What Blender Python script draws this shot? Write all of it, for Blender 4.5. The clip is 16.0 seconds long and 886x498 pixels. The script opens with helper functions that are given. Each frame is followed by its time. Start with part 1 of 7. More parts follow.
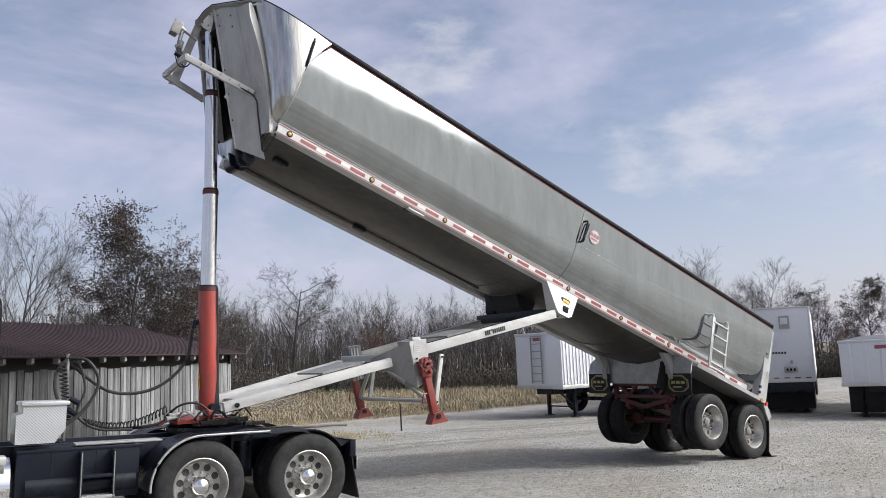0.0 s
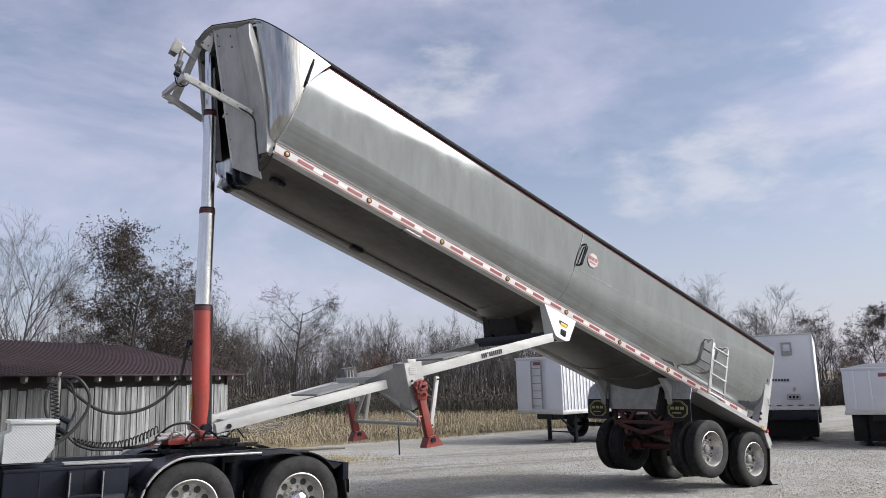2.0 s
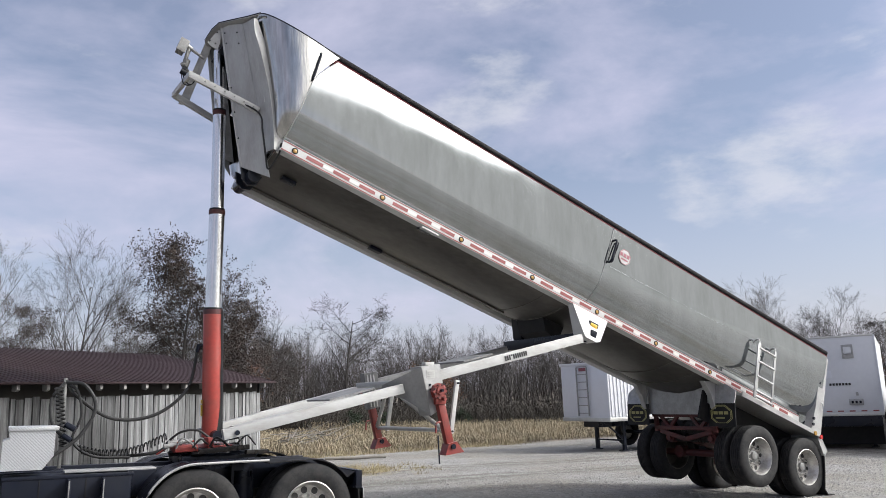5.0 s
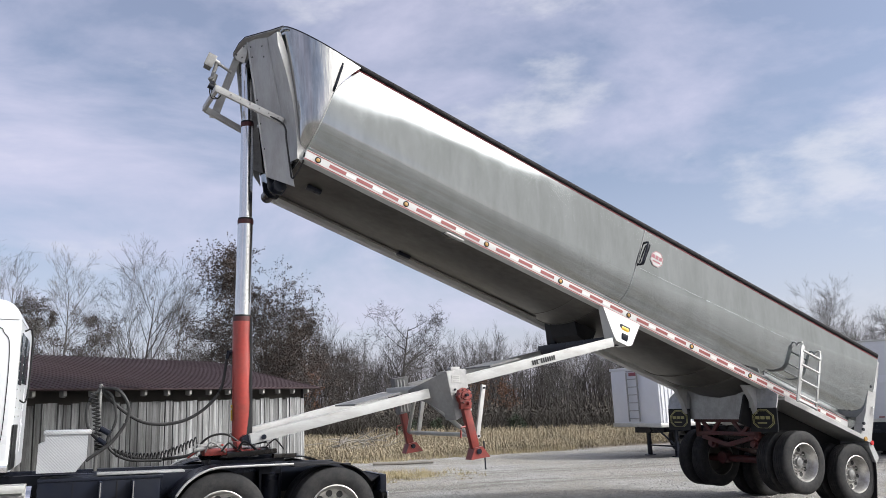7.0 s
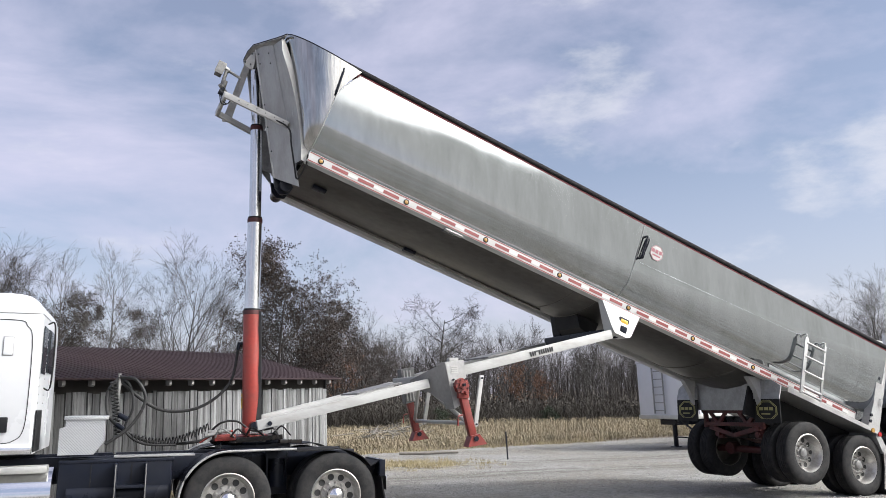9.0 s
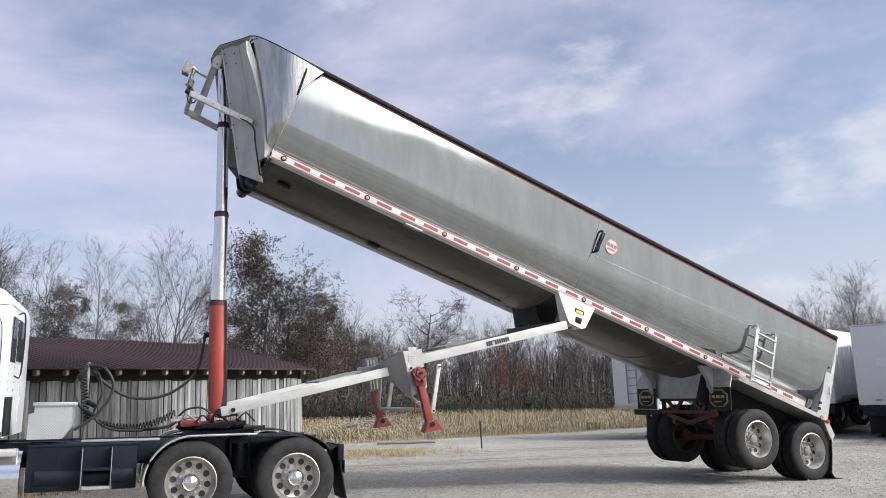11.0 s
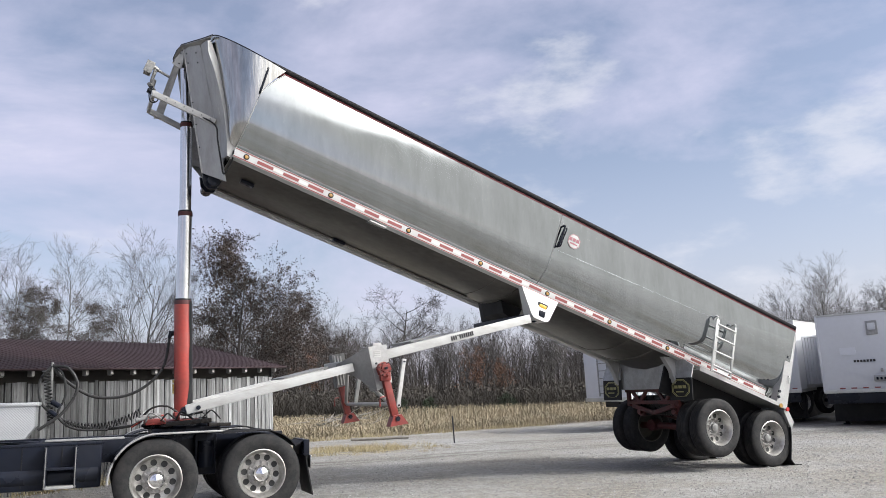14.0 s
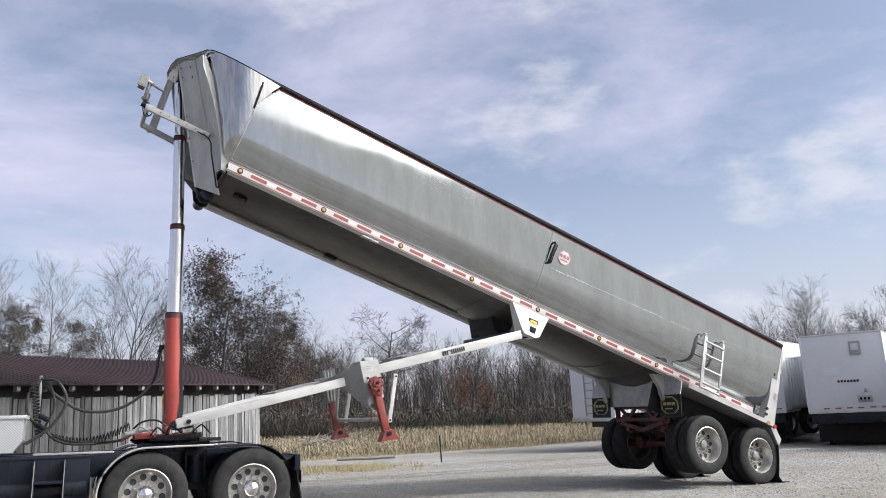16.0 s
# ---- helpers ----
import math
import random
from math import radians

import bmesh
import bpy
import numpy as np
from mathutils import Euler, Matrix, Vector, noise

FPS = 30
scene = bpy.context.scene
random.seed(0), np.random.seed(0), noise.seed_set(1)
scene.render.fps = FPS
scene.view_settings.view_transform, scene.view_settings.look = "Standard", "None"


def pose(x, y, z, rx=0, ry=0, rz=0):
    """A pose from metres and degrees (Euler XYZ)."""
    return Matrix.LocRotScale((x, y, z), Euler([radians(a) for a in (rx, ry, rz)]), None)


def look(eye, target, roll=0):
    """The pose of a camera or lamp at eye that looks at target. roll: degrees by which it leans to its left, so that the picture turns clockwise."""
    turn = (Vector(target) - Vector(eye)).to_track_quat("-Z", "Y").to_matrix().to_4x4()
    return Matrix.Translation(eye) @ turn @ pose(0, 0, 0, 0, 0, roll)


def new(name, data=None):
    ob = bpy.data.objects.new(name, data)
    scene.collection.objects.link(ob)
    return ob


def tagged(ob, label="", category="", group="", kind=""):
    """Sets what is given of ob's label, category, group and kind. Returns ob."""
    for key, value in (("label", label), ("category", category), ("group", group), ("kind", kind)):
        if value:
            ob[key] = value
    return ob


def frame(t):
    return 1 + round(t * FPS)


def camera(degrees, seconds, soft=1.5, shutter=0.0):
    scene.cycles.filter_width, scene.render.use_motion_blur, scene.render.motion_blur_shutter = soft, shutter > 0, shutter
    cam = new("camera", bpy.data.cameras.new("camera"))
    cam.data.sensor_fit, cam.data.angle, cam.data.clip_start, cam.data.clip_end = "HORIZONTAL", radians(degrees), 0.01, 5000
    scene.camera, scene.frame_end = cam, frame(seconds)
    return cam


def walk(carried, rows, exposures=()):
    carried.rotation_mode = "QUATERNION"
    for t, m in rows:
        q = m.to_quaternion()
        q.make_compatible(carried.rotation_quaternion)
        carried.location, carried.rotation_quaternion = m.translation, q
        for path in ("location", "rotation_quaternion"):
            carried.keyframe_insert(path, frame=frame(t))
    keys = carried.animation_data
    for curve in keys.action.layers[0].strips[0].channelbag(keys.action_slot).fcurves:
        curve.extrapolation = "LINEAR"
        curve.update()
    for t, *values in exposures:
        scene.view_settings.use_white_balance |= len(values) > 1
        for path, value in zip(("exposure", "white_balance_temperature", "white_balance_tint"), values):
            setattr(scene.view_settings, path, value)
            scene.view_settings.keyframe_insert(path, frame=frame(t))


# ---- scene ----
cam = camera(59.4, 16.0, soft=0.7)
PATH = [
    (0, (-3.985, -9.181, 1.924), (-2.887, -7.531, 2.196), -2.4),
    (0.5, (-4.011, -9.257, 1.95), (-2.906, -7.615, 2.237), -2.4),
    (1, (-3.991, -9.244, 1.952), (-2.888, -7.604, 2.256), -2.4),
    (1.5, (-3.962, -9.219, 1.952), (-2.865, -7.577, 2.271), -2.3),
    (2, (-3.877, -9.191, 1.901), (-2.79, -7.545, 2.233), -1.8),
    (2.5, (-3.766, -9.059, 1.92), (-2.693, -7.405, 2.257), -1.7),
    (3, (-3.684, -9.008, 1.894), (-2.633, -7.341, 2.238), -1.6),
    (3.5, (-3.563, -8.978, 1.897), (-2.544, -7.293, 2.242), -1.8),
    (4, (-3.469, -8.996, 1.854), (-2.471, -7.299, 2.205), -1.9),
    (6.5, (-2.82, -9.146, 1.789), (-1.937, -7.392, 2.166), -2.6),
    (7, (-2.789, -9.274, 1.772), (-1.957, -7.495, 2.153), -2.4),
    (7.5, (-2.728, -9.405, 1.753), (-1.941, -7.607, 2.136), -2.3),
    (8, (-2.627, -9.555, 1.754), (-1.868, -7.744, 2.136), -2.1),
    (8.5, (-2.484, -9.723, 1.75), (-1.741, -7.904, 2.124), -2.2),
    (9, (-2.413, -9.91, 1.708), (-1.68, -8.086, 2.075), -2.2),
    (11.5, (-2.099, -10.609, 1.615), (-1.328, -8.794, 1.951), -2.3),
    (12, (-2.065, -10.702, 1.612), (-1.277, -8.892, 1.931), -2.4),
    (12.5, (-1.983, -10.762, 1.567), (-1.192, -8.952, 1.88), -2.6),
    (13, (-1.968, -10.804, 1.552), (-1.176, -8.995, 1.867), -2.9),
    (13.5, (-1.985, -10.752, 1.557), (-1.191, -8.945, 1.88), -3.0),
    (14, (-2.004, -10.706, 1.573), (-1.196, -8.908, 1.911), -3.2),
    (14.5, (-2.009, -10.702, 1.527), (-1.185, -8.915, 1.884), -3.1),
    (15, (-2.053, -10.686, 1.539), (-1.217, -8.907, 1.909), -3.3),
    (15.5, (-2.086, -10.705, 1.486), (-1.246, -8.931, 1.868), -3.1),
    (16, (-2.131, -10.691, 1.47), (-1.288, -8.92, 1.861), -3.1),
]
walk(cam, [(t, look(eye, target, roll)) for t, eye, target, roll in PATH],
     [(0.0, 0.13, 6280, 10), (4.0, 0.15, 6280, 10), (7.0, 0.25, 6280, 10), (16.0, 0.31, 6280, 10)])

# ---- sky, sun, exposure ----
SUN_DIR = Vector((0.69, -0.48, 0.55)).normalized()      # towards the sun
world = bpy.data.worlds.new("sky")
scene.world = world
world.use_nodes = True
wn, wl = world.node_tree.nodes, world.node_tree.links
wn.clear()
w_out = wn.new("ShaderNodeOutputWorld")
w_bg = wn.new("ShaderNodeBackground")
w_sky = wn.new("ShaderNodeTexSky")
w_sky.sky_type = "NISHITA"
w_sky.sun_disc = False
w_sky.sun_elevation = math.asin(SUN_DIR.z)
w_sky.sun_rotation = math.atan2(SUN_DIR.x, SUN_DIR.y)
w_sky.dust_density = 1.6
w_sky.air_density = 1.0
w_geo = wn.new("ShaderNodeTexCoord")
w_map = wn.new("ShaderNodeMapping")
w_map.inputs["Scale"].default_value = (1.0, 1.0, 2.6)
w_n1 = wn.new("ShaderNodeTexNoise")
w_n1.inputs["Scale"].default_value = 2.1
w_n1.inputs["Detail"].default_value = 8.0
w_n1.inputs["Roughness"].default_value = 0.58
w_n1.inputs["Distortion"].default_value = 0.35
w_r1 = wn.new("ShaderNodeValToRGB")
w_r1.color_ramp.elements[0].position = 0.42
w_r1.color_ramp.elements[1].position = 0.68
w_r1.color_ramp.elements[0].color = (0.24, 0.24, 0.24, 1)
w_r1.color_ramp.elements[1].color = (0.95, 0.95, 0.95, 1)
w_sep = wn.new("ShaderNodeSeparateXYZ")
w_hz = wn.new("ShaderNodeMapRange")          # thin haze towards the horizon
w_hz.inputs["From Min"].default_value = 0.02
w_hz.inputs["From Max"].default_value = 0.42
w_hz.inputs["To Min"].default_value = 0.62
w_hz.inputs["To Max"].default_value = 0.0
w_max = wn.new("ShaderNodeMath")
w_max.operation = "MAXIMUM"
w_mix = wn.new("ShaderNodeMix")
w_mix.data_type = "RGBA"
w_mix.inputs["B"].default_value = (5.7, 5.5, 6.75, 1)
w_bg.inputs["Strength"].default_value = 0.109
wl.new(w_geo.outputs["Generated"], w_map.inputs["Vector"])
wl.new(w_map.outputs["Vector"], w_n1.inputs["Vector"])
wl.new(w_n1.outputs["Fac"], w_r1.inputs["Fac"])
wl.new(w_geo.outputs["Generated"], w_sep.inputs["Vector"])
wl.new(w_sep.outputs["Z"], w_hz.inputs["Value"])
wl.new(w_r1.outputs["Color"], w_max.inputs[0])
wl.new(w_hz.outputs["Result"], w_max.inputs[1])
wl.new(w_max.outputs["Value"], w_mix.inputs["Factor"])
# heaped white clouds, low and far
w_map2 = wn.new("ShaderNodeMapping")
w_map2.inputs["Scale"].default_value = (1.0, 1.0, 2.4)
w_map2.inputs["Location"].default_value = (0.37, 0.11, 0.05)
w_n2 = wn.new("ShaderNodeTexNoise")
w_n2.inputs["Scale"].default_value = 4.6
w_n2.inputs["Detail"].default_value = 10.0
w_n2.inputs["Roughness"].default_value = 0.6
w_r2 = wn.new("ShaderNodeMapRange")
w_r2.interpolation_type = "SMOOTHSTEP"
w_r2.inputs["From Min"].default_value = 0.54
w_r2.inputs["From Max"].default_value = 0.76
w_r2.inputs["To Max"].default_value = 0.60
w_puff = wn.new("ShaderNodeMix")
w_puff.data_type = "RGBA"
w_puff.inputs["B"].default_value = (6.6, 6.5, 6.85, 1)
wl.new(w_geo.outputs["Generated"], w_map2.inputs["Vector"])
wl.new(w_map2.outputs["Vector"], w_n2.inputs["Vector"])
# the heaps stand in a few quarters of the sky
w_nv = wn.new("ShaderNodeVectorMath")
w_nv.operation = "NORMALIZE"
wl.new(w_geo.outputs["Generated"], w_nv.inputs[0])
w_heap = w_n2.outputs["Fac"]
for w_dir, w_wide, w_gain_here in (((0.525, 0.775, 0.355), 5.5, 0.19), ((0.745, 0.625, 0.233), 5.5, 0.155), ((0.786, 0.561, 0.259), 4.5, 0.16), ((0.682, 0.706, 0.191), 7.0, 0.09), ((-0.45, 0.85, 0.30), 9.0, 0.10)):
    w_at = wn.new("ShaderNodeVectorMath")
    w_at.operation = "DOT_PRODUCT"
    w_at.inputs[1].default_value = Vector(w_dir).normalized()
    w_in = wn.new("ShaderNodeMapRange")
    w_in.interpolation_type = "SMOOTHSTEP"
    w_in.inputs["From Min"].default_value, w_in.inputs["From Max"].default_value = math.cos(radians(w_wide)), 1.0
    w_in.inputs["To Max"].default_value = w_gain_here
    w_sum = wn.new("ShaderNodeMath")
    wl.new(w_nv.outputs["Vector"], w_at.inputs[0])
    wl.new(w_at.outputs["Value"], w_in.inputs["Value"])
    wl.new(w_in.outputs["Result"], w_sum.inputs[0])
    wl.new(w_heap, w_sum.inputs[1])
    w_heap = w_sum.outputs[0]
wl.new(w_heap, w_r2.inputs["Value"])
wl.new(w_r2.outputs["Result"], w_puff.inputs["Factor"])
wl.new(w_mix.outputs["Result"], w_puff.inputs["A"])
wl.new(w_sky.outputs["Color"], w_mix.inputs["A"])
# the thin cloud glows round the sun
w_dot = wn.new("ShaderNodeVectorMath")
w_dot.operation = "DOT_PRODUCT"
w_dot.inputs[1].default_value = SUN_DIR
w_nrm = wn.new("ShaderNodeVectorMath")
w_nrm.operation = "NORMALIZE"
w_pos = wn.new("ShaderNodeMath")
w_pos.operation = "MAXIMUM"
w_pos.inputs[1].default_value = 0.0
w_pow = wn.new("ShaderNodeMath")
w_pow.operation = "POWER"
w_pow.inputs[1].default_value = 9.5
w_gain = wn.new("ShaderNodeMath")
w_gain.operation = "MULTIPLY_ADD"
w_gain.inputs[1].default_value = 16.0
w_gain.inputs[2].default_value = 1.0
w_glow = wn.new("ShaderNodeVectorMath")
w_glow.operation = "SCALE"
wl.new(w_geo.outputs["Generated"], w_nrm.inputs[0])
wl.new(w_nrm.outputs["Vector"], w_dot.inputs[0])
wl.new(w_dot.outputs["Value"], w_pos.inputs[0])
wl.new(w_pos.outputs[0], w_pow.inputs[0])
# added cutoff: glow stops below a set height, edging the tub's reflected highlight
w_cutoff = wn.new("ShaderNodeMapRange")
w_cutoff.interpolation_type = "SMOOTHSTEP"
w_cutoff.inputs["From Min"].default_value = 0.318
w_cutoff.inputs["From Max"].default_value = 0.342
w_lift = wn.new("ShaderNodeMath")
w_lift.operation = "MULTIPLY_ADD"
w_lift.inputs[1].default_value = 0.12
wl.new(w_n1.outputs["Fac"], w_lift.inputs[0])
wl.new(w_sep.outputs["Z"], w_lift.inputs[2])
wl.new(w_lift.outputs[0], w_cutoff.inputs["Value"])
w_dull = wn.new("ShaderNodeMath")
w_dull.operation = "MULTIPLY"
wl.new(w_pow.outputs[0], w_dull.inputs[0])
wl.new(w_cutoff.outputs["Result"], w_dull.inputs[1])
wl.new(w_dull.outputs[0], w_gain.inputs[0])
w_warm = wn.new("ShaderNodeMix")             # the cloud is whiter near the sun
w_warm.data_type = "RGBA"
w_warm.inputs["B"].default_value = (6.4, 6.15, 5.8, 1)
w_near = wn.new("ShaderNodeMapRange")
w_near.inputs["From Min"].default_value = 0.66
w_near.inputs["From Max"].default_value = 0.78
wl.new(w_pos.outputs[0], w_near.inputs["Value"])
wl.new(w_near.outputs["Result"], w_warm.inputs["Factor"])
wl.new(w_puff.outputs["Result"], w_warm.inputs["A"])
wl.new(w_warm.outputs["Result"], w_glow.inputs[0])
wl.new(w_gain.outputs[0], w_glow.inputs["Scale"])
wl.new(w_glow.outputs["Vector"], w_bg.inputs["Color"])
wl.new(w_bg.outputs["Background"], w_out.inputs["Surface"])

sun = new("sun", bpy.data.lights.new("sun", "SUN"))
sun.data.energy = 2.9
sun.data.angle = radians(3.0)
sun.data.color = (1.0, 0.98, 0.955)
sun.matrix_world = look(SUN_DIR * 60, (0, 0, 0))

# ---- materials ----
def mat(name, colour, rough=0.6, metal=0.0, vary=0.12, scale=3.0, fine=40.0, bump=0.15, dirt=None, dirt_amount=0.0,
        random_value=0.0, stretch=(1, 1, 1), rough_vary=0.1):
    """A surface with broad and fine variation of its colour, gloss and relief; scales are per metre."""
    m = bpy.data.materials.new(name)
    m.use_nodes = True
    n, l = m.node_tree.nodes, m.node_tree.links
    b = n["Principled BSDF"]
    tc = n.new("ShaderNodeTexCoord")
    mp = n.new("ShaderNodeMapping")
    mp.inputs["Scale"].default_value = stretch
    l.new(tc.outputs["Object"], mp.inputs["Vector"])
    big, small = n.new("ShaderNodeTexNoise"), n.new("ShaderNodeTexNoise")
    for node, s, d in ((big, scale, 5), (small, fine, 3)):
        node.inputs["Scale"].default_value = s
        node.inputs["Detail"].default_value = d
        l.new(mp.outputs["Vector"], node.inputs["Vector"])
    mix = n.new("ShaderNodeMath")
    mix.operation = "MULTIPLY_ADD"
    mix.inputs[1].default_value = 0.6
    l.new(big.outputs["Fac"], mix.inputs[0])
    half = n.new("ShaderNodeMath")
    half.operation = "MULTIPLY"
    half.inputs[1].default_value = 0.4
    l.new(small.outputs["Fac"], half.inputs[0])
    l.new(half.outputs[0], mix.inputs[2])
    val = n.new("ShaderNodeMapRange")
    val.inputs["From Min"].default_value, val.inputs["From Max"].default_value = 0.3, 0.7
    val.inputs["To Min"].default_value, val.inputs["To Max"].default_value = 1 - vary, 1 + vary
    l.new(mix.outputs[0], val.inputs["Value"])
    hsv = n.new("ShaderNodeHueSaturation")
    hsv.inputs["Color"].default_value = (*colour, 1)
    last = val.outputs["Result"]
    if random_value:
        oi = n.new("ShaderNodeObjectInfo")
        rr = n.new("ShaderNodeMapRange")
        rr.inputs["To Min"].default_value, rr.inputs["To Max"].default_value = 1 - random_value, 1 + random_value
        l.new(oi.outputs["Random"], rr.inputs["Value"])
        mul = n.new("ShaderNodeMath")
        mul.operation = "MULTIPLY"
        l.new(last, mul.inputs[0])
        l.new(rr.outputs["Result"], mul.inputs[1])
        last = mul.outputs[0]
    l.new(last, hsv.inputs["Value"])
    col = hsv.outputs["Color"]
    if dirt:
        dn = n.new("ShaderNodeTexNoise")
        dn.inputs["Scale"].default_value = scale * 1.7
        dn.inputs["Detail"].default_value = 7
        dn.inputs["Roughness"].default_value = 0.65
        l.new(mp.outputs["Vector"], dn.inputs["Vector"])
        dr = n.new("ShaderNodeMapRange")
        dr.inputs["From Min"].default_value, dr.inputs["From Max"].default_value = 0.42, 0.72
        dr.inputs["To Max"].default_value = dirt_amount
        l.new(dn.outputs["Fac"], dr.inputs["Value"])
        dm = n.new("ShaderNodeMix")
        dm.data_type = "RGBA"
        dm.inputs["B"].default_value = (*dirt, 1)
        l.new(dr.outputs["Result"], dm.inputs["Factor"])
        l.new(col, dm.inputs["A"])
        col = dm.outputs["Result"]
    l.new(col, b.inputs["Base Color"])
    ro = n.new("ShaderNodeMapRange")
    ro.inputs["From Min"].default_value, ro.inputs["From Max"].default_value = 0.3, 0.7
    ro.inputs["To Min"].default_value, ro.inputs["To Max"].default_value = max(0.02, rough - rough_vary), min(1, rough + rough_vary)
    l.new(big.outputs["Fac"], ro.inputs["Value"])
    l.new(ro.outputs["Result"], b.inputs["Roughness"])
    b.inputs["Metallic"].default_value = metal
    if bump:
        bp = n.new("ShaderNodeBump")
        bp.inputs["Strength"].default_value = bump
        bp.inputs["Distance"].default_value = 0.01
        l.new(mix.outputs[0], bp.inputs["Height"])
        l.new(bp.outputs["Normal"], b.inputs["Normal"])
    return m


ALU = mat("mill_aluminium", (0.45, 0.475, 0.49), 0.075, 1.0, 0.06, 0.9, 9, 0.0, (0.32, 0.345, 0.34), 0.5, stretch=(1.8, 1, 0.45), rough_vary=0.04)
ALU_NOSE = mat("polished_stainless", (0.46, 0.455, 0.44), 0.18, 1.0, 0.18, 2.2, 9, 0.35, (0.22, 0.22, 0.215), 0.7, stretch=(3.2, 3.2, 0.35), rough_vary=0.08)
ALU_DULL = mat("dull_aluminium", (0.50, 0.50, 0.48), 0.45, 0.75, 0.12, 2.0, 30, 0.05, (0.30, 0.29, 0.26), 0.4)
ALU_POST = mat("weathered_aluminium_post", (0.36, 0.36, 0.355), 0.5, 0.55, 0.15, 2.0, 30, 0.05, (0.22, 0.215, 0.20), 0.5)
ALU_WHITE = mat("white_painted_steel", (0.45, 0.455, 0.445), 0.42, 0.0, 0.05, 1.5, 25, 0.04, (0.38, 0.36, 0.32), 0.4)
ARM_WHITE = mat("road_worn_white_paint", (0.40, 0.40, 0.39), 0.5, 0.0, 0.10, 1.5, 25, 0.05, (0.20, 0.185, 0.16), 0.55, stretch=(0.7, 1, 2.2))
GRIMY_PAINT = mat("grimy_grey_paint", (0.17, 0.17, 0.165), 0.5, 0.0, 0.25, 5.0, 40, 0.08, (0.06, 0.055, 0.05), 0.6)
HOUSING = mat("grey_hoist_housing_paint", (0.36, 0.36, 0.35), 0.5, 0.25, 0.10, 2.0, 30, 0.05, (0.17, 0.16, 0.145), 0.5, stretch=(1.5, 1.5, 0.5))
LEG_RED = mat("worn_leg_red_paint", (0.185, 0.024, 0.018), 0.45, 0.0, 0.22, 4.0, 40, 0.08, (0.06, 0.02, 0.017), 0.6)
WHITE = mat("white_gloss_paint", (0.57, 0.58, 0.595), 0.25, 0.0, 0.02, 0.8, 12, 0.0, rough_vary=0.04)
VAN_WHITE = mat("weathered_white_panel", (0.54, 0.55, 0.57), 0.4, 0.0, 0.05, 0.5, 8, 0.03, (0.48, 0.48, 0.47), 0.3)
VAN_SIDE = mat("ribbed_white_siding", (0.58, 0.59, 0.62), 0.38, 0.1, 0.04, 0.6, 8, 0.02, (0.5, 0.5, 0.5), 0.3)
RED_PAINT = mat("red_hydraulic_paint", (0.28, 0.036, 0.026), 0.38, 0.0, 0.18, 2.0, 24, 0.05, (0.10, 0.05, 0.04), 0.45)
DARK_RED = mat("dark_red_oxide_paint", (0.062, 0.011, 0.010), 0.6, 0.0, 0.25, 3.0, 30, 0.1, (0.018, 0.013, 0.013), 0.7)
BELLY_METAL = mat("dark_aluminium_belly", (0.145, 0.137, 0.124), 0.42, 0.85, 0.30, 0.8, 12, 0.03, (0.075, 0.07, 0.06), 0.6, stretch=(0.4, 1, 1.5))
CHROME = mat("chrome", (0.80, 0.80, 0.80), 0.10, 1.0, 0.05, 3.0, 30, 0.0, rough_vary=0.04)
CHROME_ROD = mat("chromed_cylinder_stage", (0.66, 0.66, 0.66), 0.20, 1.0, 0.10, 2.5, 60, 0.02, (0.4, 0.38, 0.35), 0.3, stretch=(1, 1, 0.3))
RIM = mat("machined_aluminium_rim", (0.46, 0.45, 0.43), 0.42, 0.8, 0.15, 6.0, 60, 0.05, (0.16, 0.14, 0.12), 0.6)
RIM_WORN = mat("road_worn_rim", (0.40, 0.39, 0.37), 0.42, 0.7, 0.2, 6.0, 60, 0.05, (0.12, 0.105, 0.09), 0.6)
BLACK = mat("black_chassis_paint", (0.008, 0.010, 0.017), 0.3, 0.0, 0.25, 2.0, 30, 0.05, (0.022, 0.021, 0.020), 0.3)
BLACK_PLASTIC = mat("black_rubber_sheet", (0.010, 0.010, 0.011), 0.55, 0.0, 0.2, 3.0, 40, 0.06, (0.030, 0.028, 0.026), 0.35)
TYRE = mat("tyre_rubber", (0.015, 0.015, 0.016), 0.75, 0.0, 0.4, 5.0, 50, 0.2, (0.046, 0.043, 0.039), 0.55)
HOSE = mat("rubber_hose", (0.022, 0.022, 0.022), 0.5, 0.0, 0.2, 8, 60, 0.05)
TAPE_RED = mat("red_reflective_tape", (0.21, 0.045, 0.042), 0.4, 0.0, 0.15, 6, 60, 0.0)
TAPE_WHITE = mat("silver_reflective_tape", (0.58, 0.56, 0.53), 0.4, 0.0, 0.08, 6, 60, 0.0)
AMBER = mat("amber_lens", (0.33, 0.19, 0.05), 0.25, 0.0, 0.05, 10, 60, 0.0)
YELLOW = mat("yellow_reflector", (0.50, 0.32, 0.04), 0.3, 0.0, 0.05, 10, 60, 0.0)
LENS_RED = mat("red_lens", (0.35, 0.02, 0.02), 0.25, 0.0, 0.05, 10, 60, 0.0)
TARP = mat("dark_tarp_vinyl", (0.010, 0.009, 0.010), 0.8, 0.0, 0.25, 2, 30, 0.1)
RAIL_RED = mat("maroon_rail_cap", (0.085, 0.016, 0.019), 0.7, 0.0, 0.18, 2, 30, 0.05)
GOLD = mat("gold_print", (0.27, 0.25, 0.10), 0.5, 0.0, 0.1, 8, 40, 0.0)
INK = mat("black_print", (0.02, 0.02, 0.02), 0.5, 0.0, 0.1, 8, 40, 0.0)
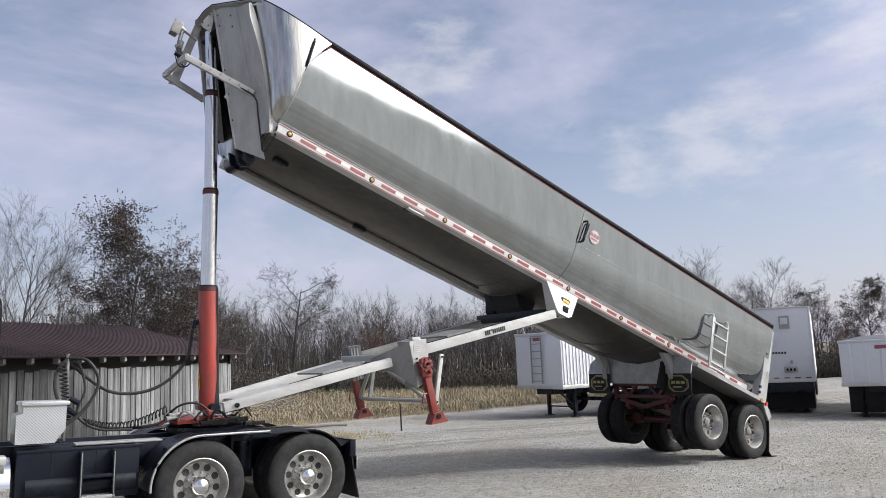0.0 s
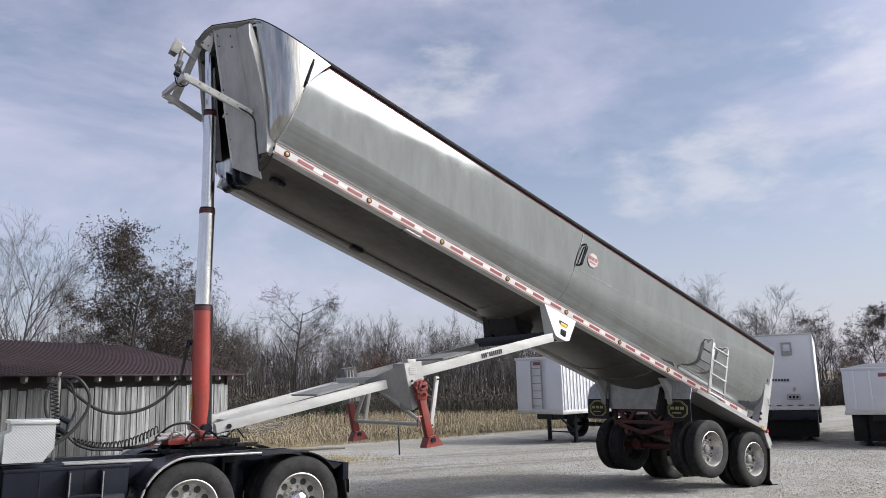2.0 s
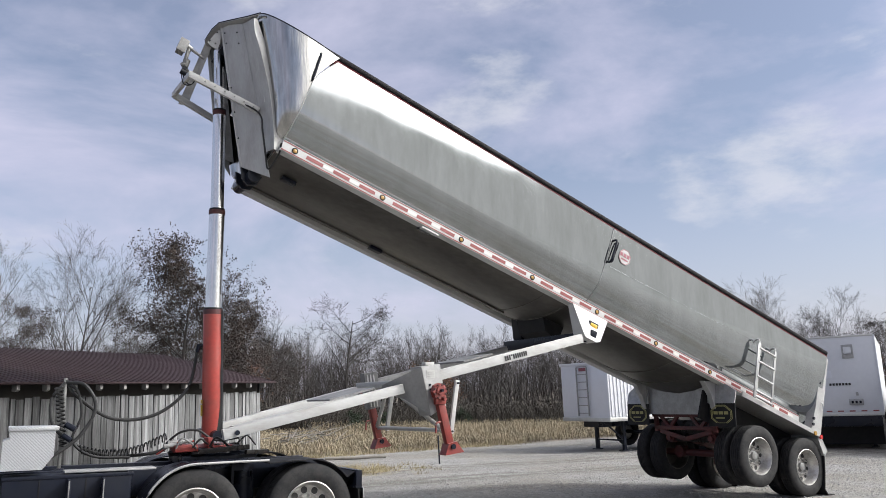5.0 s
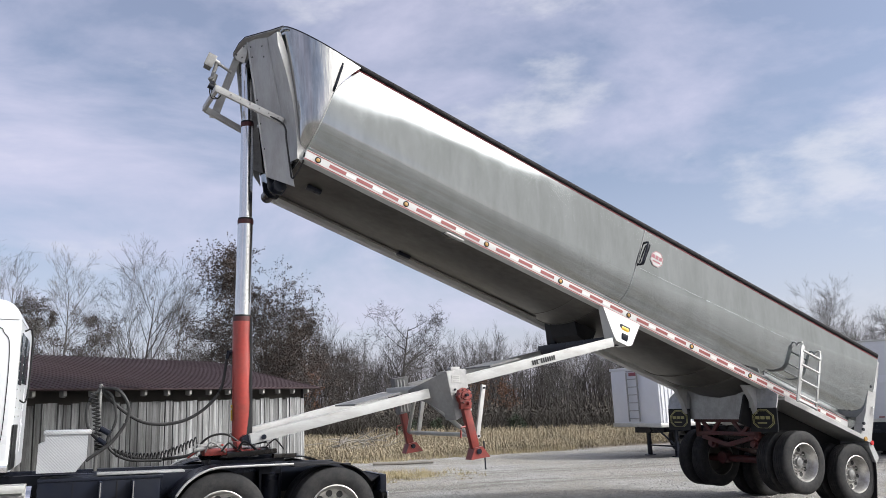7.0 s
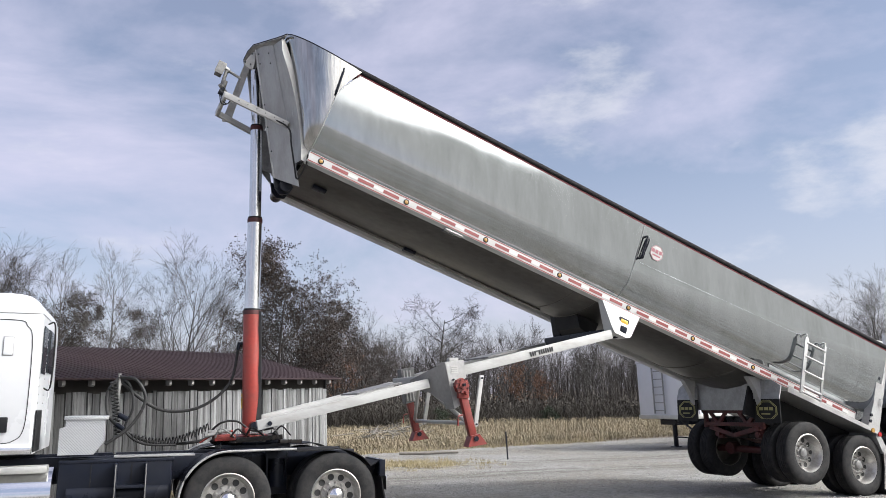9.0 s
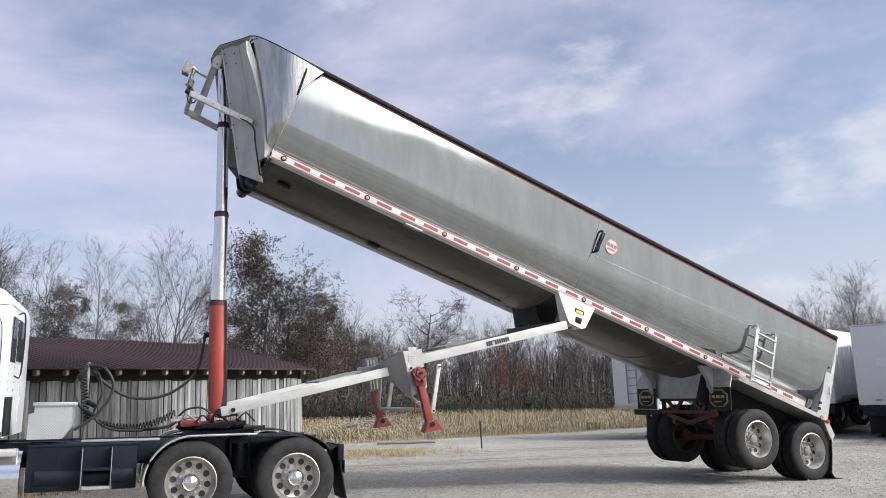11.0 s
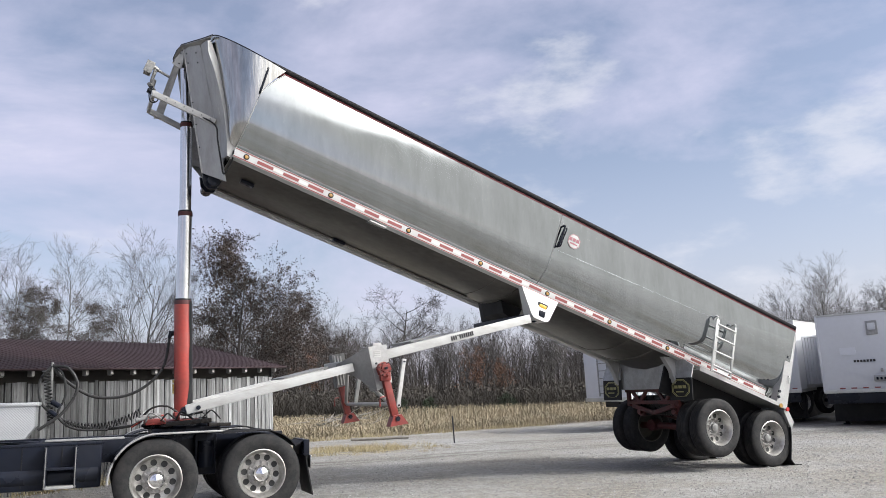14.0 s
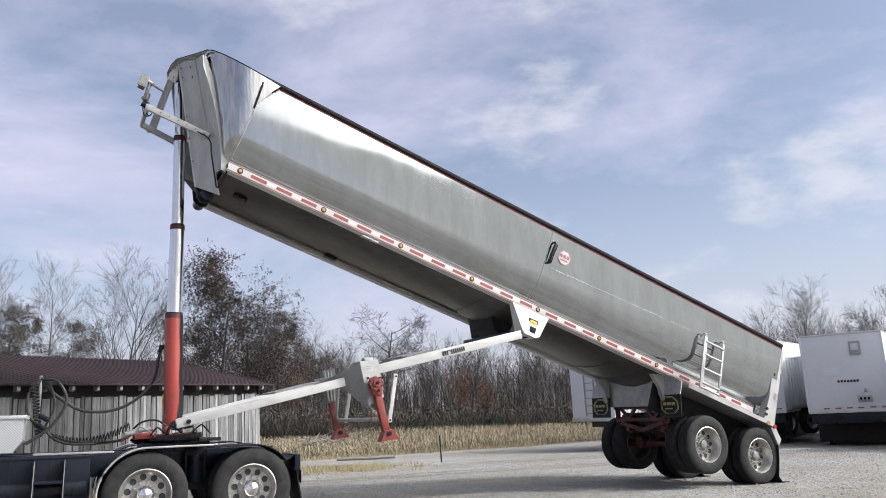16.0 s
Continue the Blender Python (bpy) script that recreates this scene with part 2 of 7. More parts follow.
MAROON_PRINT = mat("maroon_print", (0.22, 0.06, 0.08), 0.5, 0.0, 0.1, 8, 40, 0.0)
GLASS = mat("dark_window_glass", (0.02, 0.025, 0.03), 0.06, 0.0, 0.05, 2, 10, 0.0, rough_vary=0.02)
PLANK = mat("weathered_grey_barn_board", (0.19, 0.192, 0.192), 0.85, 0.0, 0.6, 2.0, 34, 0.7, (0.030, 0.028, 0.027), 0.95, 0.4, stretch=(5.0, 5.0, 0.22))
ROOF = mat("maroon_roof_sheet", (0.038, 0.024, 0.027), 0.75, 0.0, 0.2, 0.7, 12, 0.1, (0.032, 0.024, 0.022), 0.5, 0.05)
WOOD = mat("grey_rafter_wood", (0.25, 0.243, 0.23), 0.85, 0.0, 0.3, 4, 40, 0.3)
LOGW = mat("grey_dead_log", (0.16, 0.148, 0.13), 0.9, 0.0, 0.35, 3, 30, 0.5)
BARK = mat("grey_bark", (0.052, 0.047, 0.044), 0.9, 0.0, 0.3, 1.5, 14, 0.0, random_value=0.35)
BARK_PALE = mat("pale_bark", (0.108, 0.103, 0.097), 0.9, 0.0, 0.35, 1.5, 14, 0.0, (0.07, 0.065, 0.06), 0.6, random_value=0.2)
LEAF = mat("dry_oak_leaf", (0.047, 0.038, 0.033), 0.8, 0.0, 0.35, 0.8, 5, 0.0, (0.075, 0.050, 0.037), 0.4, random_value=0.25)
LEAF_RUST = mat("rust_leaf", (0.115, 0.062, 0.038), 0.8, 0.0, 0.35, 0.8, 5, 0.0, random_value=0.25)
STRAW = mat("dry_corn_stalk", (0.245, 0.205, 0.135), 0.9, 0.0, 0.4, 0.6, 6, 0.0, (0.125, 0.108, 0.068), 0.7)
GRASS = mat("dry_grass", (0.31, 0.26, 0.155), 0.9, 0.0, 0.35, 0.9, 6, 0.0, (0.16, 0.15, 0.08), 0.5)
NAVY = mat("navy_black_gloss_paint", (0.004, 0.006, 0.013), 0.4, 0.0, 0.2, 1.5, 20, 0.03, (0.02, 0.02, 0.02), 0.3)
GREASE = mat("black_axle_grease", (0.007, 0.007, 0.007), 0.3, 0.0, 0.4, 9, 40, 0.8, (0.03, 0.02, 0.016), 0.4)
GREY_STEEL = mat("grimy_grey_steel", (0.33, 0.33, 0.325), 0.5, 0.5, 0.15, 3, 30, 0.06, (0.13, 0.125, 0.115), 0.5)
BRUSH = mat("brown_undergrowth", (0.056, 0.050, 0.043), 0.9, 0.0, 0.35, 0.4, 4, 0.0, (0.035, 0.033, 0.028), 0.6)

for m in (TYRE, BLACK_PLASTIC, PLANK, ROOF, BARK, BARK_PALE, LEAF, LEAF_RUST, BRUSH, TARP, RAIL_RED, HOSE, NAVY, BLACK, GREASE):
    m.node_tree.nodes["Principled BSDF"].inputs["Specular IOR Level"].default_value = 0.2


def diamond_plate():
    m = mat("diamond_plate_aluminium", (0.41, 0.42, 0.425), 0.45, 0.72, 0.05, 3, 40, 0.0)
    n, l = m.node_tree.nodes, m.node_tree.links
    tc = n.new("ShaderNodeTexCoord")
    mp = n.new("ShaderNodeMapping")
    mp.inputs["Rotation"].default_value = (0, radians(45), 0)
    ch = n.new("ShaderNodeTexVoronoi")
    ch.inputs["Scale"].default_value = 46
    ch.inputs["Randomness"].default_value = 0.0
    bp = n.new("ShaderNodeBump")
    bp.inputs["Strength"].default_value = 1.0
    bp.inputs["Distance"].default_value = 0.004
    bp.invert = True
    l.new(tc.outputs["Object"], mp.inputs["Vector"])
    l.new(mp.outputs["Vector"], ch.inputs["Vector"])
    l.new(ch.outputs["Distance"], bp.inputs["Height"])
    l.new(bp.outputs["Normal"], n["Principled BSDF"].inputs["Normal"])
    return m


PLATE = diamond_plate()


def ground_material():
    """Pale gravel lot with wheel tracks, dry grass beside it and leaf litter under the woods, laid out in plan."""
    m = bpy.data.materials.new("gravel_and_field")
    m.use_nodes = True
    n, l = m.node_tree.nodes, m.node_tree.links
    b = n["Principled BSDF"]
    b.inputs["Roughness"].default_value = 0.95
    tc = n.new("ShaderNodeTexCoord")

    def noise(scale, detail=5, rough=0.6):
        x = n.new("ShaderNodeTexNoise")
        x.inputs["Scale"].default_value, x.inputs["Detail"].default_value, x.inputs["Roughness"].default_value = scale, detail, rough
        l.new(tc.outputs["Object"], x.inputs["Vector"])
        return x.outputs["Fac"]

    def ramp(fac, a, c, lo, hi):
        x = n.new("ShaderNodeMapRange")
        x.inputs["From Min"].default_value, x.inputs["From Max"].default_value = a, c
        x.inputs["To Min"].default_value, x.inputs["To Max"].default_value = lo, hi
        l.new(fac, x.inputs["Value"])
        return x.outputs["Result"]

    def blend(fac, a, c):
        x = n.new("ShaderNodeMix")
        x.data_type = "RGBA"
        for sock, v in (("A", a), ("B", c)):
            if isinstance(v, tuple):
                x.inputs[sock].default_value = (*v, 1)
            else:
                l.new(v, x.inputs[sock])
        l.new(fac, x.inputs["Factor"])
        return x.outputs["Result"]

    def math2(op, a, c):
        x = n.new("ShaderNodeMath")
        x.operation = op
        for i, v in enumerate((a, c)):
            if isinstance(v, (int, float)):
                x.inputs[i].default_value = v
            else:
                l.new(v, x.inputs[i])
        return x.outputs[0]

    vor = n.new("ShaderNodeTexVoronoi")
    vor.inputs["Scale"].default_value = 26
    l.new(tc.outputs["Object"], vor.inputs["Vector"])
    vor2 = n.new("ShaderNodeTexVoronoi")
    vor2.inputs["Scale"].default_value = 60
    l.new(tc.outputs["Object"], vor2.inputs["Vector"])
    stone = blend(ramp(vor.outputs["Color"], 0, 1, 0, 1), (0.060, 0.058, 0.055), (0.47, 0.463, 0.445))
    stone = blend(ramp(vor2.outputs["Distance"], 0.0, 0.7, 0.0, 0.55), stone, (0.20, 0.198, 0.19))
    dust = blend(ramp(noise(6), 0.35, 0.65, 0, 1), (0.178, 0.173, 0.162), (0.335, 0.327, 0.307))
    gravel = blend(ramp(noise(0.55, 6, 0.65), 0.40, 0.62, 0.12, 0.9), stone, dust)
    gravel = blend(ramp(noise(0.31, 6, 0.7), 0.40, 0.62, 0.0, 0.85), gravel, blend(ramp(noise(14, 6, 0.75), 0.40, 0.60, 0, 1), (0.095, 0.087, 0.074), (0.29, 0.265, 0.225)))
    sep = n.new("ShaderNodeSeparateXYZ")
    l.new(tc.outputs["Object"], sep.inputs["Vector"])
    x, y = sep.outputs["X"], sep.outputs["Y"]
    wob = math2("MULTIPLY", math2("SUBTRACT", noise(0.22, 4), 0.5), 9.0)
    # beyond the lot: leaf litter
    edge = math2("ADD", math2("SUBTRACT", y, math2("MULTIPLY", x, 0.30)), math2("MULTIPLY", wob, 0.14))
    past = ramp(edge, 14.1, 14.7, 0, 1)
    litter = blend(ramp(noise(1.7), 0.35, 0.65, 0, 1), (0.10, 0.083, 0.062), (0.17, 0.14, 0.10))
    col = blend(past, gravel, litter)
    # a dry grass patch and tyre-worn dirt beside the shed
    dx = math2("MULTIPLY", math2("SUBTRACT", x, 4.4), 0.42)
    dy = math2("MULTIPLY", math2("SUBTRACT", y, 10.6), 0.60)
    rad = math2("ADD", math2("MULTIPLY", dx, dx), math2("MULTIPLY", dy, dy))
    patch = ramp(math2("ADD", rad, math2("MULTIPLY", math2("SUBTRACT", noise(1.6, 6), 0.5), 2.4)), 0.25, 1.1, 0.75, 0)
    col = blend(patch, col, blend(ramp(noise(9), 0.4, 0.6, 0, 1), (0.20, 0.165, 0.09), (0.34, 0.28, 0.16)))
    # darker streaks of damp and packed dirt drawn out along the way the trucks drive
    smap = n.new("ShaderNodeMapping")
    smap.inputs["Scale"].default_value = (0.16, 0.9, 1)
    smap.inputs["Rotation"].default_value = (0, 0, radians(14))
    l.new(tc.outputs["Object"], smap.inputs["Vector"])
    sn = n.new("ShaderNodeTexNoise")
    sn.inputs["Scale"].default_value, sn.inputs["Detail"].default_value, sn.inputs["Roughness"].default_value = 1.5, 7, 0.6
    l.new(smap.outputs["Vector"], sn.inputs["Vector"])
    col = blend(ramp(sn.outputs["Fac"], 0.50, 0.66, 0.0, 0.5), col, (0.150, 0.143, 0.130))
    # ruts that wheels have worn past the grass patch
    swerve = math2("MULTIPLY", math2("SUBTRACT", noise(0.16, 3), 0.5), 2.6)
    for y0, fall in ((9.55, 0.10), (8.95, 0.10), (7.3, 0.02), (6.75, 0.02)):
        off = math2("ADD", math2("SUBTRACT", y, math2("ADD", math2("MULTIPLY", x, fall), y0)), swerve)
        mark = ramp(math2("ADD", math2("ABSOLUTE", off, 0), math2("MULTIPLY", math2("SUBTRACT", noise(2.6, 6, 0.7), 0.5), 0.9)), 0.02, 0.26, 0.75, 0.0)
        col = blend(mark, col, blend(ramp(noise(18, 5, 0.7), 0.4, 0.6, 0, 1), (0.062, 0.056, 0.047), (0.16, 0.147, 0.125)))
    l.new(col, b.inputs["Base Color"])
    bp = n.new("ShaderNodeBump")
    bp.inputs["Strength"].default_value = 0.9
    bp.inputs["Distance"].default_value = 0.02
    l.new(math2("ADD", vor2.outputs["Distance"], vor.outputs["Distance"]), bp.inputs["Height"])
    l.new(bp.outputs["Normal"], b.inputs["Normal"])
    return m


GROUND = ground_material()

# ---- building helpers ----
def thing(name, at, label, category, group="", kind=""):
    """An Empty at the base of a thing; its parts are built in world coordinates."""
    ob = new(name)
    ob.location = at
    ob.empty_display_size = 0.2
    return tagged(ob, label, category, group, kind)


def seat(parent):
    """What cancels the place of a thing or part, so that its children are built in world coordinates."""
    return Matrix.Translation(-parent.location) if parent.parent is None else parent.matrix_basis.inverted()


def finish(name, bm, material, smooth=35.0):
    me = bpy.data.meshes.new(name)
    bm.normal_update()
    for f in bm.faces:
        f.smooth = True
    for e in bm.edges:
        if len(e.link_faces) == 2:
            e.smooth = e.calc_face_angle(0.0) < radians(smooth)
    bm.to_mesh(me)
    bm.free()
    me.materials.append(material)
    return me


def part(name, bm, material, parent, label="", smooth=35.0):
    """One mesh object under a thing or a part; bm is in world coordinates."""
    ob = new(name, finish(name, bm, material, smooth))
    ob.parent = parent
    ob.matrix_parent_inverse = seat(parent)
    return tagged(ob, label)


def single(name, bm, material, label, category, group="", kind="", smooth=35.0):
    return tagged(new(name, finish(name, bm, material, smooth)), label, category, group, kind)


def box(bm, x0, x1, y0, y1, z0, z1, m=None, bevel=0.0):
    """A bevelled box between two corners, through the matrix m."""
    r = bmesh.ops.create_cube(bm, size=1.0)
    vs = r["verts"]
    for v in vs:
        v.co = Vector((x0 + (v.co.x + 0.5) * (x1 - x0), y0 + (v.co.y + 0.5) * (y1 - y0), z0 + (v.co.z + 0.5) * (z1 - z0)))
    if bevel:
        es = list({e for v in vs for e in v.link_edges})
        out = bmesh.ops.bevel(bm, geom=es, offset=bevel, segments=2, profile=0.6, affect="EDGES")
        vs = list({v for f in out["faces"] for v in f.verts} | {v for v in vs if v.is_valid})
    if m is not None:
        for v in vs:
            v.co = m @ v.co
    return bm


def B(*a, **k):
    return box(bmesh.new(), *a, **k)


def rod(bm, p, q, r0, r1=None, n=16, caps=True):
    """A tapered round bar from p to q."""
    p, q = Vector(p), Vector(q)
    d = q - p
    m = Matrix.Translation((p + q) / 2) @ d.to_track_quat("Z", "Y").to_matrix().to_4x4()
    bmesh.ops.create_cone(bm, cap_ends=caps, segments=n, radius1=r0, radius2=r0 if r1 is None else r1, depth=d.length, matrix=m)
    return bm


def beam(bm, p, q, w, h, up=(0, 0, 1), bevel=0.006):
    """A rectangular bar from p to q, w wide and h high."""
    p, q = Vector(p), Vector(q)
    d = (q - p).normalized()
    side = d.cross(Vector(up)).normalized()
    top = side.cross(d)
    m = Matrix((( d.x, side.x, top.x, p.x), (d.y, side.y, top.y, p.y), (d.z, side.z, top.z, p.z), (0, 0, 0, 1)))
    return box(bm, 0, (q - p).length, -w / 2, w / 2, -h / 2, h / 2, m, bevel)


def prism(bm, pts, d):
    """A flat outline of 3D points thickened along the vector d."""
    d = Vector(d)
    a = [bm.verts.new(Vector(p)) for p in pts]
    c = [bm.verts.new(Vector(p) + d) for p in pts]
    n = len(a)
    bm.faces.new(a)
    bm.faces.new(c[::-1])
    for i in range(n):
        bm.faces.new((a[i], c[i], c[(i + 1) % n], a[(i + 1) % n]))
    bmesh.ops.recalc_face_normals(bm, faces=bm.faces[:])
    return bm


def lathe(bm, profile, m, n=40):
    """Turns (radius, along) round the z axis of m."""
    rings = []
    for i in range(n):
        a = 2 * math.pi * i / n
        rings.append([bm.verts.new(m @ Vector((r * math.cos(a), r * math.sin(a), z))) for r, z in profile])
    for i in range(n):
        p, q = rings[i], rings[(i + 1) % n]
        for j in range(len(profile) - 1):
            bm.faces.new((p[j], q[j], q[j + 1], p[j + 1]))
    bmesh.ops.recalc_face_normals(bm, faces=bm.faces[:])
    return bm


def loft(bm, rows, closed=False, thick=0.0):
    """A skin over rows of points, thickened inwards by a second skin when thick is given."""
    vs = [[bm.verts.new(Vector(p)) for p in row] for row in rows]
    for a, c in zip(vs, vs[1:]):
        k = len(a)
        for j in range(k if closed else k - 1):
            bm.faces.new((a[j], a[(j + 1) % k], c[(j + 1) % k], c[j]))
    if thick:
        bmesh.ops.recalc_face_normals(bm, faces=bm.faces[:])
        bmesh.ops.solidify(bm, geom=bm.faces[:], thickness=thick)
    return bm


def tube(bm, pts, r, n=8, closed=False):
    """A round hose along points."""
    pts = [Vector(p) for p in pts]
    rings = []
    for i, p in enumerate(pts):
        d = (pts[min(i + 1, len(pts) - 1)] - pts[max(i - 1, 0)]).normalized()
        ref = Vector((0.13, 0.21, 1)) if abs(d.z) < 0.9 else Vector((1, 0.2, 0))
        s = d.cross(ref).normalized()
        t = s.cross(d)
        rr = r[i] if isinstance(r, (list, tuple)) else r
        rings.append([bm.verts.new(p + rr * (math.cos(2 * math.pi * j / n) * s + math.sin(2 * math.pi * j / n) * t)) for j in range(n)])
    for a, c in zip(rings, rings[1:]):
        for j in range(n):
            bm.faces.new((a[j], a[(j + 1) % n], c[(j + 1) % n], c[j]))
    bm.faces.new(rings[0][::-1])
    bm.faces.new(rings[-1])
    return bm


def curve_points(ctrl, n=40):
    """A smooth line through control points (Catmull-Rom)."""
    c = [Vector(p) for p in ctrl]
    c = [2 * c[0] - c[1]] + c + [2 * c[-1] - c[-2]]
    out = []
    for i in range(1, len(c) - 2):
        k = max(3, n // (len(c) - 3))
        for j in range(k):
            t = j / k
            out.append(0.5 * ((2 * c[i]) + (c[i + 1] - c[i - 1]) * t + (2 * c[i - 1] - 5 * c[i] + 4 * c[i + 1] - c[i + 2]) * t * t
                              + (3 * c[i] - c[i - 1] - 3 * c[i + 1] + c[i + 2]) * t ** 3))
    out.append(c[-2])
    return out


def facing(p, right, up):
    """A matrix at p with its x along right and y along up."""
    r, u = Vector(right).normalized(), Vector(up).normalized()
    f = r.cross(u).normalized()
    u = f.cross(r)
    p = Vector(p)
    return Matrix(((r.x, u.x, f.x, p.x), (r.y, u.y, f.y, p.y), (r.z, u.z, f.z, p.z), (0, 0, 0, 1)))

# ---- ground ----
def ground_z(x, y):
    """The lot falls evenly along the tractor and trailer towards the parked trailers."""
    return -0.032 * max(-30.0, min(30.0, x))


def build_ground():
    xs = [-900, -400, -180, -90, -50] + [-34 + 1.0 * i for i in range(86)] + [60, 75, 100, 150, 260, 500, 1000]
    ys = [-900, -400, -150, -70, -40] + [-26 + 1.0 * i for i in range(70)] + [52, 65, 85, 120, 200, 400, 1000]
    bm = bmesh.new()
    grid = [[bm.verts.new((x, y, ground_z(x, y))) for x in xs] for y in ys]
    for a, c in zip(grid, grid[1:]):
        for i in range(len(xs) - 1):
            bm.faces.new((a[i], a[i + 1], c[i + 1], c[i]))
    return single("ground", bm, GROUND, "pale grey gravel lot with worn tracks and dry grass", "ground", kind="structure")


build_ground()

# ---- shed ----
SHED_R = Vector((2.0, 9.05, 0.0))                    # foot of the corner beside the field
SHED_D = Vector((-0.755, -0.656, 0)).normalized()    # along the long wall
SHED_N = Vector((-0.656, 0.755, 0)).normalized()     # away from the lot, across the shed
SHED_LEN, SHED_HALF, EAVE, RIDGE = 13.0, 2.95, 2.25, 2.97


def shed_at(s, w, z):
    p = SHED_R + SHED_D * s + SHED_N * w
    return Vector((p.x, p.y, z))


def build_shed():
    shed = thing("shed", shed_at(SHED_LEN / 2, SHED_HALF, 0), "low weathered grey plank shed with a maroon metal roof", "shed")
    # near-black core, bared below the eave to stand for its shadow
    core = bmesh.new()
    prism(core, [shed_at(0.05, 0.05, 0), shed_at(SHED_LEN, 0.05, 0), shed_at(SHED_LEN, 2 * SHED_HALF, 0), shed_at(0.05, 2 * SHED_HALF, 0)], (0, 0, EAVE - 0.06))
    part("wall", core, mat("eave_shade_core", (0.03, 0.026, 0.022), 0.9), shed)
    over, end = 0.30, 0.20
    e0 = EAVE - over * (RIDGE - EAVE) / SHED_HALF
    bm = bmesh.new()
    rows = []
    for s in (-end, SHED_LEN + end):
        rows.append([shed_at(s, -over, e0), shed_at(s, SHED_HALF, RIDGE), shed_at(s, 2 * SHED_HALF + over, e0)])
    loft(bm, rows, thick=0.03)
    roof = part("roof", bm, ROOF, shed, "maroon ribbed metal roof")
    # standing ribs of the roof sheets, each from eave to ridge
    rib_a, rib_b = shed_at(0, -over - 0.02, e0 + 0.012), shed_at(0, SHED_HALF, RIDGE + 0.012)
    rb = bmesh.new()
    d = (rib_b - rib_a)
    beam(rb, rib_a - rib_a, d, 0.028, 0.010, bevel=0.004)
    me = finish("rib", rb, ROOF)
    k = int((SHED_LEN + 2 * end) / 0.152)
    for i in range(k + 1):
        ob = new("rib", me)
        ob.parent = roof
        ob.matrix_parent_inverse = seat(roof)
        ob.location = rib_a + SHED_D * (-end + 0.03 + i * 0.152)
    # rafter tails
    for i in range(int(SHED_LEN / 0.555) + 1):
        s = 0.16 + i * 0.555
        bm = bmesh.new()
        z = e0 - 0.10
        prism(bm, [shed_at(s, -over + 0.05, z + 0.07), shed_at(s, -over + 0.05, z - 0.005), shed_at(s, -over + 0.09, z - 0.03), shed_at(s, -over + 0.15, z - 0.02), shed_at(s, -over + 0.15, z + 0.09)], SHED_D * 0.06)
        part("rafter_tail", bm, WOOD, shed)
    bm = bmesh.new()
    beam(bm, shed_at(-end, -over, e0 - 0.004), shed_at(SHED_LEN + end, -over, e0 - 0.004), 0.02, 0.03)
    part("eave_trim", bm, ROOF, shed)
    # boards, uneven in width and length
    rnd = random.Random(5)
    s = 0.0
    while s < SHED_LEN:
        w = rnd.uniform(0.10, 0.20)
        out = rnd.uniform(0.0, 0.018)
        low = rnd.uniform(0.0, 0.07)
        lean = rnd.uniform(-0.012, 0.012)
        # boards stop short so the core shows as a band of eave shade
        drop = rnd.uniform(0.27, 0.32)
        bm = bmesh.new()
        g = rnd.uniform(0.004, 0.014)
        prism(bm, [shed_at(s + g, -out, low), shed_at(s + w - g, -out, low + rnd.uniform(-0.02, 0.02)), shed_at(s + w - g + lean, -out, EAVE - drop), shed_at(s + g + lean, -out, EAVE - drop)], SHED_N * 0.024)
        part("board", bm, PLANK, shed)
        s += w
    w = 0.0
    while w < 2 * SHED_HALF:
        b = rnd.uniform(0.14, 0.24)
        top = EAVE - 0.05 + (RIDGE - EAVE) * (1 - abs(w + b / 2 - SHED_HALF) / SHED_HALF) - 0.04
        bm = bmesh.new()
        prism(bm, [shed_at(-0.004, w + 0.006, 0.02), shed_at(-0.004, w + b - 0.006, 0.02), shed_at(-0.004, w + b - 0.006, top), shed_at(-0.004, w + 0.006, top)], SHED_D * 0.024)
        part("board", bm, PLANK, shed)
        w += b
    return shed


build_shed()

# ---- dump trailer ----
TILT_BED = radians(21.6)
NOSE_BED = Matrix.Translation((-0.155, 0, 4.90)) @ Matrix.Rotation(TILT_BED, 4, "Y")   # x to the tail, z up from the side rail
BED = NOSE_BED @ Matrix.Diagonal((1.04, 1, 1, 1))
# the wheel frame hangs under the bed and leans with it
BOGIE = NOSE_BED @ Matrix.Translation((0.06, 0, -0.04)) @ Matrix.Diagonal((1.055, 1, 1, 1)) @ (Matrix.Translation((-0.29, 0, 4.74)) @ Matrix.Rotation(radians(20.2), 4, "Y")).inverted()


def bed(u, y, v):
    return (BED if u > 0 else NOSE_BED) @ Vector((u, y, v))


def bogie_part(name, bm, material, parent, label=""):
    """A part of the wheel frame, given as it stands on level ground."""
    bmesh.ops.transform(bm, matrix=BOGIE, verts=bm.verts[:])
    return part(name, bm, material, parent, label)


MID = 1.20                  # the trailer's centre line
trailer = thing("dump_trailer", (8.9, MID, 0), "raised bare-aluminium half-round dump trailer on a red hoist cylinder", "trailer")


def belly(t):
    """The curve of the tub's lower half: half-width and height."""
    k = ((1 - t) ** 3, 3 * t * (1 - t) ** 2, 3 * t * t * (1 - t), t ** 3)
    return tuple(sum(w * p[i] for w, p in zip(k, ((1.2366, 0.45), (1.20, 0.13), (0.76, -0.17), (0.0, -0.17)))) for i in (0, 1))


BELLY = [belly(i / 400) for i in range(401)]


def half_width(v):
    """Half the width of the tub at the height v."""
    if v >= 0.45:
        return 1.285 - 0.067 * (1.3 - v) ** 2
    return min(BELLY, key=lambda p: abs(p[1] - v))[0]


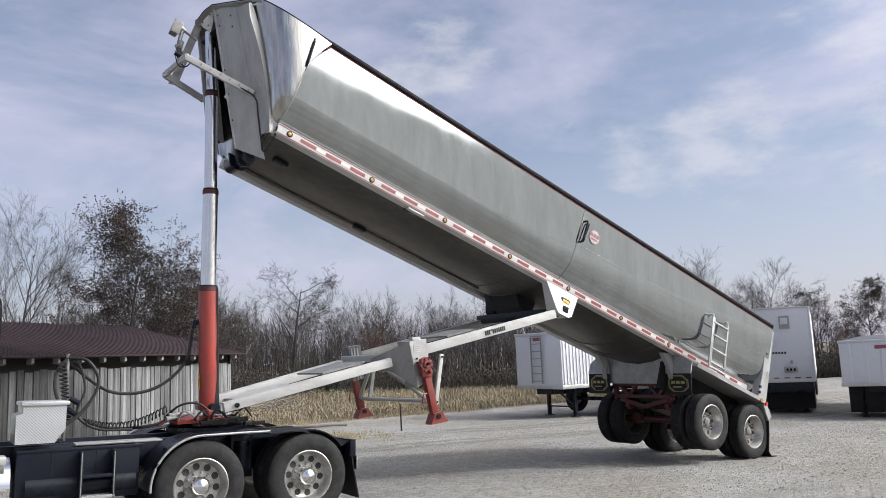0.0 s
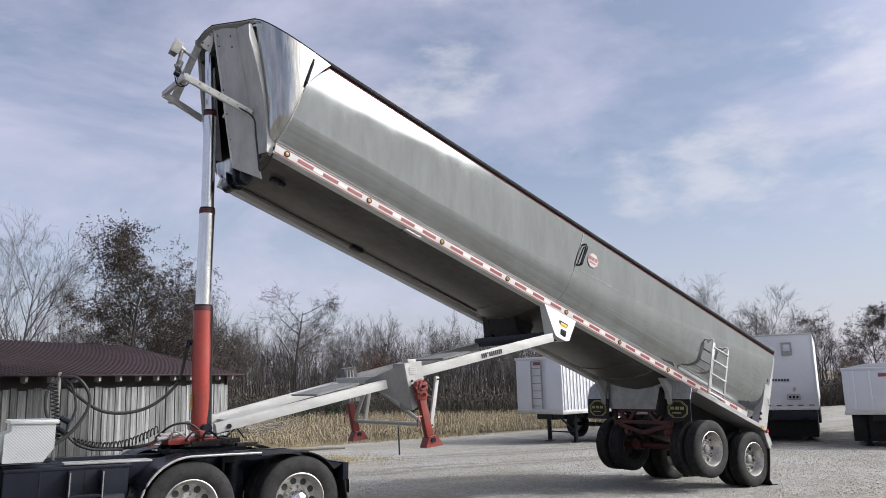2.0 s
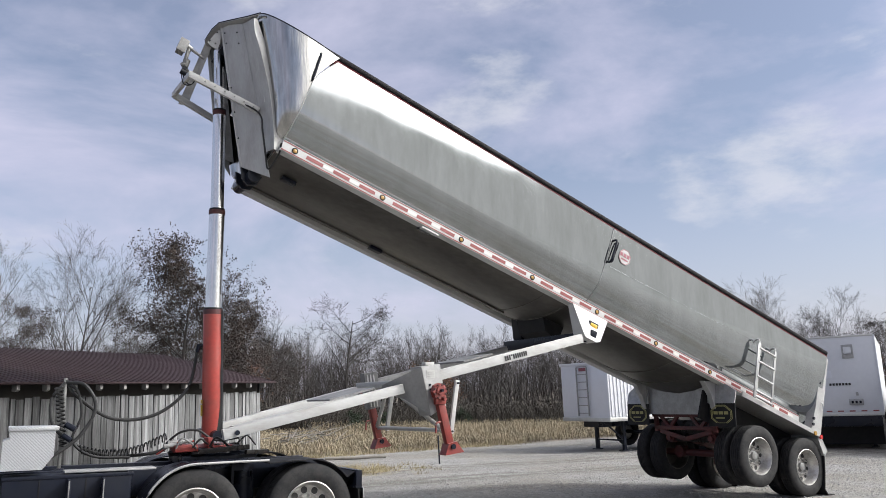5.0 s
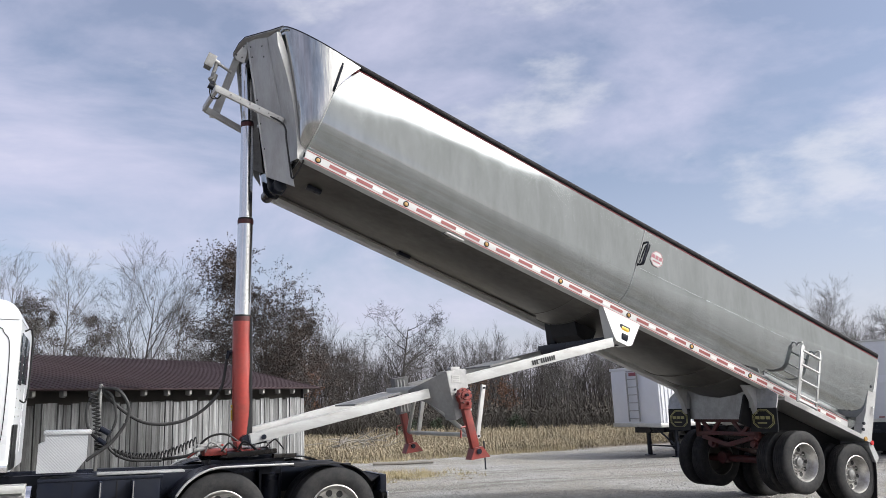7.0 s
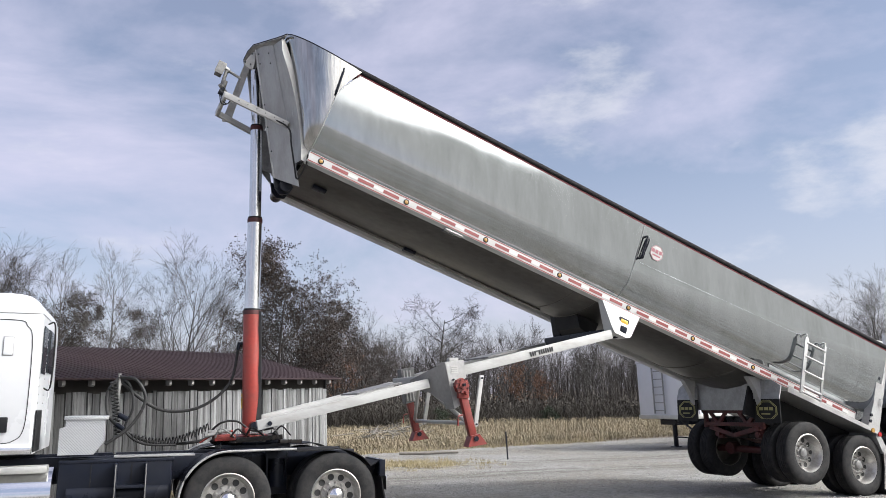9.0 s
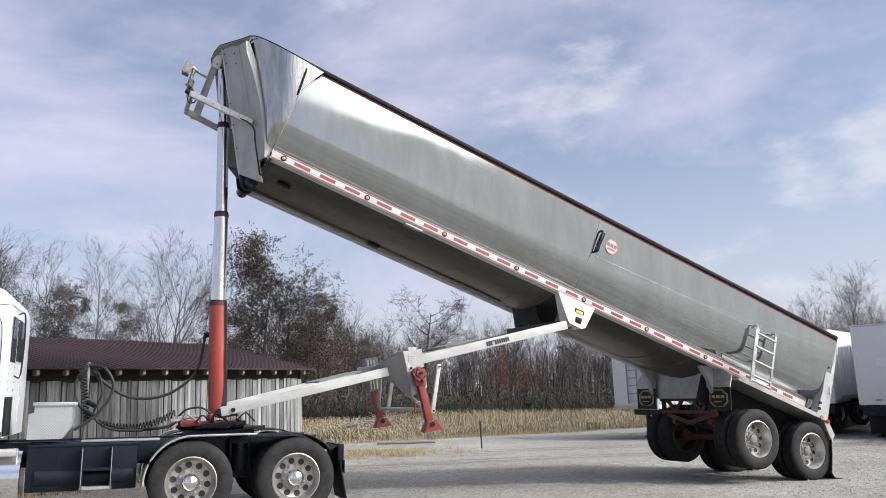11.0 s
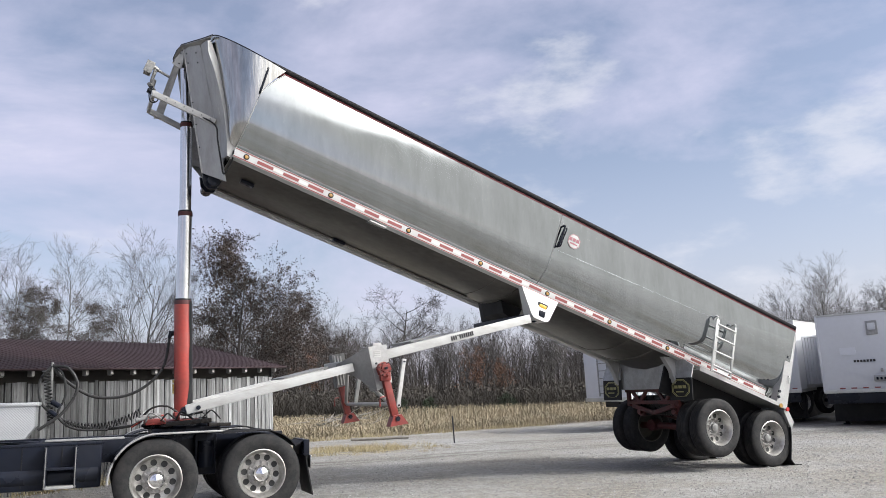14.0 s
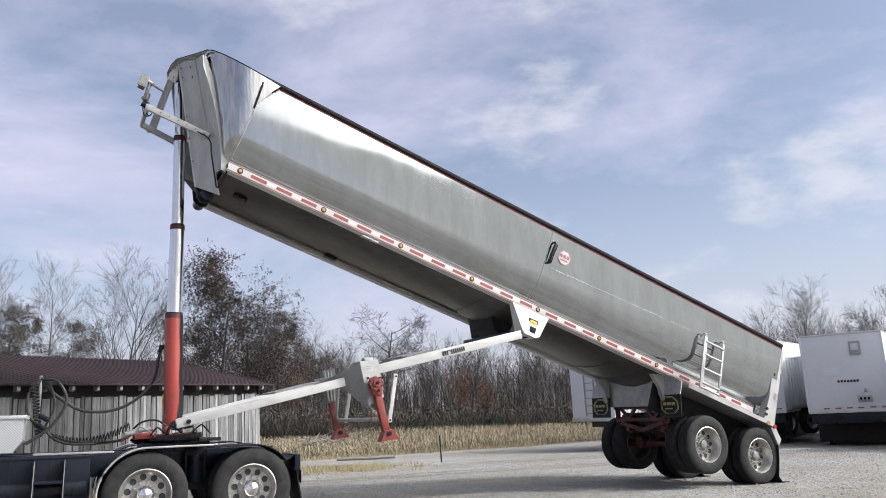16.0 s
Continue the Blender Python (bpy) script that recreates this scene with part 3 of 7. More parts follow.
def profile(n=18):
    """Points (y, v) of the tub's cross-section from the near top edge round the belly to the far one."""
    pts = [(MID - half_width(1.32 - 0.87 * i / 8), 1.32 - 0.87 * i / 8) for i in range(8)]
    pts += [(MID - belly(i / n)[0], belly(i / n)[1]) for i in range(n + 1)]
    return pts + [(2 * MID - y, v) for y, v in pts[-2::-1]]


def seam_u(v):
    """Where the nose sheet meets the tub."""
    return -0.18 + 0.25 * max(0.0, (v - 0.88) / 0.49) ** 1.4


def front_u(v):
    """Where the rounded corner of the nose meets its front."""
    return -0.25 - 0.40 * v - 0.17 * v * v


def build_tub():
    prof = profile()
    bm = bmesh.new()
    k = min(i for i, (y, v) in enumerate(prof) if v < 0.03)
    skin = lambda pts: [[bed(seam_u(v) + (10.30 - seam_u(v)) * i / 26, y, v) for y, v in pts] for i in range(27)]
    loft(bm, skin(prof[:k + 1]), thick=0.008)
    tub = part("tub_side", bm, ALU, trailer, "bare aluminium tub side", 60)
    bm = bmesh.new()
    loft(bm, skin(prof[-k - 1:]), thick=0.008)
    part("tub_side", bm, ALU, trailer, "bare aluminium tub side", 60)
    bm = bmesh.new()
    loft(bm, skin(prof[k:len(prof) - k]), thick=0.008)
    part("tub_belly", bm, BELLY_METAL, trailer, "dark rounded belly", 60)
    bm = bmesh.new()

    def nose(f, k):
        """f: 0 at the seam to 1 at the centre of the front; k: 0 at the belly to 1 at the lip."""
        v_side = -0.15 + 1.47 * k
        hw = half_width(v_side)
        us, uf = seam_u(v_side), front_u(v_side) - 0.055 * k ** 6
        y0, y1 = MID - hw, max(0.37, MID - hw + 0.1)
        if f < 0.75:
            q = f / 0.75
            u = (1 - q) ** 3 * us + 3 * q * (1 - q) ** 2 * (0.45 * us + 0.55 * uf) + 3 * q * q * (1 - q) * (uf - 0.06) + q ** 3 * (uf + 0.03)
            y = (1 - q) ** 3 * y0 + 3 * q * (1 - q) ** 2 * y0 + 3 * q * q * (1 - q) * (0.75 * y0 + 0.25 * y1) + q ** 3 * y1
        else:
            u, y = uf + 0.03, y1 + (MID - y1) * (f - 0.75) / 0.25
        return u, y, v_side + k ** 4 * (0.075 + 0.125 * min(1.0, f / 0.55) ** 0.9)
    rows = []
    fs = [i / 24 for i in range(25)]
    for j in range(21):
        k = j / 20
        near = [nose(f, k) for f in fs]
        rows.append([bed(*p) for p in near] + [bed(u, 2 * MID - y, v) for u, y, v in near[-2::-1]])
    loft(bm, rows, thick=0.006)
    part("nose", bm, ALU_NOSE, trailer, "polished rounded nose sheet with faint dents", 60)
    # rolled lip along the nose's top edge
    bm = bmesh.new()
    lip = [nose(f, 1.0) for f in fs]
    tube(bm, [bed(u, y, v) for u, y, v in lip] + [bed(u, 2 * MID - y, v) for u, y, v in lip[-2::-1]], 0.008)
    part("nose_lip", bm, BLACK, trailer)
    # seams between the side sheets
    for u in (4.916,):
        bm = bmesh.new()
        tube(bm, [bed(u, y - 0.004 if y < MID else y + 0.004, v) for y, v in prof], 0.006, 6)
        part("weld_seam", bm, GREY_STEEL, trailer)
    bm = bmesh.new()
    tube(bm, [bed(seam_u(v), y - 0.004, v) for y, v in prof[:24]], 0.007, 6)
    part("weld_seam", bm, ALU_DULL, trailer)
    return tub


tub = build_tub()


def side_rails():
    for side in (0, 1):
        s = (lambda y: y) if side == 0 else (lambda y: 2 * MID - y)
        bm = bmesh.new()
        box(bm, -0.20, 10.42, min(s(-0.035), s(0.09)), max(s(-0.035), s(0.09)), 1.305, 1.385, BED, 0.012)
        part("top_rail", bm, RAIL_RED, trailer, "maroon top rail")
        bm = bmesh.new()
        rod(bm, bed(-0.38, s(-0.005), 1.415), bed(10.4, s(-0.005), 1.415), 0.052)
        part("tarp_roll", bm, TARP, trailer, "rolled dark tarp")
        bm = bmesh.new()
        y0, y1 = sorted((s(0.145), s(0.30)))
        box(bm, -0.18, 10.08, y0, y1, -0.075, 0.075, BED, 0.008)
        rail = part("side_rail", bm, ALU_WHITE, trailer, "pale side rail with lamps and reflective tape")
        if side:
            continue
        # the two thin red lines, the tape and the lamps on the near rail
        for v in (0.058, -0.058):
            bm = bmesh.new()
            box(bm, -0.17, 10.06, 0.1405, 0.1475, v - 0.007, v + 0.007, BED)
            part("red_line", bm, TAPE_RED, rail)
        for i in range(8):
            u = 1.282 * i
            if i < 7:
                bm = bmesh.new()
                lathe(bm, [(0.0, 0.010), (0.018, 0.009), (0.026, 0.006), (0.029, 0.0)], BED @ Matrix.Translation((u, 0.142, 0)) @ Matrix.Rotation(radians(90), 4, "X"), 18)
                lamp = part("marker_lamp", bm, AMBER, rail)
                bm = bmesh.new()
                lathe(bm, [(0.027, 0.0), (0.029, 0.010), (0.040, 0.008), (0.042, 0.0)], BED @ Matrix.Translation((u, 0.142, 0)) @ Matrix.Rotation(radians(90), 4, "X"), 18)
                part("grommet", bm, BLACK_PLASTIC, lamp)
            for j in range(3):
                a = u + 0.16 + j * 0.385
                if a + 0.3 > 10.08:
                    continue
                bm = bmesh.new()
                box(bm, a, a + 0.235, 0.1405, 0.1475, -0.023, 0.023, BED)
                part("red_tape", bm, TAPE_RED, rail)
                if j < 2:
                    bm = bmesh.new()
                    box(bm, a + 0.245, a + 0.375, 0.1405, 0.1475, -0.023, 0.023, BED)
                    part("silver_tape", bm, TAPE_WHITE, rail)


side_rails()


def wheel_meshes(kind):
    """Meshes of a tyre, rim and hub; the axle is along z, the outer face towards +z at 0."""
    R, W = 0.515, 0.27
    bm = bmesh.new()
    prof = [(0.300, -0.03), (0.325, -0.012), (0.38, 0.0), (0.45, -0.004), (0.490, -0.018), (0.508, -0.032)]
    tread = []
    for i in range(5):
        z0 = -0.036 - i * (W - 0.072) / 5
        z1 = z0 - (W - 0.072) / 5
        tread += [(R, z0 - 0.004), (R, z1 + 0.006), (R - 0.012, z1 + 0.004), (R - 0.012, z1 - 0.002)]
    prof = prof + tread[:-2] + [(0.508, -W + 0.032), (0.490, -W + 0.018), (0.45, -W + 0.004), (0.38, -W), (0.325, -W + 0.012), (0.300, -W + 0.03)]
    lathe(bm, prof, Matrix.Identity(4), 56)
    tyre = finish("tyre", bm, TYRE, 40)
    bm = bmesh.new()
    if kind == "out":
        prof = [(0.318, -0.045), (0.318, -0.012), (0.308, -0.008), (0.298, -0.02), (0.288, -0.06), (0.276, -0.075), (0.262, -0.138), (0.252, -0.146), (0.175, -0.146), (0.168, -0.132), (0.0, -0.130)]
    else:
        prof = [(0.318, -0.225), (0.318, -0.258), (0.308, -0.262), (0.285, -0.24), (0.272, -0.16), (0.26, -0.03), (0.20, -0.02), (0.0, -0.02)]
    lathe(bm, prof, Matrix.Identity(4), 48)
    rim = finish("rim", bm, RIM_WORN if kind == "out" else BELLY_METAL, 40)
    return tyre, rim


def deep_rim():
    """A trailer rim with its disc set far in."""
    bm = bmesh.new()
    lathe(bm, [(0.318, -0.045), (0.318, -0.012), (0.308, -0.008), (0.298, -0.02), (0.288, -0.06), (0.278, -0.075), (0.268, -0.165), (0.256, -0.178), (0.20, -0.182), (0.165, -0.176), (0.0, -0.174)], Matrix.Identity(4), 48)
    return finish("rim", bm, RIM, 40)


TYRE_ME, RIM_OUT = wheel_meshes("out")
RIM_DEEP = deep_rim()
_, RIM_IN = wheel_meshes("in")


def hand_holes():
    bm = bmesh.new()
    lathe(bm, [(0.041, 0.004), (0.037, 0.0035), (0.035, 0.003), (0.0, 0.003)], Matrix.Translation((0.212, 0, -0.1475)), 14)
    return finish("hand_hole", bm, INK)


def lug():
    bm = bmesh.new()
    bmesh.ops.create_cone(bm, cap_ends=True, segments=6, radius1=0.019, radius2=0.017, depth=0.035, matrix=Matrix.Translation((0.143, 0, -0.112)))
    bmesh.ops.create_cone(bm, cap_ends=True, segments=8, radius1=0.010, radius2=0.009, depth=0.03, matrix=Matrix.Translation((0.143, 0, -0.085)))
    return finish("lug_nut", bm, RIM_WORN)


HOLE_ME, LUG_ME = hand_holes(), lug()


def hub_mesh(style):
    bm = bmesh.new()
    if style == "dome":
        lathe(bm, [(0.112, -0.128), (0.112, -0.06), (0.104, -0.02), (0.085, 0.015), (0.05, 0.04), (0.0, 0.05)], Matrix.Identity(4), 32)
        return finish("hub_cap", bm, CHROME, 50)
    lathe(bm, [(0.105, -0.142), (0.105, -0.125), (0.078, -0.118), (0.072, -0.088), (0.060, -0.080), (0.0, -0.080)], Matrix.Identity(4), 24)
    return finish("hub_cap", bm, GRIMY_PAINT, 40)


HUB_DOME, HUB_PLAIN = hub_mesh("dome"), hub_mesh("plain")


def under(parent, name, me, m, label=""):
    ob = new(name, me)
    ob.parent = parent
    ob.matrix_parent_inverse = seat(parent)
    ob.matrix_basis = m
    return tagged(ob, label)


def dual_wheel(parent, x, y, z, far, style, spin=0.0):
    """A pair of wheels on one axle end; y is the outer face."""
    turn = Matrix.Rotation(radians(90 if not far else -90), 4, "X")
    m = Matrix.Translation((x, y, z)) @ turn @ Matrix.Rotation(spin, 4, "Z")
    w = under(parent, "wheel", TYRE_ME, m)
    w.name = "outer_wheel"
    sub = lambda name, me, mm: sub_part(w, name, me, mm)
    deep = Matrix.Identity(4) if style == "dome" else Matrix.Translation((0, 0, -0.031))
    sub("rim", RIM_OUT if style == "dome" else RIM_DEEP, m)
    sub("hub_cap", HUB_DOME if style == "dome" else HUB_PLAIN, m @ deep)
    for i in range(10):
        a = Matrix.Rotation(2 * math.pi * i / 10, 4, "Z")
        if not far:
            sub("hand_hole", HOLE_ME, m @ deep @ a @ Matrix.Rotation(math.pi / 10, 4, "Z"))
            sub("lug_nut", LUG_ME, m @ deep @ a)
    inner = Matrix.Translation((x, y + (0.335 if not far else -0.335), z)) @ turn
    w2 = under(parent, "inner_wheel", TYRE_ME, inner)
    sub_part(w2, "rim", RIM_IN, inner)
    return w


def sub_part(w, name, me, m):
    ob = new(name, me)
    ob.parent = w
    ob.matrix_parent_inverse = seat(w)
    ob.matrix_basis = m
    return ob


AXLE_F, AXLE_R = (8.175, 0.50), (9.461, 0.212)     # (x, z) of the trailer's two axles


def build_bogie():
    for i, (x, z) in enumerate((AXLE_F, AXLE_R)):
        dual_wheel(trailer, x, -0.02, z, False, "plain", 0.3 + i)
        dual_wheel(trailer, x, 2 * MID + 0.02, z, True, "plain", 0.7 + i)
        bm = bmesh.new()
        rod(bm, (x, 0.3, z), (x, 2.1, z), 0.065)
        part("axle", bm, DARK_RED, trailer)
        for y in (0.72, 1.68):
            bm = bmesh.new()
            rod(bm, (x - 0.12, y, z + 0.02), (x + 0.05, y, z + 0.02), 0.11)
            part("brake_chamber", bm, DARK_RED, trailer)
    lo = lambda u, y, v: bed(u, y, v)
    # red suspension frame below the tub
    for y in (0.66, 1.74):
        bm = bmesh.new()
        beam(bm, lo(8.45, y, -0.74), lo(9.9, y, -0.60), 0.10, 0.20)
        part("suspension_rail", bm, DARK_RED, trailer)
    bm = bmesh.new()
    x = 7.20
    box(bm, x, x + 0.06, 0.48, 1.92, 1.19, 1.26, None, 0.01)
    box(bm, x, x + 0.06, 0.44, 1.96, 1.42, 1.48, None, 0.01)
    for y in (0.48, 1.84):
        box(bm, x, x + 0.06, y, y + 0.08, 1.16, 1.48, None, 0.01)
    for a, c in ((0.62, 0.85), (1.05, 0.85), (1.35, 1.55), (1.78, 1.55)):
        beam(bm, (x + 0.03, a, 1.45), (x + 0.03, c, 1.23), 0.05, 0.06)
    bogie_part("cross_frame", bm, DARK_RED, trailer, "dark red cross frame")
    # added dark block that keeps light from showing behind the cross frame
    bm = bmesh.new()
    box(bm, 7.34, 9.2, 0.62, 1.78, 0.98, 1.36, None, 0.02)
    bogie_part("light_block", bm, GREASE, trailer, "dark block added behind the cross frame to keep light out")
    for y in (0.66, 1.62):
        bm = bmesh.new()
        rod(bm, (7.28, y, 1.05), (7.44, y, 1.05), 0.085, 0.085, 20)
        rod(bm, (7.22, y, 1.05), (7.28, y, 1.05), 0.05, 0.05, 16)
        bogie_part("brake_pot", bm, DARK_RED, trailer)
    bm = bmesh.new()
    beam(bm, (7.24, 0.60, 1.17), (7.24, 1.20, 1.03), 0.05, 0.08)
    beam(bm, (7.24, 1.80, 1.17), (7.24, 1.20, 1.03), 0.05, 0.08)
    bogie_part("equalizer_bar", bm, DARK_RED, trailer)
    # grey bulkhead saddle over the frame
    bm = bmesh.new()
    prism(bm, [(7.12, 0.22, 1.47), (7.12, 2.18, 1.47), (7.12, 2.18, 1.80), (7.12, 2.10, 2.10), (7.12, 1.90, 2.00), (7.12, 1.60, 1.89), (7.12, 1.2, 1.84), (7.12, 0.80, 1.89), (7.12, 0.50, 2.00), (7.12, 0.30, 2.10), (7.12, 0.22, 1.80)], (0.05, 0, 0))
    bogie_part("bulkhead", bm, GREY_STEEL, trailer)
    for y in (0.34, 1.96):
        bm = bmesh.new()
        prism(bm, [(7.09, y, 1.50), (7.00, y, 1.80), (6.85, y, 2.04), (7.3, y, 2.02), (7.25, y, 1.50)], (0, 0.10, 0))
        bogie_part("gusset", bm, HOUSING, trailer)
    # fenders with mud flaps
    for side in (0, 1):
        s = (lambda y: y) if side == 0 else (lambda y: 2 * MID - y)
        th = 0.02 if side == 0 else -0.02
        bm = bmesh.new()
        prism(bm, [bed(8.29, s(-0.07), -0.13), bed(10.42, s(-0.07), -0.14), bed(10.42, s(-0.07), -0.21), bed(8.29, s(-0.07), -0.21)], (0, th, 0))
        y0, y1 = sorted((s(-0.06), s(0.52)))
        box(bm, 8.29, 10.42, y0, y1, -0.20, -0.17, BED)
        part("fender", bm, ALU_POST, trailer, "dull aluminium fender edge")
        bm = bmesh.new()
        a = Vector((7.126, 0, 1.875))
        front = a.x - 0.04
        prism(bm, [(front - 0.02, s(-0.06), 1.66), (front - 0.02, s(0.50), 1.66), (front + 0.0, s(0.50), 1.90), (front + 0.04, s(0.16), 2.0), (front + 0.05, s(-0.06), a.z)], (0.02, 0, 0))
        bogie_part("fender_front", bm, GREY_STEEL, trailer)
        bm = bmesh.new()
        prism(bm, [(front - 0.01, s(-0.06), 1.66), (front - 0.01, s(0.50), 1.66), (front - 0.03, s(0.50), 1.27), (front - 0.03, s(-0.06), 1.27)], (0.015, 0, 0))
        flap = bogie_part("mud_flap", bm, BLACK_PLASTIC, trailer, "black mud flap with a gold octagon badge")
        cy, cz = s(0.22), 1.47
        mm = BOGIE @ facing((front - 0.024, cy, cz), (0, -1, 0), (0, 0, 1)) @ Matrix.Diagonal((1.3, 0.95, 1, 1))
        bm = bmesh.new()
        for r0, r1 in ((0.185, 0.172), (0.162, 0.154)):
            lathe(bm, [(r0, 0.0), (r0, 0.003), (r1, 0.003), (r1, 0.0)], mm @ Matrix.Rotation(math.pi / 8, 4, "Z"), 8)
        part("badge_ring", bm, GOLD, flap)
        for w, h, v in ((0.25, 0.055, 0.03), (0.19, 0.022, -0.06)):
            bm = bmesh.new()
            k = 3 if w > 0.2 else 1
            for i in range(k):
                box(bm, -w / 2 + i * w / k, -w / 2 + (i + 0.78) * w / k, v - h / 2, v + h / 2, 0, 0.003, mm)
            part("badge_bar", bm, GOLD, flap)
        # rear quarter and flap behind the last wheel
        bm = bmesh.new()
        y0, y1 = sorted((s(-0.06), s(0.50)))
        prism(bm, [bed(10.40, y0, -0.13), bed(10.66, y0, -0.38), bed(10.62, y0, -0.52), bed(10.38, y0, -0.26)], (0, y1 - y0, 0))
        part("fender_rear", bm, ALU_POST, trailer)
        bm = bmesh.new()
        q = bed(10.60, 0, -0.46)
        low = ground_z(q.x, 0)
        pts = [(q.x, q.z), (q.x - 0.03, q.z - 0.28), (q.x - 0.10, 0.12 + low), (q.x - 0.02, 0.02 + low), (q.x + 0.16, 0.012 + low)]
        rows = [[(px, y0, pz) for px, pz in pts], [(px, y1, pz) for px, pz in pts]]
        loft(bm, rows, thick=0.012)
        part("rear_flap", bm, BLACK_PLASTIC, trailer, "black rear flap dragging on the gravel")
    # black fender well between fender and wheels
    bm = bmesh.new()
    box(bm, 8.0, 10.4, 0.50, 0.54, -0.7, -0.2, BED)
    part("well_panel", bm, BLACK_PLASTIC, trailer)


build_bogie()


def build_tail():
    for side in (0, 1):
        s = (lambda y: y) if side == 0 else (lambda y: 2 * MID - y)
        th = 0.16 if side == 0 else -0.16
        bm = bmesh.new()
        prism(bm, [bed(10.22, s(-0.06), 1.30), bed(10.42, s(-0.06), 1.30), bed(10.44, s(-0.06), -0.22), bed(10.16, s(-0.06), -0.18), bed(10.22, s(-0.06), 0.3)], (0, th, 0))
        part("tail_post", bm, ALU_POST, trailer)
    bm = bmesh.new()
    prof = profile()
    prism(bm, [bed(10.30, y, v) for y, v in prof], BED.to_3x3() @ Vector((0.05, 0, 0)))
    part("tailgate", bm, ALU, trailer)
    for v in (0.02, -0.09):
        bm = bmesh.new()
        rod(bm, bed(10.2, -0.075, v + 0.05), bed(10.2, -0.05, v + 0.05), 0.028)
        part("latch_bolt", bm, BLACK, trailer)
    bm = bmesh.new()
    rod(bm, bed(10.44, -0.085, -0.2), bed(10.44, -0.06, -0.2), 0.04)
    part("tail_lamp", bm, LENS_RED, trailer)
    bm = bmesh.new()
    rod(bm, bed(10.27, -0.085, -0.185), bed(10.27, -0.06, -0.185), 0.04)
    part("tail_lamp", bm, AMBER, trailer)


build_tail()


def build_ladder():
    for u in (8.385, 8.81):
        bm = bmesh.new()
        w = 0.075 if u < 8.5 else 0.045
        along = BED.to_3x3() @ Vector((1, 0, 0))
        beam(bm, bed(u, -0.19, 0.79), bed(u + 0.06, -0.20, -0.18), 0.025, w, up=along, bevel=0.006)
        tube(bm, curve_points([bed(u, -0.05, 0.79), bed(u, -0.10, 0.85), bed(u, -0.17, 0.85), bed(u, -0.19, 0.77)], 14), 0.016, 8)
        part("ladder_rail", bm, ALU_POST, trailer)
    for v in (0.70, 0.46, 0.20, -0.06, -0.15):
        k = 0.06 * (0.8 - v)
        bm = bmesh.new()
        rod(bm, bed(8.385 + k, -0.20, v), bed(8.81 + k, -0.20, v), 0.02)
        part("ladder_rung", bm, ALU_POST, trailer)


build_ladder()


def build_hoist():
    p0, p1, p2, p3, p4 = Vector((-0.87, MID, 1.36)), Vector((-0.877, MID, 2.95)), Vector((-0.845, MID, 4.276)), Vector((-0.83, MID, 5.667)), Vector((-0.85, MID, 6.55))
    cyl = part("hoist_cylinder", rod(bmesh.new(), p0, p1, 0.128, 0.124, 32), RED_PAINT, trailer, "red hydraulic hoist cylinder")
    for a, c, r, collar in ((p1, p2, 0.102, 0.126), (p2, p3, 0.086, 0.106), (p3, p4, 0.070, 0.090)):
        part("stage", rod(bmesh.new(), a, c, r, r, 32), CHROME_ROD, cyl, "chromed cylinder stage")
        d = (c - a).normalized()
        part("collar", rod(bmesh.new(), a - d * 0.05, a + d * 0.01, collar, collar, 32), DARK_RED, cyl, "dark red seal collar")
        part("seal_ring", rod(bmesh.new(), a + d * 0.012, a + d * 0.035, collar * 0.96, collar * 0.93, 32), BLACK_PLASTIC, cyl)
    # near-black strip down the back of the cylinder, wider at its foot
    bm = bmesh.new()
    rows = []
    for i in range(13):
        q = i / 12
        c = p0.lerp(p1, q)
        wide = 48 + 26 * (1 - q) ** 6 + 3 * math.sin(q * 17)
        rows.append([c + Vector((math.cos(radians(-8 + wide * (k / 6 - 1))), math.sin(radians(-8 + wide * (k / 6 - 1))), 0)) * 0.1305 for k in range(13)])
    loft(bm, rows)
    part("dark_strip", bm, BLACK_PLASTIC, cyl, "near-black strip down the cylinder")
    bm = bmesh.new()
    rod(bm, (-0.87, MID - 0.26, 1.38), (-0.87, MID + 0.26, 1.38), 0.06)
    part("trunnion", bm, BLACK, cyl)
    # yellow caution tag and the hose fitting on the cylinder
    bm = bmesh.new()
    for z0, z1 in ((1.62, 1.76), (1.775, 1.82)):
        rows = [[Vector((-0.888 + 0.1312 * math.cos(radians(g)), MID + 0.1312 * math.sin(radians(g)), z)) for g in (-178, -170, -162, -156)] for z in (z0, z1)]
        loft(bm, rows)
    part("caution_tag", bm, YELLOW, cyl, "yellow caution tag")
    bm = bmesh.new()
    rod(bm, (-1.06, 1.24, 2.42), (-1.04, 1.24, 2.52), 0.024)
    rod(bm, (-1.05, 1.24, 2.50), (-0.97, 1.22, 2.51), 0.022)
    part("hose_fitting", bm, BLACK, cyl)
    return cyl


build_hoist()


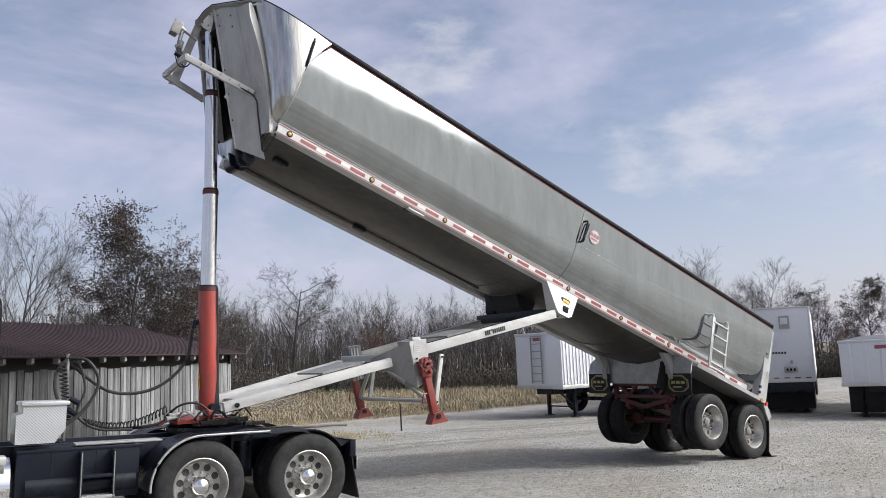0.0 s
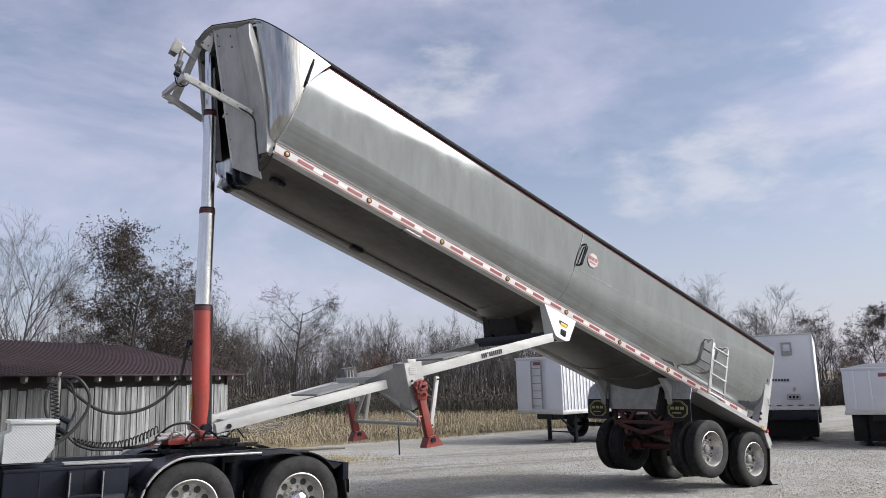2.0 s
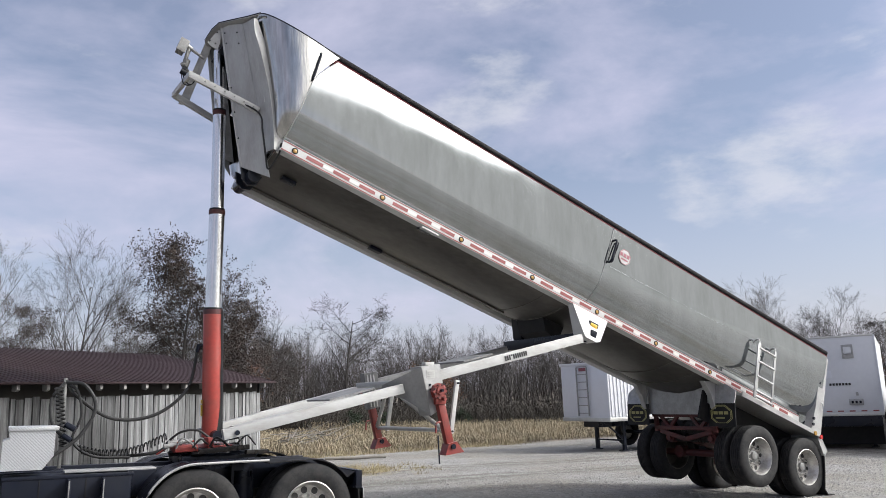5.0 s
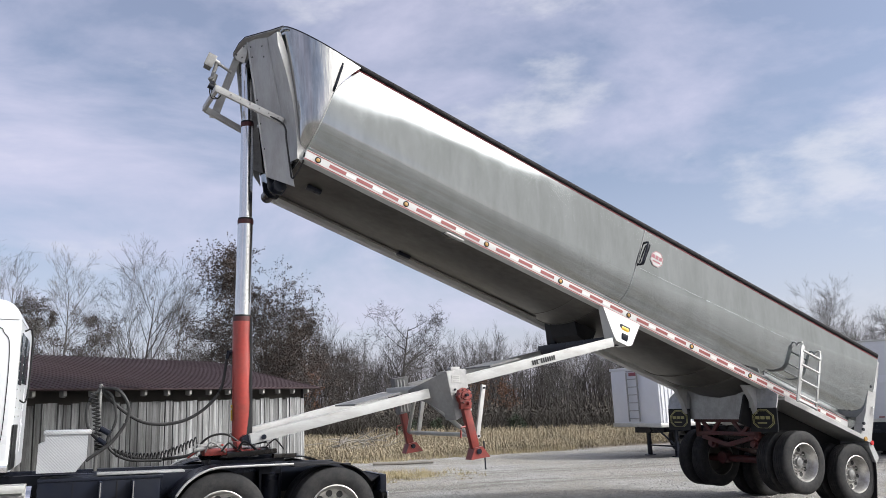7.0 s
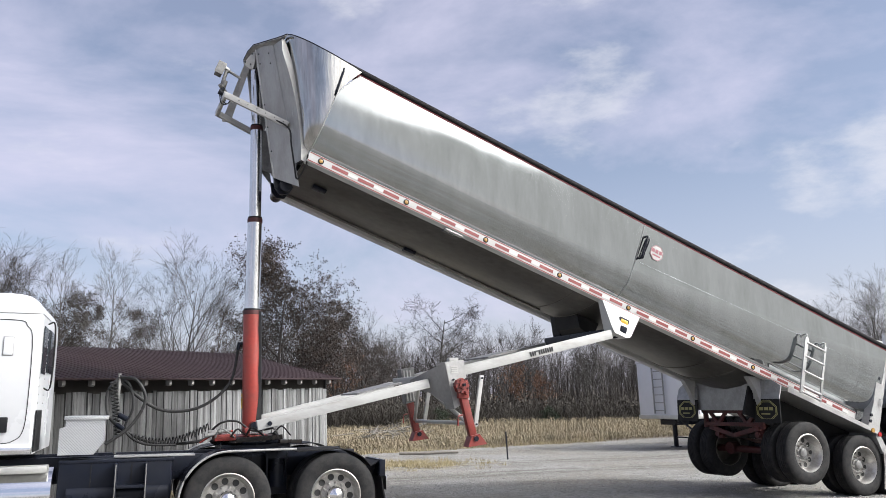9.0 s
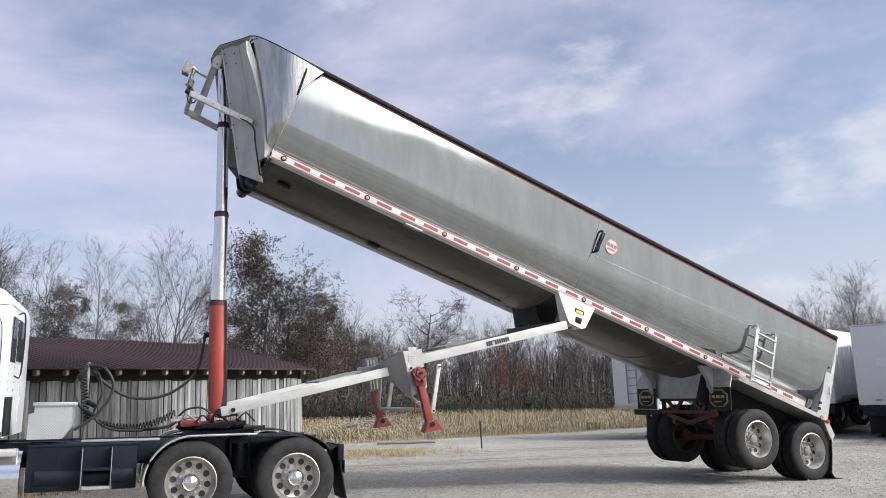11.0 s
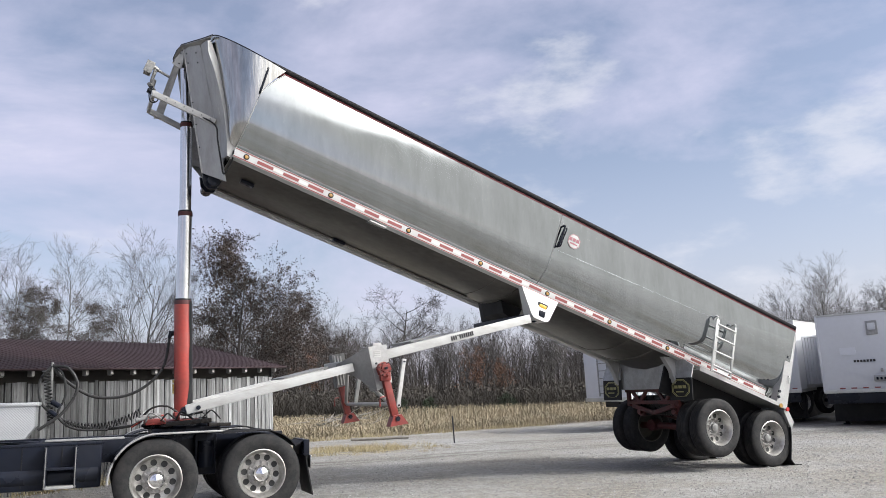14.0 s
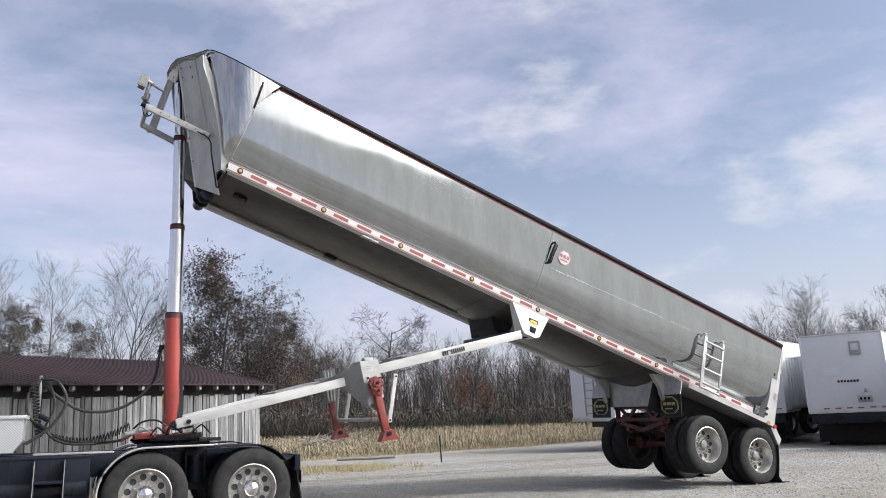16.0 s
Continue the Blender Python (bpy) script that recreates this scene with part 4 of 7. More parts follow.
def build_front_frame():
    """The inverted-V housing of the hoist head on the nose."""
    up3 = NOSE_BED.to_3x3()
    mixp = lambda a, c, q: tuple(a[n] + (c[n] - a[n]) * q for n in range(3))
    for side in (0, 1):
        s = (lambda y: y) if side == 0 else (lambda y: 2 * MID - y)
        reach = 1.0 if side == 0 else 0.8
        fold = lambda q: mixp((-1.185, s(0.52), 1.45), (-0.11, s(0.42), -0.37), q)
        inner = lambda q: mixp((-1.39, s(0.86), 1.46), (-0.43, s(0.72), -0.30), q)
        # broad panel, its return towards the nose and its turned inner edge
        bm = bmesh.new()
        loft(bm, [[bed(*fold(i / 8 * reach)), bed(*inner(i / 8 * reach))] for i in range(9)], thick=0.012)
        leg = part("hoist_housing", bm, HOUSING, trailer, "grey folded hoist housing with bolted plates")
        bm = bmesh.new()
        rows = []
        for i in range(9):
            f = fold(i / 8 * reach * 0.84)
            rows.append([bed(front_u(f[2]) + 0.10, s(0.22), f[2] - 0.01), bed(max(front_u(f[2]) - 0.02, -1.12), s(0.21), min(f[2], 1.42)), bed(f[0] + 0.004, f[1], f[2])])
        loft(bm, rows, thick=0.010)
        part("side_return", bm, HOUSING, leg)
        part("fold_edge", tube(bmesh.new(), [bed(*fold(i / 8 * reach)) for i in range(9)], 0.007, 6), ALU_DULL, leg)
        bm = bmesh.new()
        beam(bm, bed(*inner(0.0)), bed(*inner(reach)), 0.03, 0.045, up=up3 @ Vector((1, 0, 0.4)))
        part("edge_channel", bm, ARM_WHITE, leg)
        bm = bmesh.new()
        loft(bm, [[bed(*inner(i / 8 * reach)), bed(*(Vector(inner(i / 8 * reach)) + Vector((0.22, 0.06 if side == 0 else -0.06, 0))))] for i in range(9)], thick=0.010)
        part("inner_return", bm, GRIMY_PAINT, leg)
        fr = lambda q, w: mixp(fold(q), inner(q), w)
        for q0, q1, w0, w1 in ((0.04, 0.15, 0.22, 0.92),) + (((0.82, 0.97, 0.15, 0.95),) if side == 0 else ()):
            bm = bmesh.new()
            prism(bm, [bed(*(Vector(fr(q, w)) + Vector((-0.014, 0, 0)))) for q, w in ((q0, w0), (q0, w1), (q1, w1), (q1, w0))], up3 @ Vector((0.010, 0, 0)))
            part("cover_plate", bm, ALU_POST, leg)
        for q, w in ((0.06, 0.86), (0.06, 0.3), (0.135, 0.86), (0.135, 0.3), (0.45, 0.93), (0.62, 0.93), (0.80, 0.93)):
            if q < reach:
                c = Vector(fr(q, w)) + Vector((-0.024, 0, 0))
                part("bolt", rod(bmesh.new(), bed(*c), bed(*(c + Vector((0.02, 0, 0)))), 0.011, 0.011, 8), BLACK, leg)
    # hood over the housing's peak, with a thin dark edge
    crown = [(-1.09, 0.10, 1.475), (-1.19, 0.33, 1.472), (-1.31, 0.60, 1.482), (-1.435, 0.86, 1.478), (-1.47, 1.02, 1.43), (-1.475, MID, 1.36)]
    crown += [(u, 2 * MID - y, v) for u, y, v in crown[-2::-1]]
    bm = bmesh.new()
    prism(bm, [bed(*p) for p in crown], up3 @ Vector((0, 0, -0.02)))
    hood = part("hood", bm, HOUSING, trailer, "folded aluminium hood over the hoist head")
    part("hood_edge", tube(bmesh.new(), [bed(*p) for p in crown], 0.009, 6), BLACK, hood)
    # peak plate facing out, and the broad far leg of the inverted V
    bm = bmesh.new()
    prism(bm, [bed(-1.385, 0.90, 1.465), bed(-1.455, 0.94, 1.18), bed(-1.40, 0.94, 1.15), bed(-1.30, 0.90, 1.13), bed(-1.32, 0.89, 1.26)], (0, 0.012, 0))
    part("peak_plate", bm, ARM_WHITE, hood)
    for u, v in ((-1.40, 1.36), (-1.44, 1.20), (-1.36, 1.20)):
        part("bolt", rod(bmesh.new(), bed(u, 0.90, v), bed(u, 0.925, v), 0.010, 0.010, 8), BLACK, hood)
    bm = bmesh.new()
    prism(bm, [bed(-1.445, 1.45, 1.46), bed(-1.345, 1.45, 1.40), bed(-1.27, 1.80, 0.60), bed(-1.39, 1.80, 0.56)], (0, 0.02, 0))
    part("housing_leg", bm, ARM_WHITE, hood)
    bm = bmesh.new()
    box(bm, -1.27, -1.05, MID - 0.3, MID + 0.3, 1.22, 1.46, NOSE_BED, 0.02)
    part("hoist_head", bm, BLACK, trailer)
    bm = bmesh.new()
    rod(bm, bed(-0.26, 0.62, -0.36), bed(-0.26, 1.30, -0.36), 0.085)
    part("cradle_bar", bm, BLACK, trailer)
    for y in (0.72, 0.95):
        bm = bmesh.new()
        prism(bm, [bed(-0.44, y, -0.30), bed(-0.14, y, -0.30), bed(-0.17, y, -0.44), bed(-0.28, y, -0.48), bed(-0.37, y, -0.43)], (0, 0.04, 0))
        part("cradle_hook", bm, BLACK, trailer)
    for ya, yb, ub in ((0.62, 0.42, -0.57), (1.70, 1.85, -0.85)):
        bm = bmesh.new()
        beam(bm, bed(-1.49, ya, 0.47 if ya < 1 else 0.60), bed(ub, yb, 0.39 if ya < 1 else 0.62), 0.06, 0.085, bevel=0.008)
        part("bracket_arm", bm, ARM_WHITE, trailer, "pale bracket arm")
    bm = bmesh.new()
    beam(bm, bed(-1.49, 0.60, 0.48), bed(-1.50, 1.72, 0.60), 0.05, 0.07)
    part("bracket_bar", bm, ARM_WHITE, trailer)
    # gear motor and lamp box at the end of the bracket
    bm = bmesh.new()
    box(bm, -1.76, -1.66, 0.92, 1.06, 0.86, 1.04, NOSE_BED, 0.012)
    mb = part("motor_box", bm, GRIMY_PAINT, trailer, "grey steel gear motor box")
    part("box_lid", B(-1.77, -1.65, 0.908, 0.922, 0.855, 1.045, NOSE_BED, 0.004), GRIMY_PAINT, mb)
    bm = bmesh.new()
    rod(bm, bed(-1.66, 1.0, 1.01), bed(-1.58, 1.0, 0.99), 0.034)
    rod(bm, bed(-1.58, 1.0, 0.99), bed(-1.40, 1.05, 0.99), 0.020)
    part("drive_shaft", bm, ALU_POST, trailer)
    bm = bmesh.new()
    rod(bm, bed(-1.62, 1.0, 0.98), bed(-1.60, 0.95, 0.76), 0.026)
    rod(bm, bed(-1.58, 0.95, 0.80), bed(-1.57, 0.95, 0.68), 0.040)
    rod(bm, bed(-1.62, 0.90, 0.70), bed(-1.52, 0.98, 0.66), 0.032)
    part("gear_motor", bm, GRIMY_PAINT, trailer, "oily grey gear motor")
    bm = bmesh.new()
    rod(bm, bed(-1.60, 0.92, 0.60), bed(-1.52, 0.92, 0.60), 0.036)
    rod(bm, bed(-1.57, 0.90, 0.66), bed(-1.57, 0.98, 0.66), 0.028)
    part("crank_joint", bm, BLACK, trailer)
    for dy in (0.0, 0.05):
        part("bracket_wire", tube(bmesh.new(), curve_points([bed(-1.58, 0.95 + dy, 0.62), bed(-1.50, 0.9, 0.50 - dy), bed(-1.42, 0.80, 0.44), bed(-1.40, 0.66, 0.50)], 18), 0.008, 6), HOSE, trailer)
    for i in range(6):
        c = Vector((-1.30 + 0.13 * i, 0.556 - 0.0283 * i, 0.455 - 0.0113 * i))
        part("arm_bolt", rod(bmesh.new(), bed(c.x, c.y - 0.016, c.z), bed(c.x, c.y, c.z), 0.010, 0.010, 8), GRIMY_PAINT, trailer)


build_front_frame()


def build_draft_arms():
    for side in (0, 1):
        s = (lambda y: y) if side == 0 else (lambda y: 2.04 - y)
        bm = bmesh.new()
        beam(bm, (-0.93, s(0.52), 1.40), (1.39, s(0.30), 1.865), 0.12, 0.125, bevel=0.008)
        front_arm = part("draft_arm", bm, ARM_WHITE, trailer, "pale road-worn draft arm")
        part("arm_eye", rod(bmesh.new(), (-0.78, s(0.50) - 0.075, 1.42), (-0.78, s(0.50) + 0.075, 1.42), 0.030, 0.030, 14), BLACK, front_arm)
        bm = bmesh.new()
        low = 0.0 if side == 0 else 0.05
        beam(bm, (1.70, s(0.12), 1.995 - low), (4.36, s(0.06), 2.515 - low), 0.10, 0.135, bevel=0.008)
        # far arm gets a darker material that holds the shade under the tub
        arm = part("draft_arm", bm, ARM_WHITE if side == 0 else GREY_STEEL, trailer, "pale rear draft arm with black lettering" if side == 0 else "far rear draft arm, coloured grey for the shade under the tub")
        if side == 0:
            d = (Vector((4.36, 0.06, 2.515)) - Vector((1.70, 0.12, 1.995))).normalized()
            mm = facing(Vector((3.10, 0.034, 2.265)), d, (0, 0, 1))
            for i in range(11):
                bm = bmesh.new()
                box(bm, -0.20 + i * 0.037, -0.175 + i * 0.037, -0.034 if i != 3 else 0.015, 0.034, 0.0, 0.004, mm)
                part("lettering_bar", bm, INK, arm)
        # the box where the two arms meet
        bm = bmesh.new()
        y0 = s(0.04)
        if side == 0:
            prism(bm, [(1.54, y0, 2.14), (1.83, y0, 2.17), (1.90, y0, 1.62), (1.66, y0, 1.50)], (0, s(0.34) - y0, 0))
            plate = part("arm_box", bm, ALU_POST, trailer, "grey plate box with a paper tag")
            bm = bmesh.new()
            prism(bm, [(1.54, s(0.04), 2.14), (1.66, s(0.04), 1.50), (1.60, s(0.34), 1.68), (1.22, s(0.56), 1.82), (1.22, s(0.56), 1.92)], (0.012, 0, 0))
            part("gusset_plate", bm, ALU_POST, plate)
            tag = part("paper_tag", B(1.62, 1.74, 0.034, 0.038, 1.99, 2.09), ARM_WHITE, plate)
            for k in range(3):
                part("print_bar", B(1.635, 1.725, 0.031, 0.034, 2.008 + 0.026 * k, 2.018 + 0.026 * k), GREY_STEEL, tag)
            part("top_lug", B(1.64, 1.78, 0.10, 0.20, 2.155, 2.20, bevel=0.008), ARM_WHITE, plate)
            for x, z in ((1.66, 1.90), (1.85, 1.90), (1.67, 1.84), (1.84, 1.60)):
                part("bolt", rod(bmesh.new(), (x, 0.045, z), (x, 0.022, z), 0.016, 0.014, 8), BLACK, plate)
        else:
            prism(bm, [(1.58, y0, 2.12), (1.80, y0, 2.15), (1.86, y0, 1.62), (1.66, y0, 1.58)], (0, s(0.20) - y0, 0))
            plate = part("arm_box", bm, GRIMY_PAINT, trailer, "ribbed grey box of the far landing leg")
            for k in range(3):
                o = 0.052 * k
                bm = bmesh.new()
                prism(bm, [(1.61 + o, s(0.20), 2.10), (1.634 + o, s(0.20), 2.10), (1.694 + o, s(0.20), 1.62), (1.670 + o, s(0.20), 1.62)], (0, -0.022, 0))
                part("rib", bm, ARM_WHITE, plate)
        # landing leg
        a, c = Vector((1.74, s(0.0), 1.84)), Vector((1.91, s(0.0), 1.075))
        bm = bmesh.new()
        beam(bm, a, c, 0.09, 0.105, up=(1, 0, 0.2), bevel=0.01)
        leg = part("landing_leg", bm, LEG_RED, trailer, "red landing leg with a flat foot")
        bm = bmesh.new()
        o = -1 if side == 0 else 1
        hub = a + Vector((0.0, 0, -0.03))
        rod(bm, hub + Vector((0, o * 0.02, 0)), hub + Vector((0, o * 0.085, 0)), 0.112, 0.105, 8)
        rod(bm, hub + Vector((0.005, o * 0.085, 0.012)), hub + Vector((0.005, o * 0.105, 0.012)), 0.062, 0.056, 20)
        rod(bm, hub + Vector((0.04, o * 0.085, -0.10)), hub + Vector((0.04, o * 0.15, -0.10)), 0.024, 0.024, 12)
        box(bm, hub.x - 0.06, hub.x + 0.10, min(a.y, a.y + o * 0.07), max(a.y, a.y + o * 0.07), hub.z - 0.17, hub.z - 0.04, None, 0.015)
        beam(bm, hub + Vector((-0.06, o * 0.092, -0.02)), hub + Vector((0.08, o * 0.092, 0.05)), 0.02, 0.03)
        case = part("gear_case", bm, LEG_RED, leg)
        for k in range(8):
            g = radians(22.5 + 45 * k)
            c0 = hub + Vector((0.086 * math.cos(g), o * 0.083, 0.086 * math.sin(g)))
            part("bolt", rod(bmesh.new(), c0, c0 + Vector((0, o * 0.018, 0)), 0.012, 0.012, 6), DARK_RED, case)
        part("input_shaft", rod(bmesh.new(), hub + Vector((0.005, o * 0.10, 0.012)), hub + Vector((0.005, o * 0.15, 0.012)), 0.020, 0.020, 12), BLACK, case)
        bm = bmesh.new()
        prism(bm, [c + Vector((-0.06, -0.08, 0.06)), c + Vector((0.06, -0.08, 0.08)), c + Vector((0.17, -0.08, -0.06)), c + Vector((-0.12, -0.08, -0.085))], (0, 0.16, 0))
        part("foot", bm, LEG_RED, leg)
        bm = bmesh.new()
        rod(bm, c + Vector((0.0, -0.10, 0.02)), c + Vector((0.0, 0.10, 0.02)), 0.035)
        part("foot_pin", bm, BLACK, leg)
        bm = bmesh.new()
        tube(bm, curve_points([a + Vector((-0.02, -0.09, -0.42)), a + Vector((-0.10, -0.12, -0.44)), a + Vector((-0.11, -0.12, -0.56))], 9), 0.012)
        part("crank", bm, LEG_RED, leg)
        bm = bmesh.new()
        beam(bm, (2.13, s(0.10), 1.95), (2.00, s(0.10), 1.28), 0.04, 0.06, up=(1, 0, 0))
        rod(bm, (2.00, s(0.07), 1.28), (2.00, s(0.13), 1.28), 0.034)
        link = part("brace_link", bm, ARM_WHITE, trailer, "white brace link")
        for x, z in ((2.00, 1.28), (2.122, 1.91)):
            part("link_pin", rod(bmesh.new(), (x, s(0.055), z), (x, s(0.145), z), 0.014, 0.014, 10), BLACK, link)
        # bracket under the side rail that carries the arm
        bm = bmesh.new()
        ya = s(0.12)
        yb = s(0.24)
        a, low = (0.0, 0.0) if side == 0 else (0.16, 0.12)
        shape = ((4.64 + a, -0.07), (5.35, -0.07), (5.20, low - 0.48), (5.14, low - 0.52), (4.92 + a, low - 0.52), (4.86 + a, low - 0.47))
        rows = [[bed(u, ya if v > -0.1 else s(0.0), v) for u, v in shape], [bed(u, yb, v) for u, v in shape]]
        loft(bm, rows, closed=True)
        bm.faces.new([v for v in bm.verts][:6])
        bmesh.ops.recalc_face_normals(bm, faces=bm.faces[:])
        # the far bracket's black is shade put into its colour
        hang = part("arm_hanger", bm, ALU_WHITE if side == 0 else BLACK, trailer, "white hanger bracket with an amber reflector" if side == 0 else "far hanger bracket, coloured black for the shade it hangs in")
        if side == 0:
            bm = bmesh.new()
            box(bm, 4.99, 5.13, 0.045, 0.075, -0.31, -0.24, BED, 0.02)
            part("reflector", bm, YELLOW, hang)
            part("reflector_case", B(4.965, 5.155, 0.055, 0.085, -0.335, -0.215, BED, 0.02), BLACK_PLASTIC, hang)
            bm = bmesh.new()
            box(bm, 5.00, 5.11, 0.0, 0.04, -0.46, -0.36, BED, 0.01)
            part("socket", bm, BLACK, hang)
    # cross tubes between the arms and legs
    for p, q, r, m in (((1.88, 0.05, 1.30), (1.88, 2.04, 1.30), 0.028, ALU_DULL), ((1.86, 0.1, 1.32), (1.62, 1.0, 1.85), 0.028, ALU_DULL), ((1.86, 2.0, 1.32), (1.62, 1.2, 1.85), 0.028, ALU_DULL)):
        part("cross_tube", rod(bmesh.new(), p, q, r), m, trailer)
    bm = bmesh.new()
    box(bm, 1.44, 1.75, 0.40, 1.85, 1.88, 1.98, None, 0.015)
    part("cross_box", bm, ALU_DULL, trailer)
    bm = bmesh.new()
    prism(bm, [(-0.55, 0.55, 1.45), (-0.55, 1.5, 1.45), (0.2, 1.5, 1.60), (0.2, 0.5, 1.60)], (0, 0, 0.02))
    part("deck_plate", bm, ARM_WHITE, trailer)
    # dark step plates lying over the arms
    for x0, x1 in ((0.40, 1.05), (2.25, 2.75)):
        za, zb = ((1.40 + 0.2004 * (x + 0.93)) + 0.075 if x < 1.4 else 1.995 + 0.1955 * (x - 1.70) + 0.085 for x in (x0, x1))
        ya = 0.42 if x0 < 1.4 else 0.10
        bm = bmesh.new()
        prism(bm, [(x0, ya, za), (x1, ya, zb), (x1, 1.2 if x0 < 1.4 else 0.9, zb), (x0, 1.2 if x0 < 1.4 else 0.9, za)], (0, 0, 0.022))
        part("step_plate", bm, GRIMY_PAINT, trailer)
    # dark cross beam under the belly at the arm ends
    bm = bmesh.new()
    beam(bm, bed(5.08, 0.15, -0.44), bed(5.08, 2.25, -0.44), 0.16, 0.16)
    part("belly_beam", bm, BLACK, trailer)
    bm = bmesh.new()
    prism(bm, [bed(4.74, 0.95, -0.15), bed(5.18, 0.95, -0.15), bed(5.14, 0.95, -0.44), bed(4.86, 0.95, -0.36)], (0, 0.7, 0))
    part("belly_saddle", bm, BLACK_PLASTIC, trailer)
    # fifth-wheel apron of the trailer
    bm = bmesh.new()
    box(bm, -1.22, -0.66, 0.85, 1.55, 1.235, 1.265, None, 0.01)
    box(bm, -1.42, -1.15, 0.75, 1.05, 1.22, 1.30, None, 0.015)
    box(bm, -1.05, -0.98, 0.70, 0.92, 1.27, 1.37, None, 0.015)
    part("apron", bm, LEG_RED, trailer, "red worn hitch apron")
    # couplings, pins and grease round the hitch
    rnd = random.Random(12)
    bm = bmesh.new()
    for i in range(16):
        r = rnd.uniform(0.035, 0.085)
        bmesh.ops.create_icosphere(bm, subdivisions=2, radius=r, matrix=Matrix.Translation((-0.98 + rnd.gauss(0, 0.22), 1.0 + rnd.gauss(0, 0.18), 1.20 + rnd.uniform(-0.02, 0.05))) @ Matrix.Diagonal((1.5, 1.2, 0.6, 1)))
    part("grease_clot", bm, GREASE, trailer, "black grease round the hitch")
    for x, y, z in ((-1.45, 0.80, 1.30), (-1.38, 0.92, 1.33), (-1.28, 0.78, 1.34)):
        bm = bmesh.new()
        rod(bm, (x - 0.06, y, z), (x + 0.06, y + 0.02, z + 0.01), 0.026)
        rod(bm, (x - 0.09, y, z - 0.004), (x - 0.06, y, z), 0.034)
        part("air_coupling", bm, GRIMY_PAINT, trailer)
    for i in range(5):
        x, y = -1.42 + 0.19 * i, 0.72 + rnd.uniform(-0.06, 0.2)
        pts = [(x, y, 1.27), (x + rnd.uniform(0.02, 0.1), y - 0.05, 1.36 + rnd.uniform(0, 0.06)), (x + rnd.uniform(0.12, 0.22), y - 0.02, 1.33 + rnd.uniform(-0.04, 0.04)), (x + 0.26, y + 0.06, 1.24)]
        part("hitch_hose", tube(bmesh.new(), curve_points(pts, 15), rnd.uniform(0.008, 0.014), 6), HOSE if i % 3 else GRIMY_PAINT, trailer)
    bm = bmesh.new()
    beam(bm, (-1.18, 0.62, 1.22), (-0.58, 0.60, 1.24), 0.03, 0.06)
    beam(bm, (-0.62, 0.62, 1.18), (-0.30, 0.74, 1.16), 0.05, 0.05)
    rod(bm, (-0.70, 0.58, 1.24), (-0.70, 0.82, 1.24), 0.03)
    part("release_bar", bm, GREASE, trailer)


build_draft_arms()


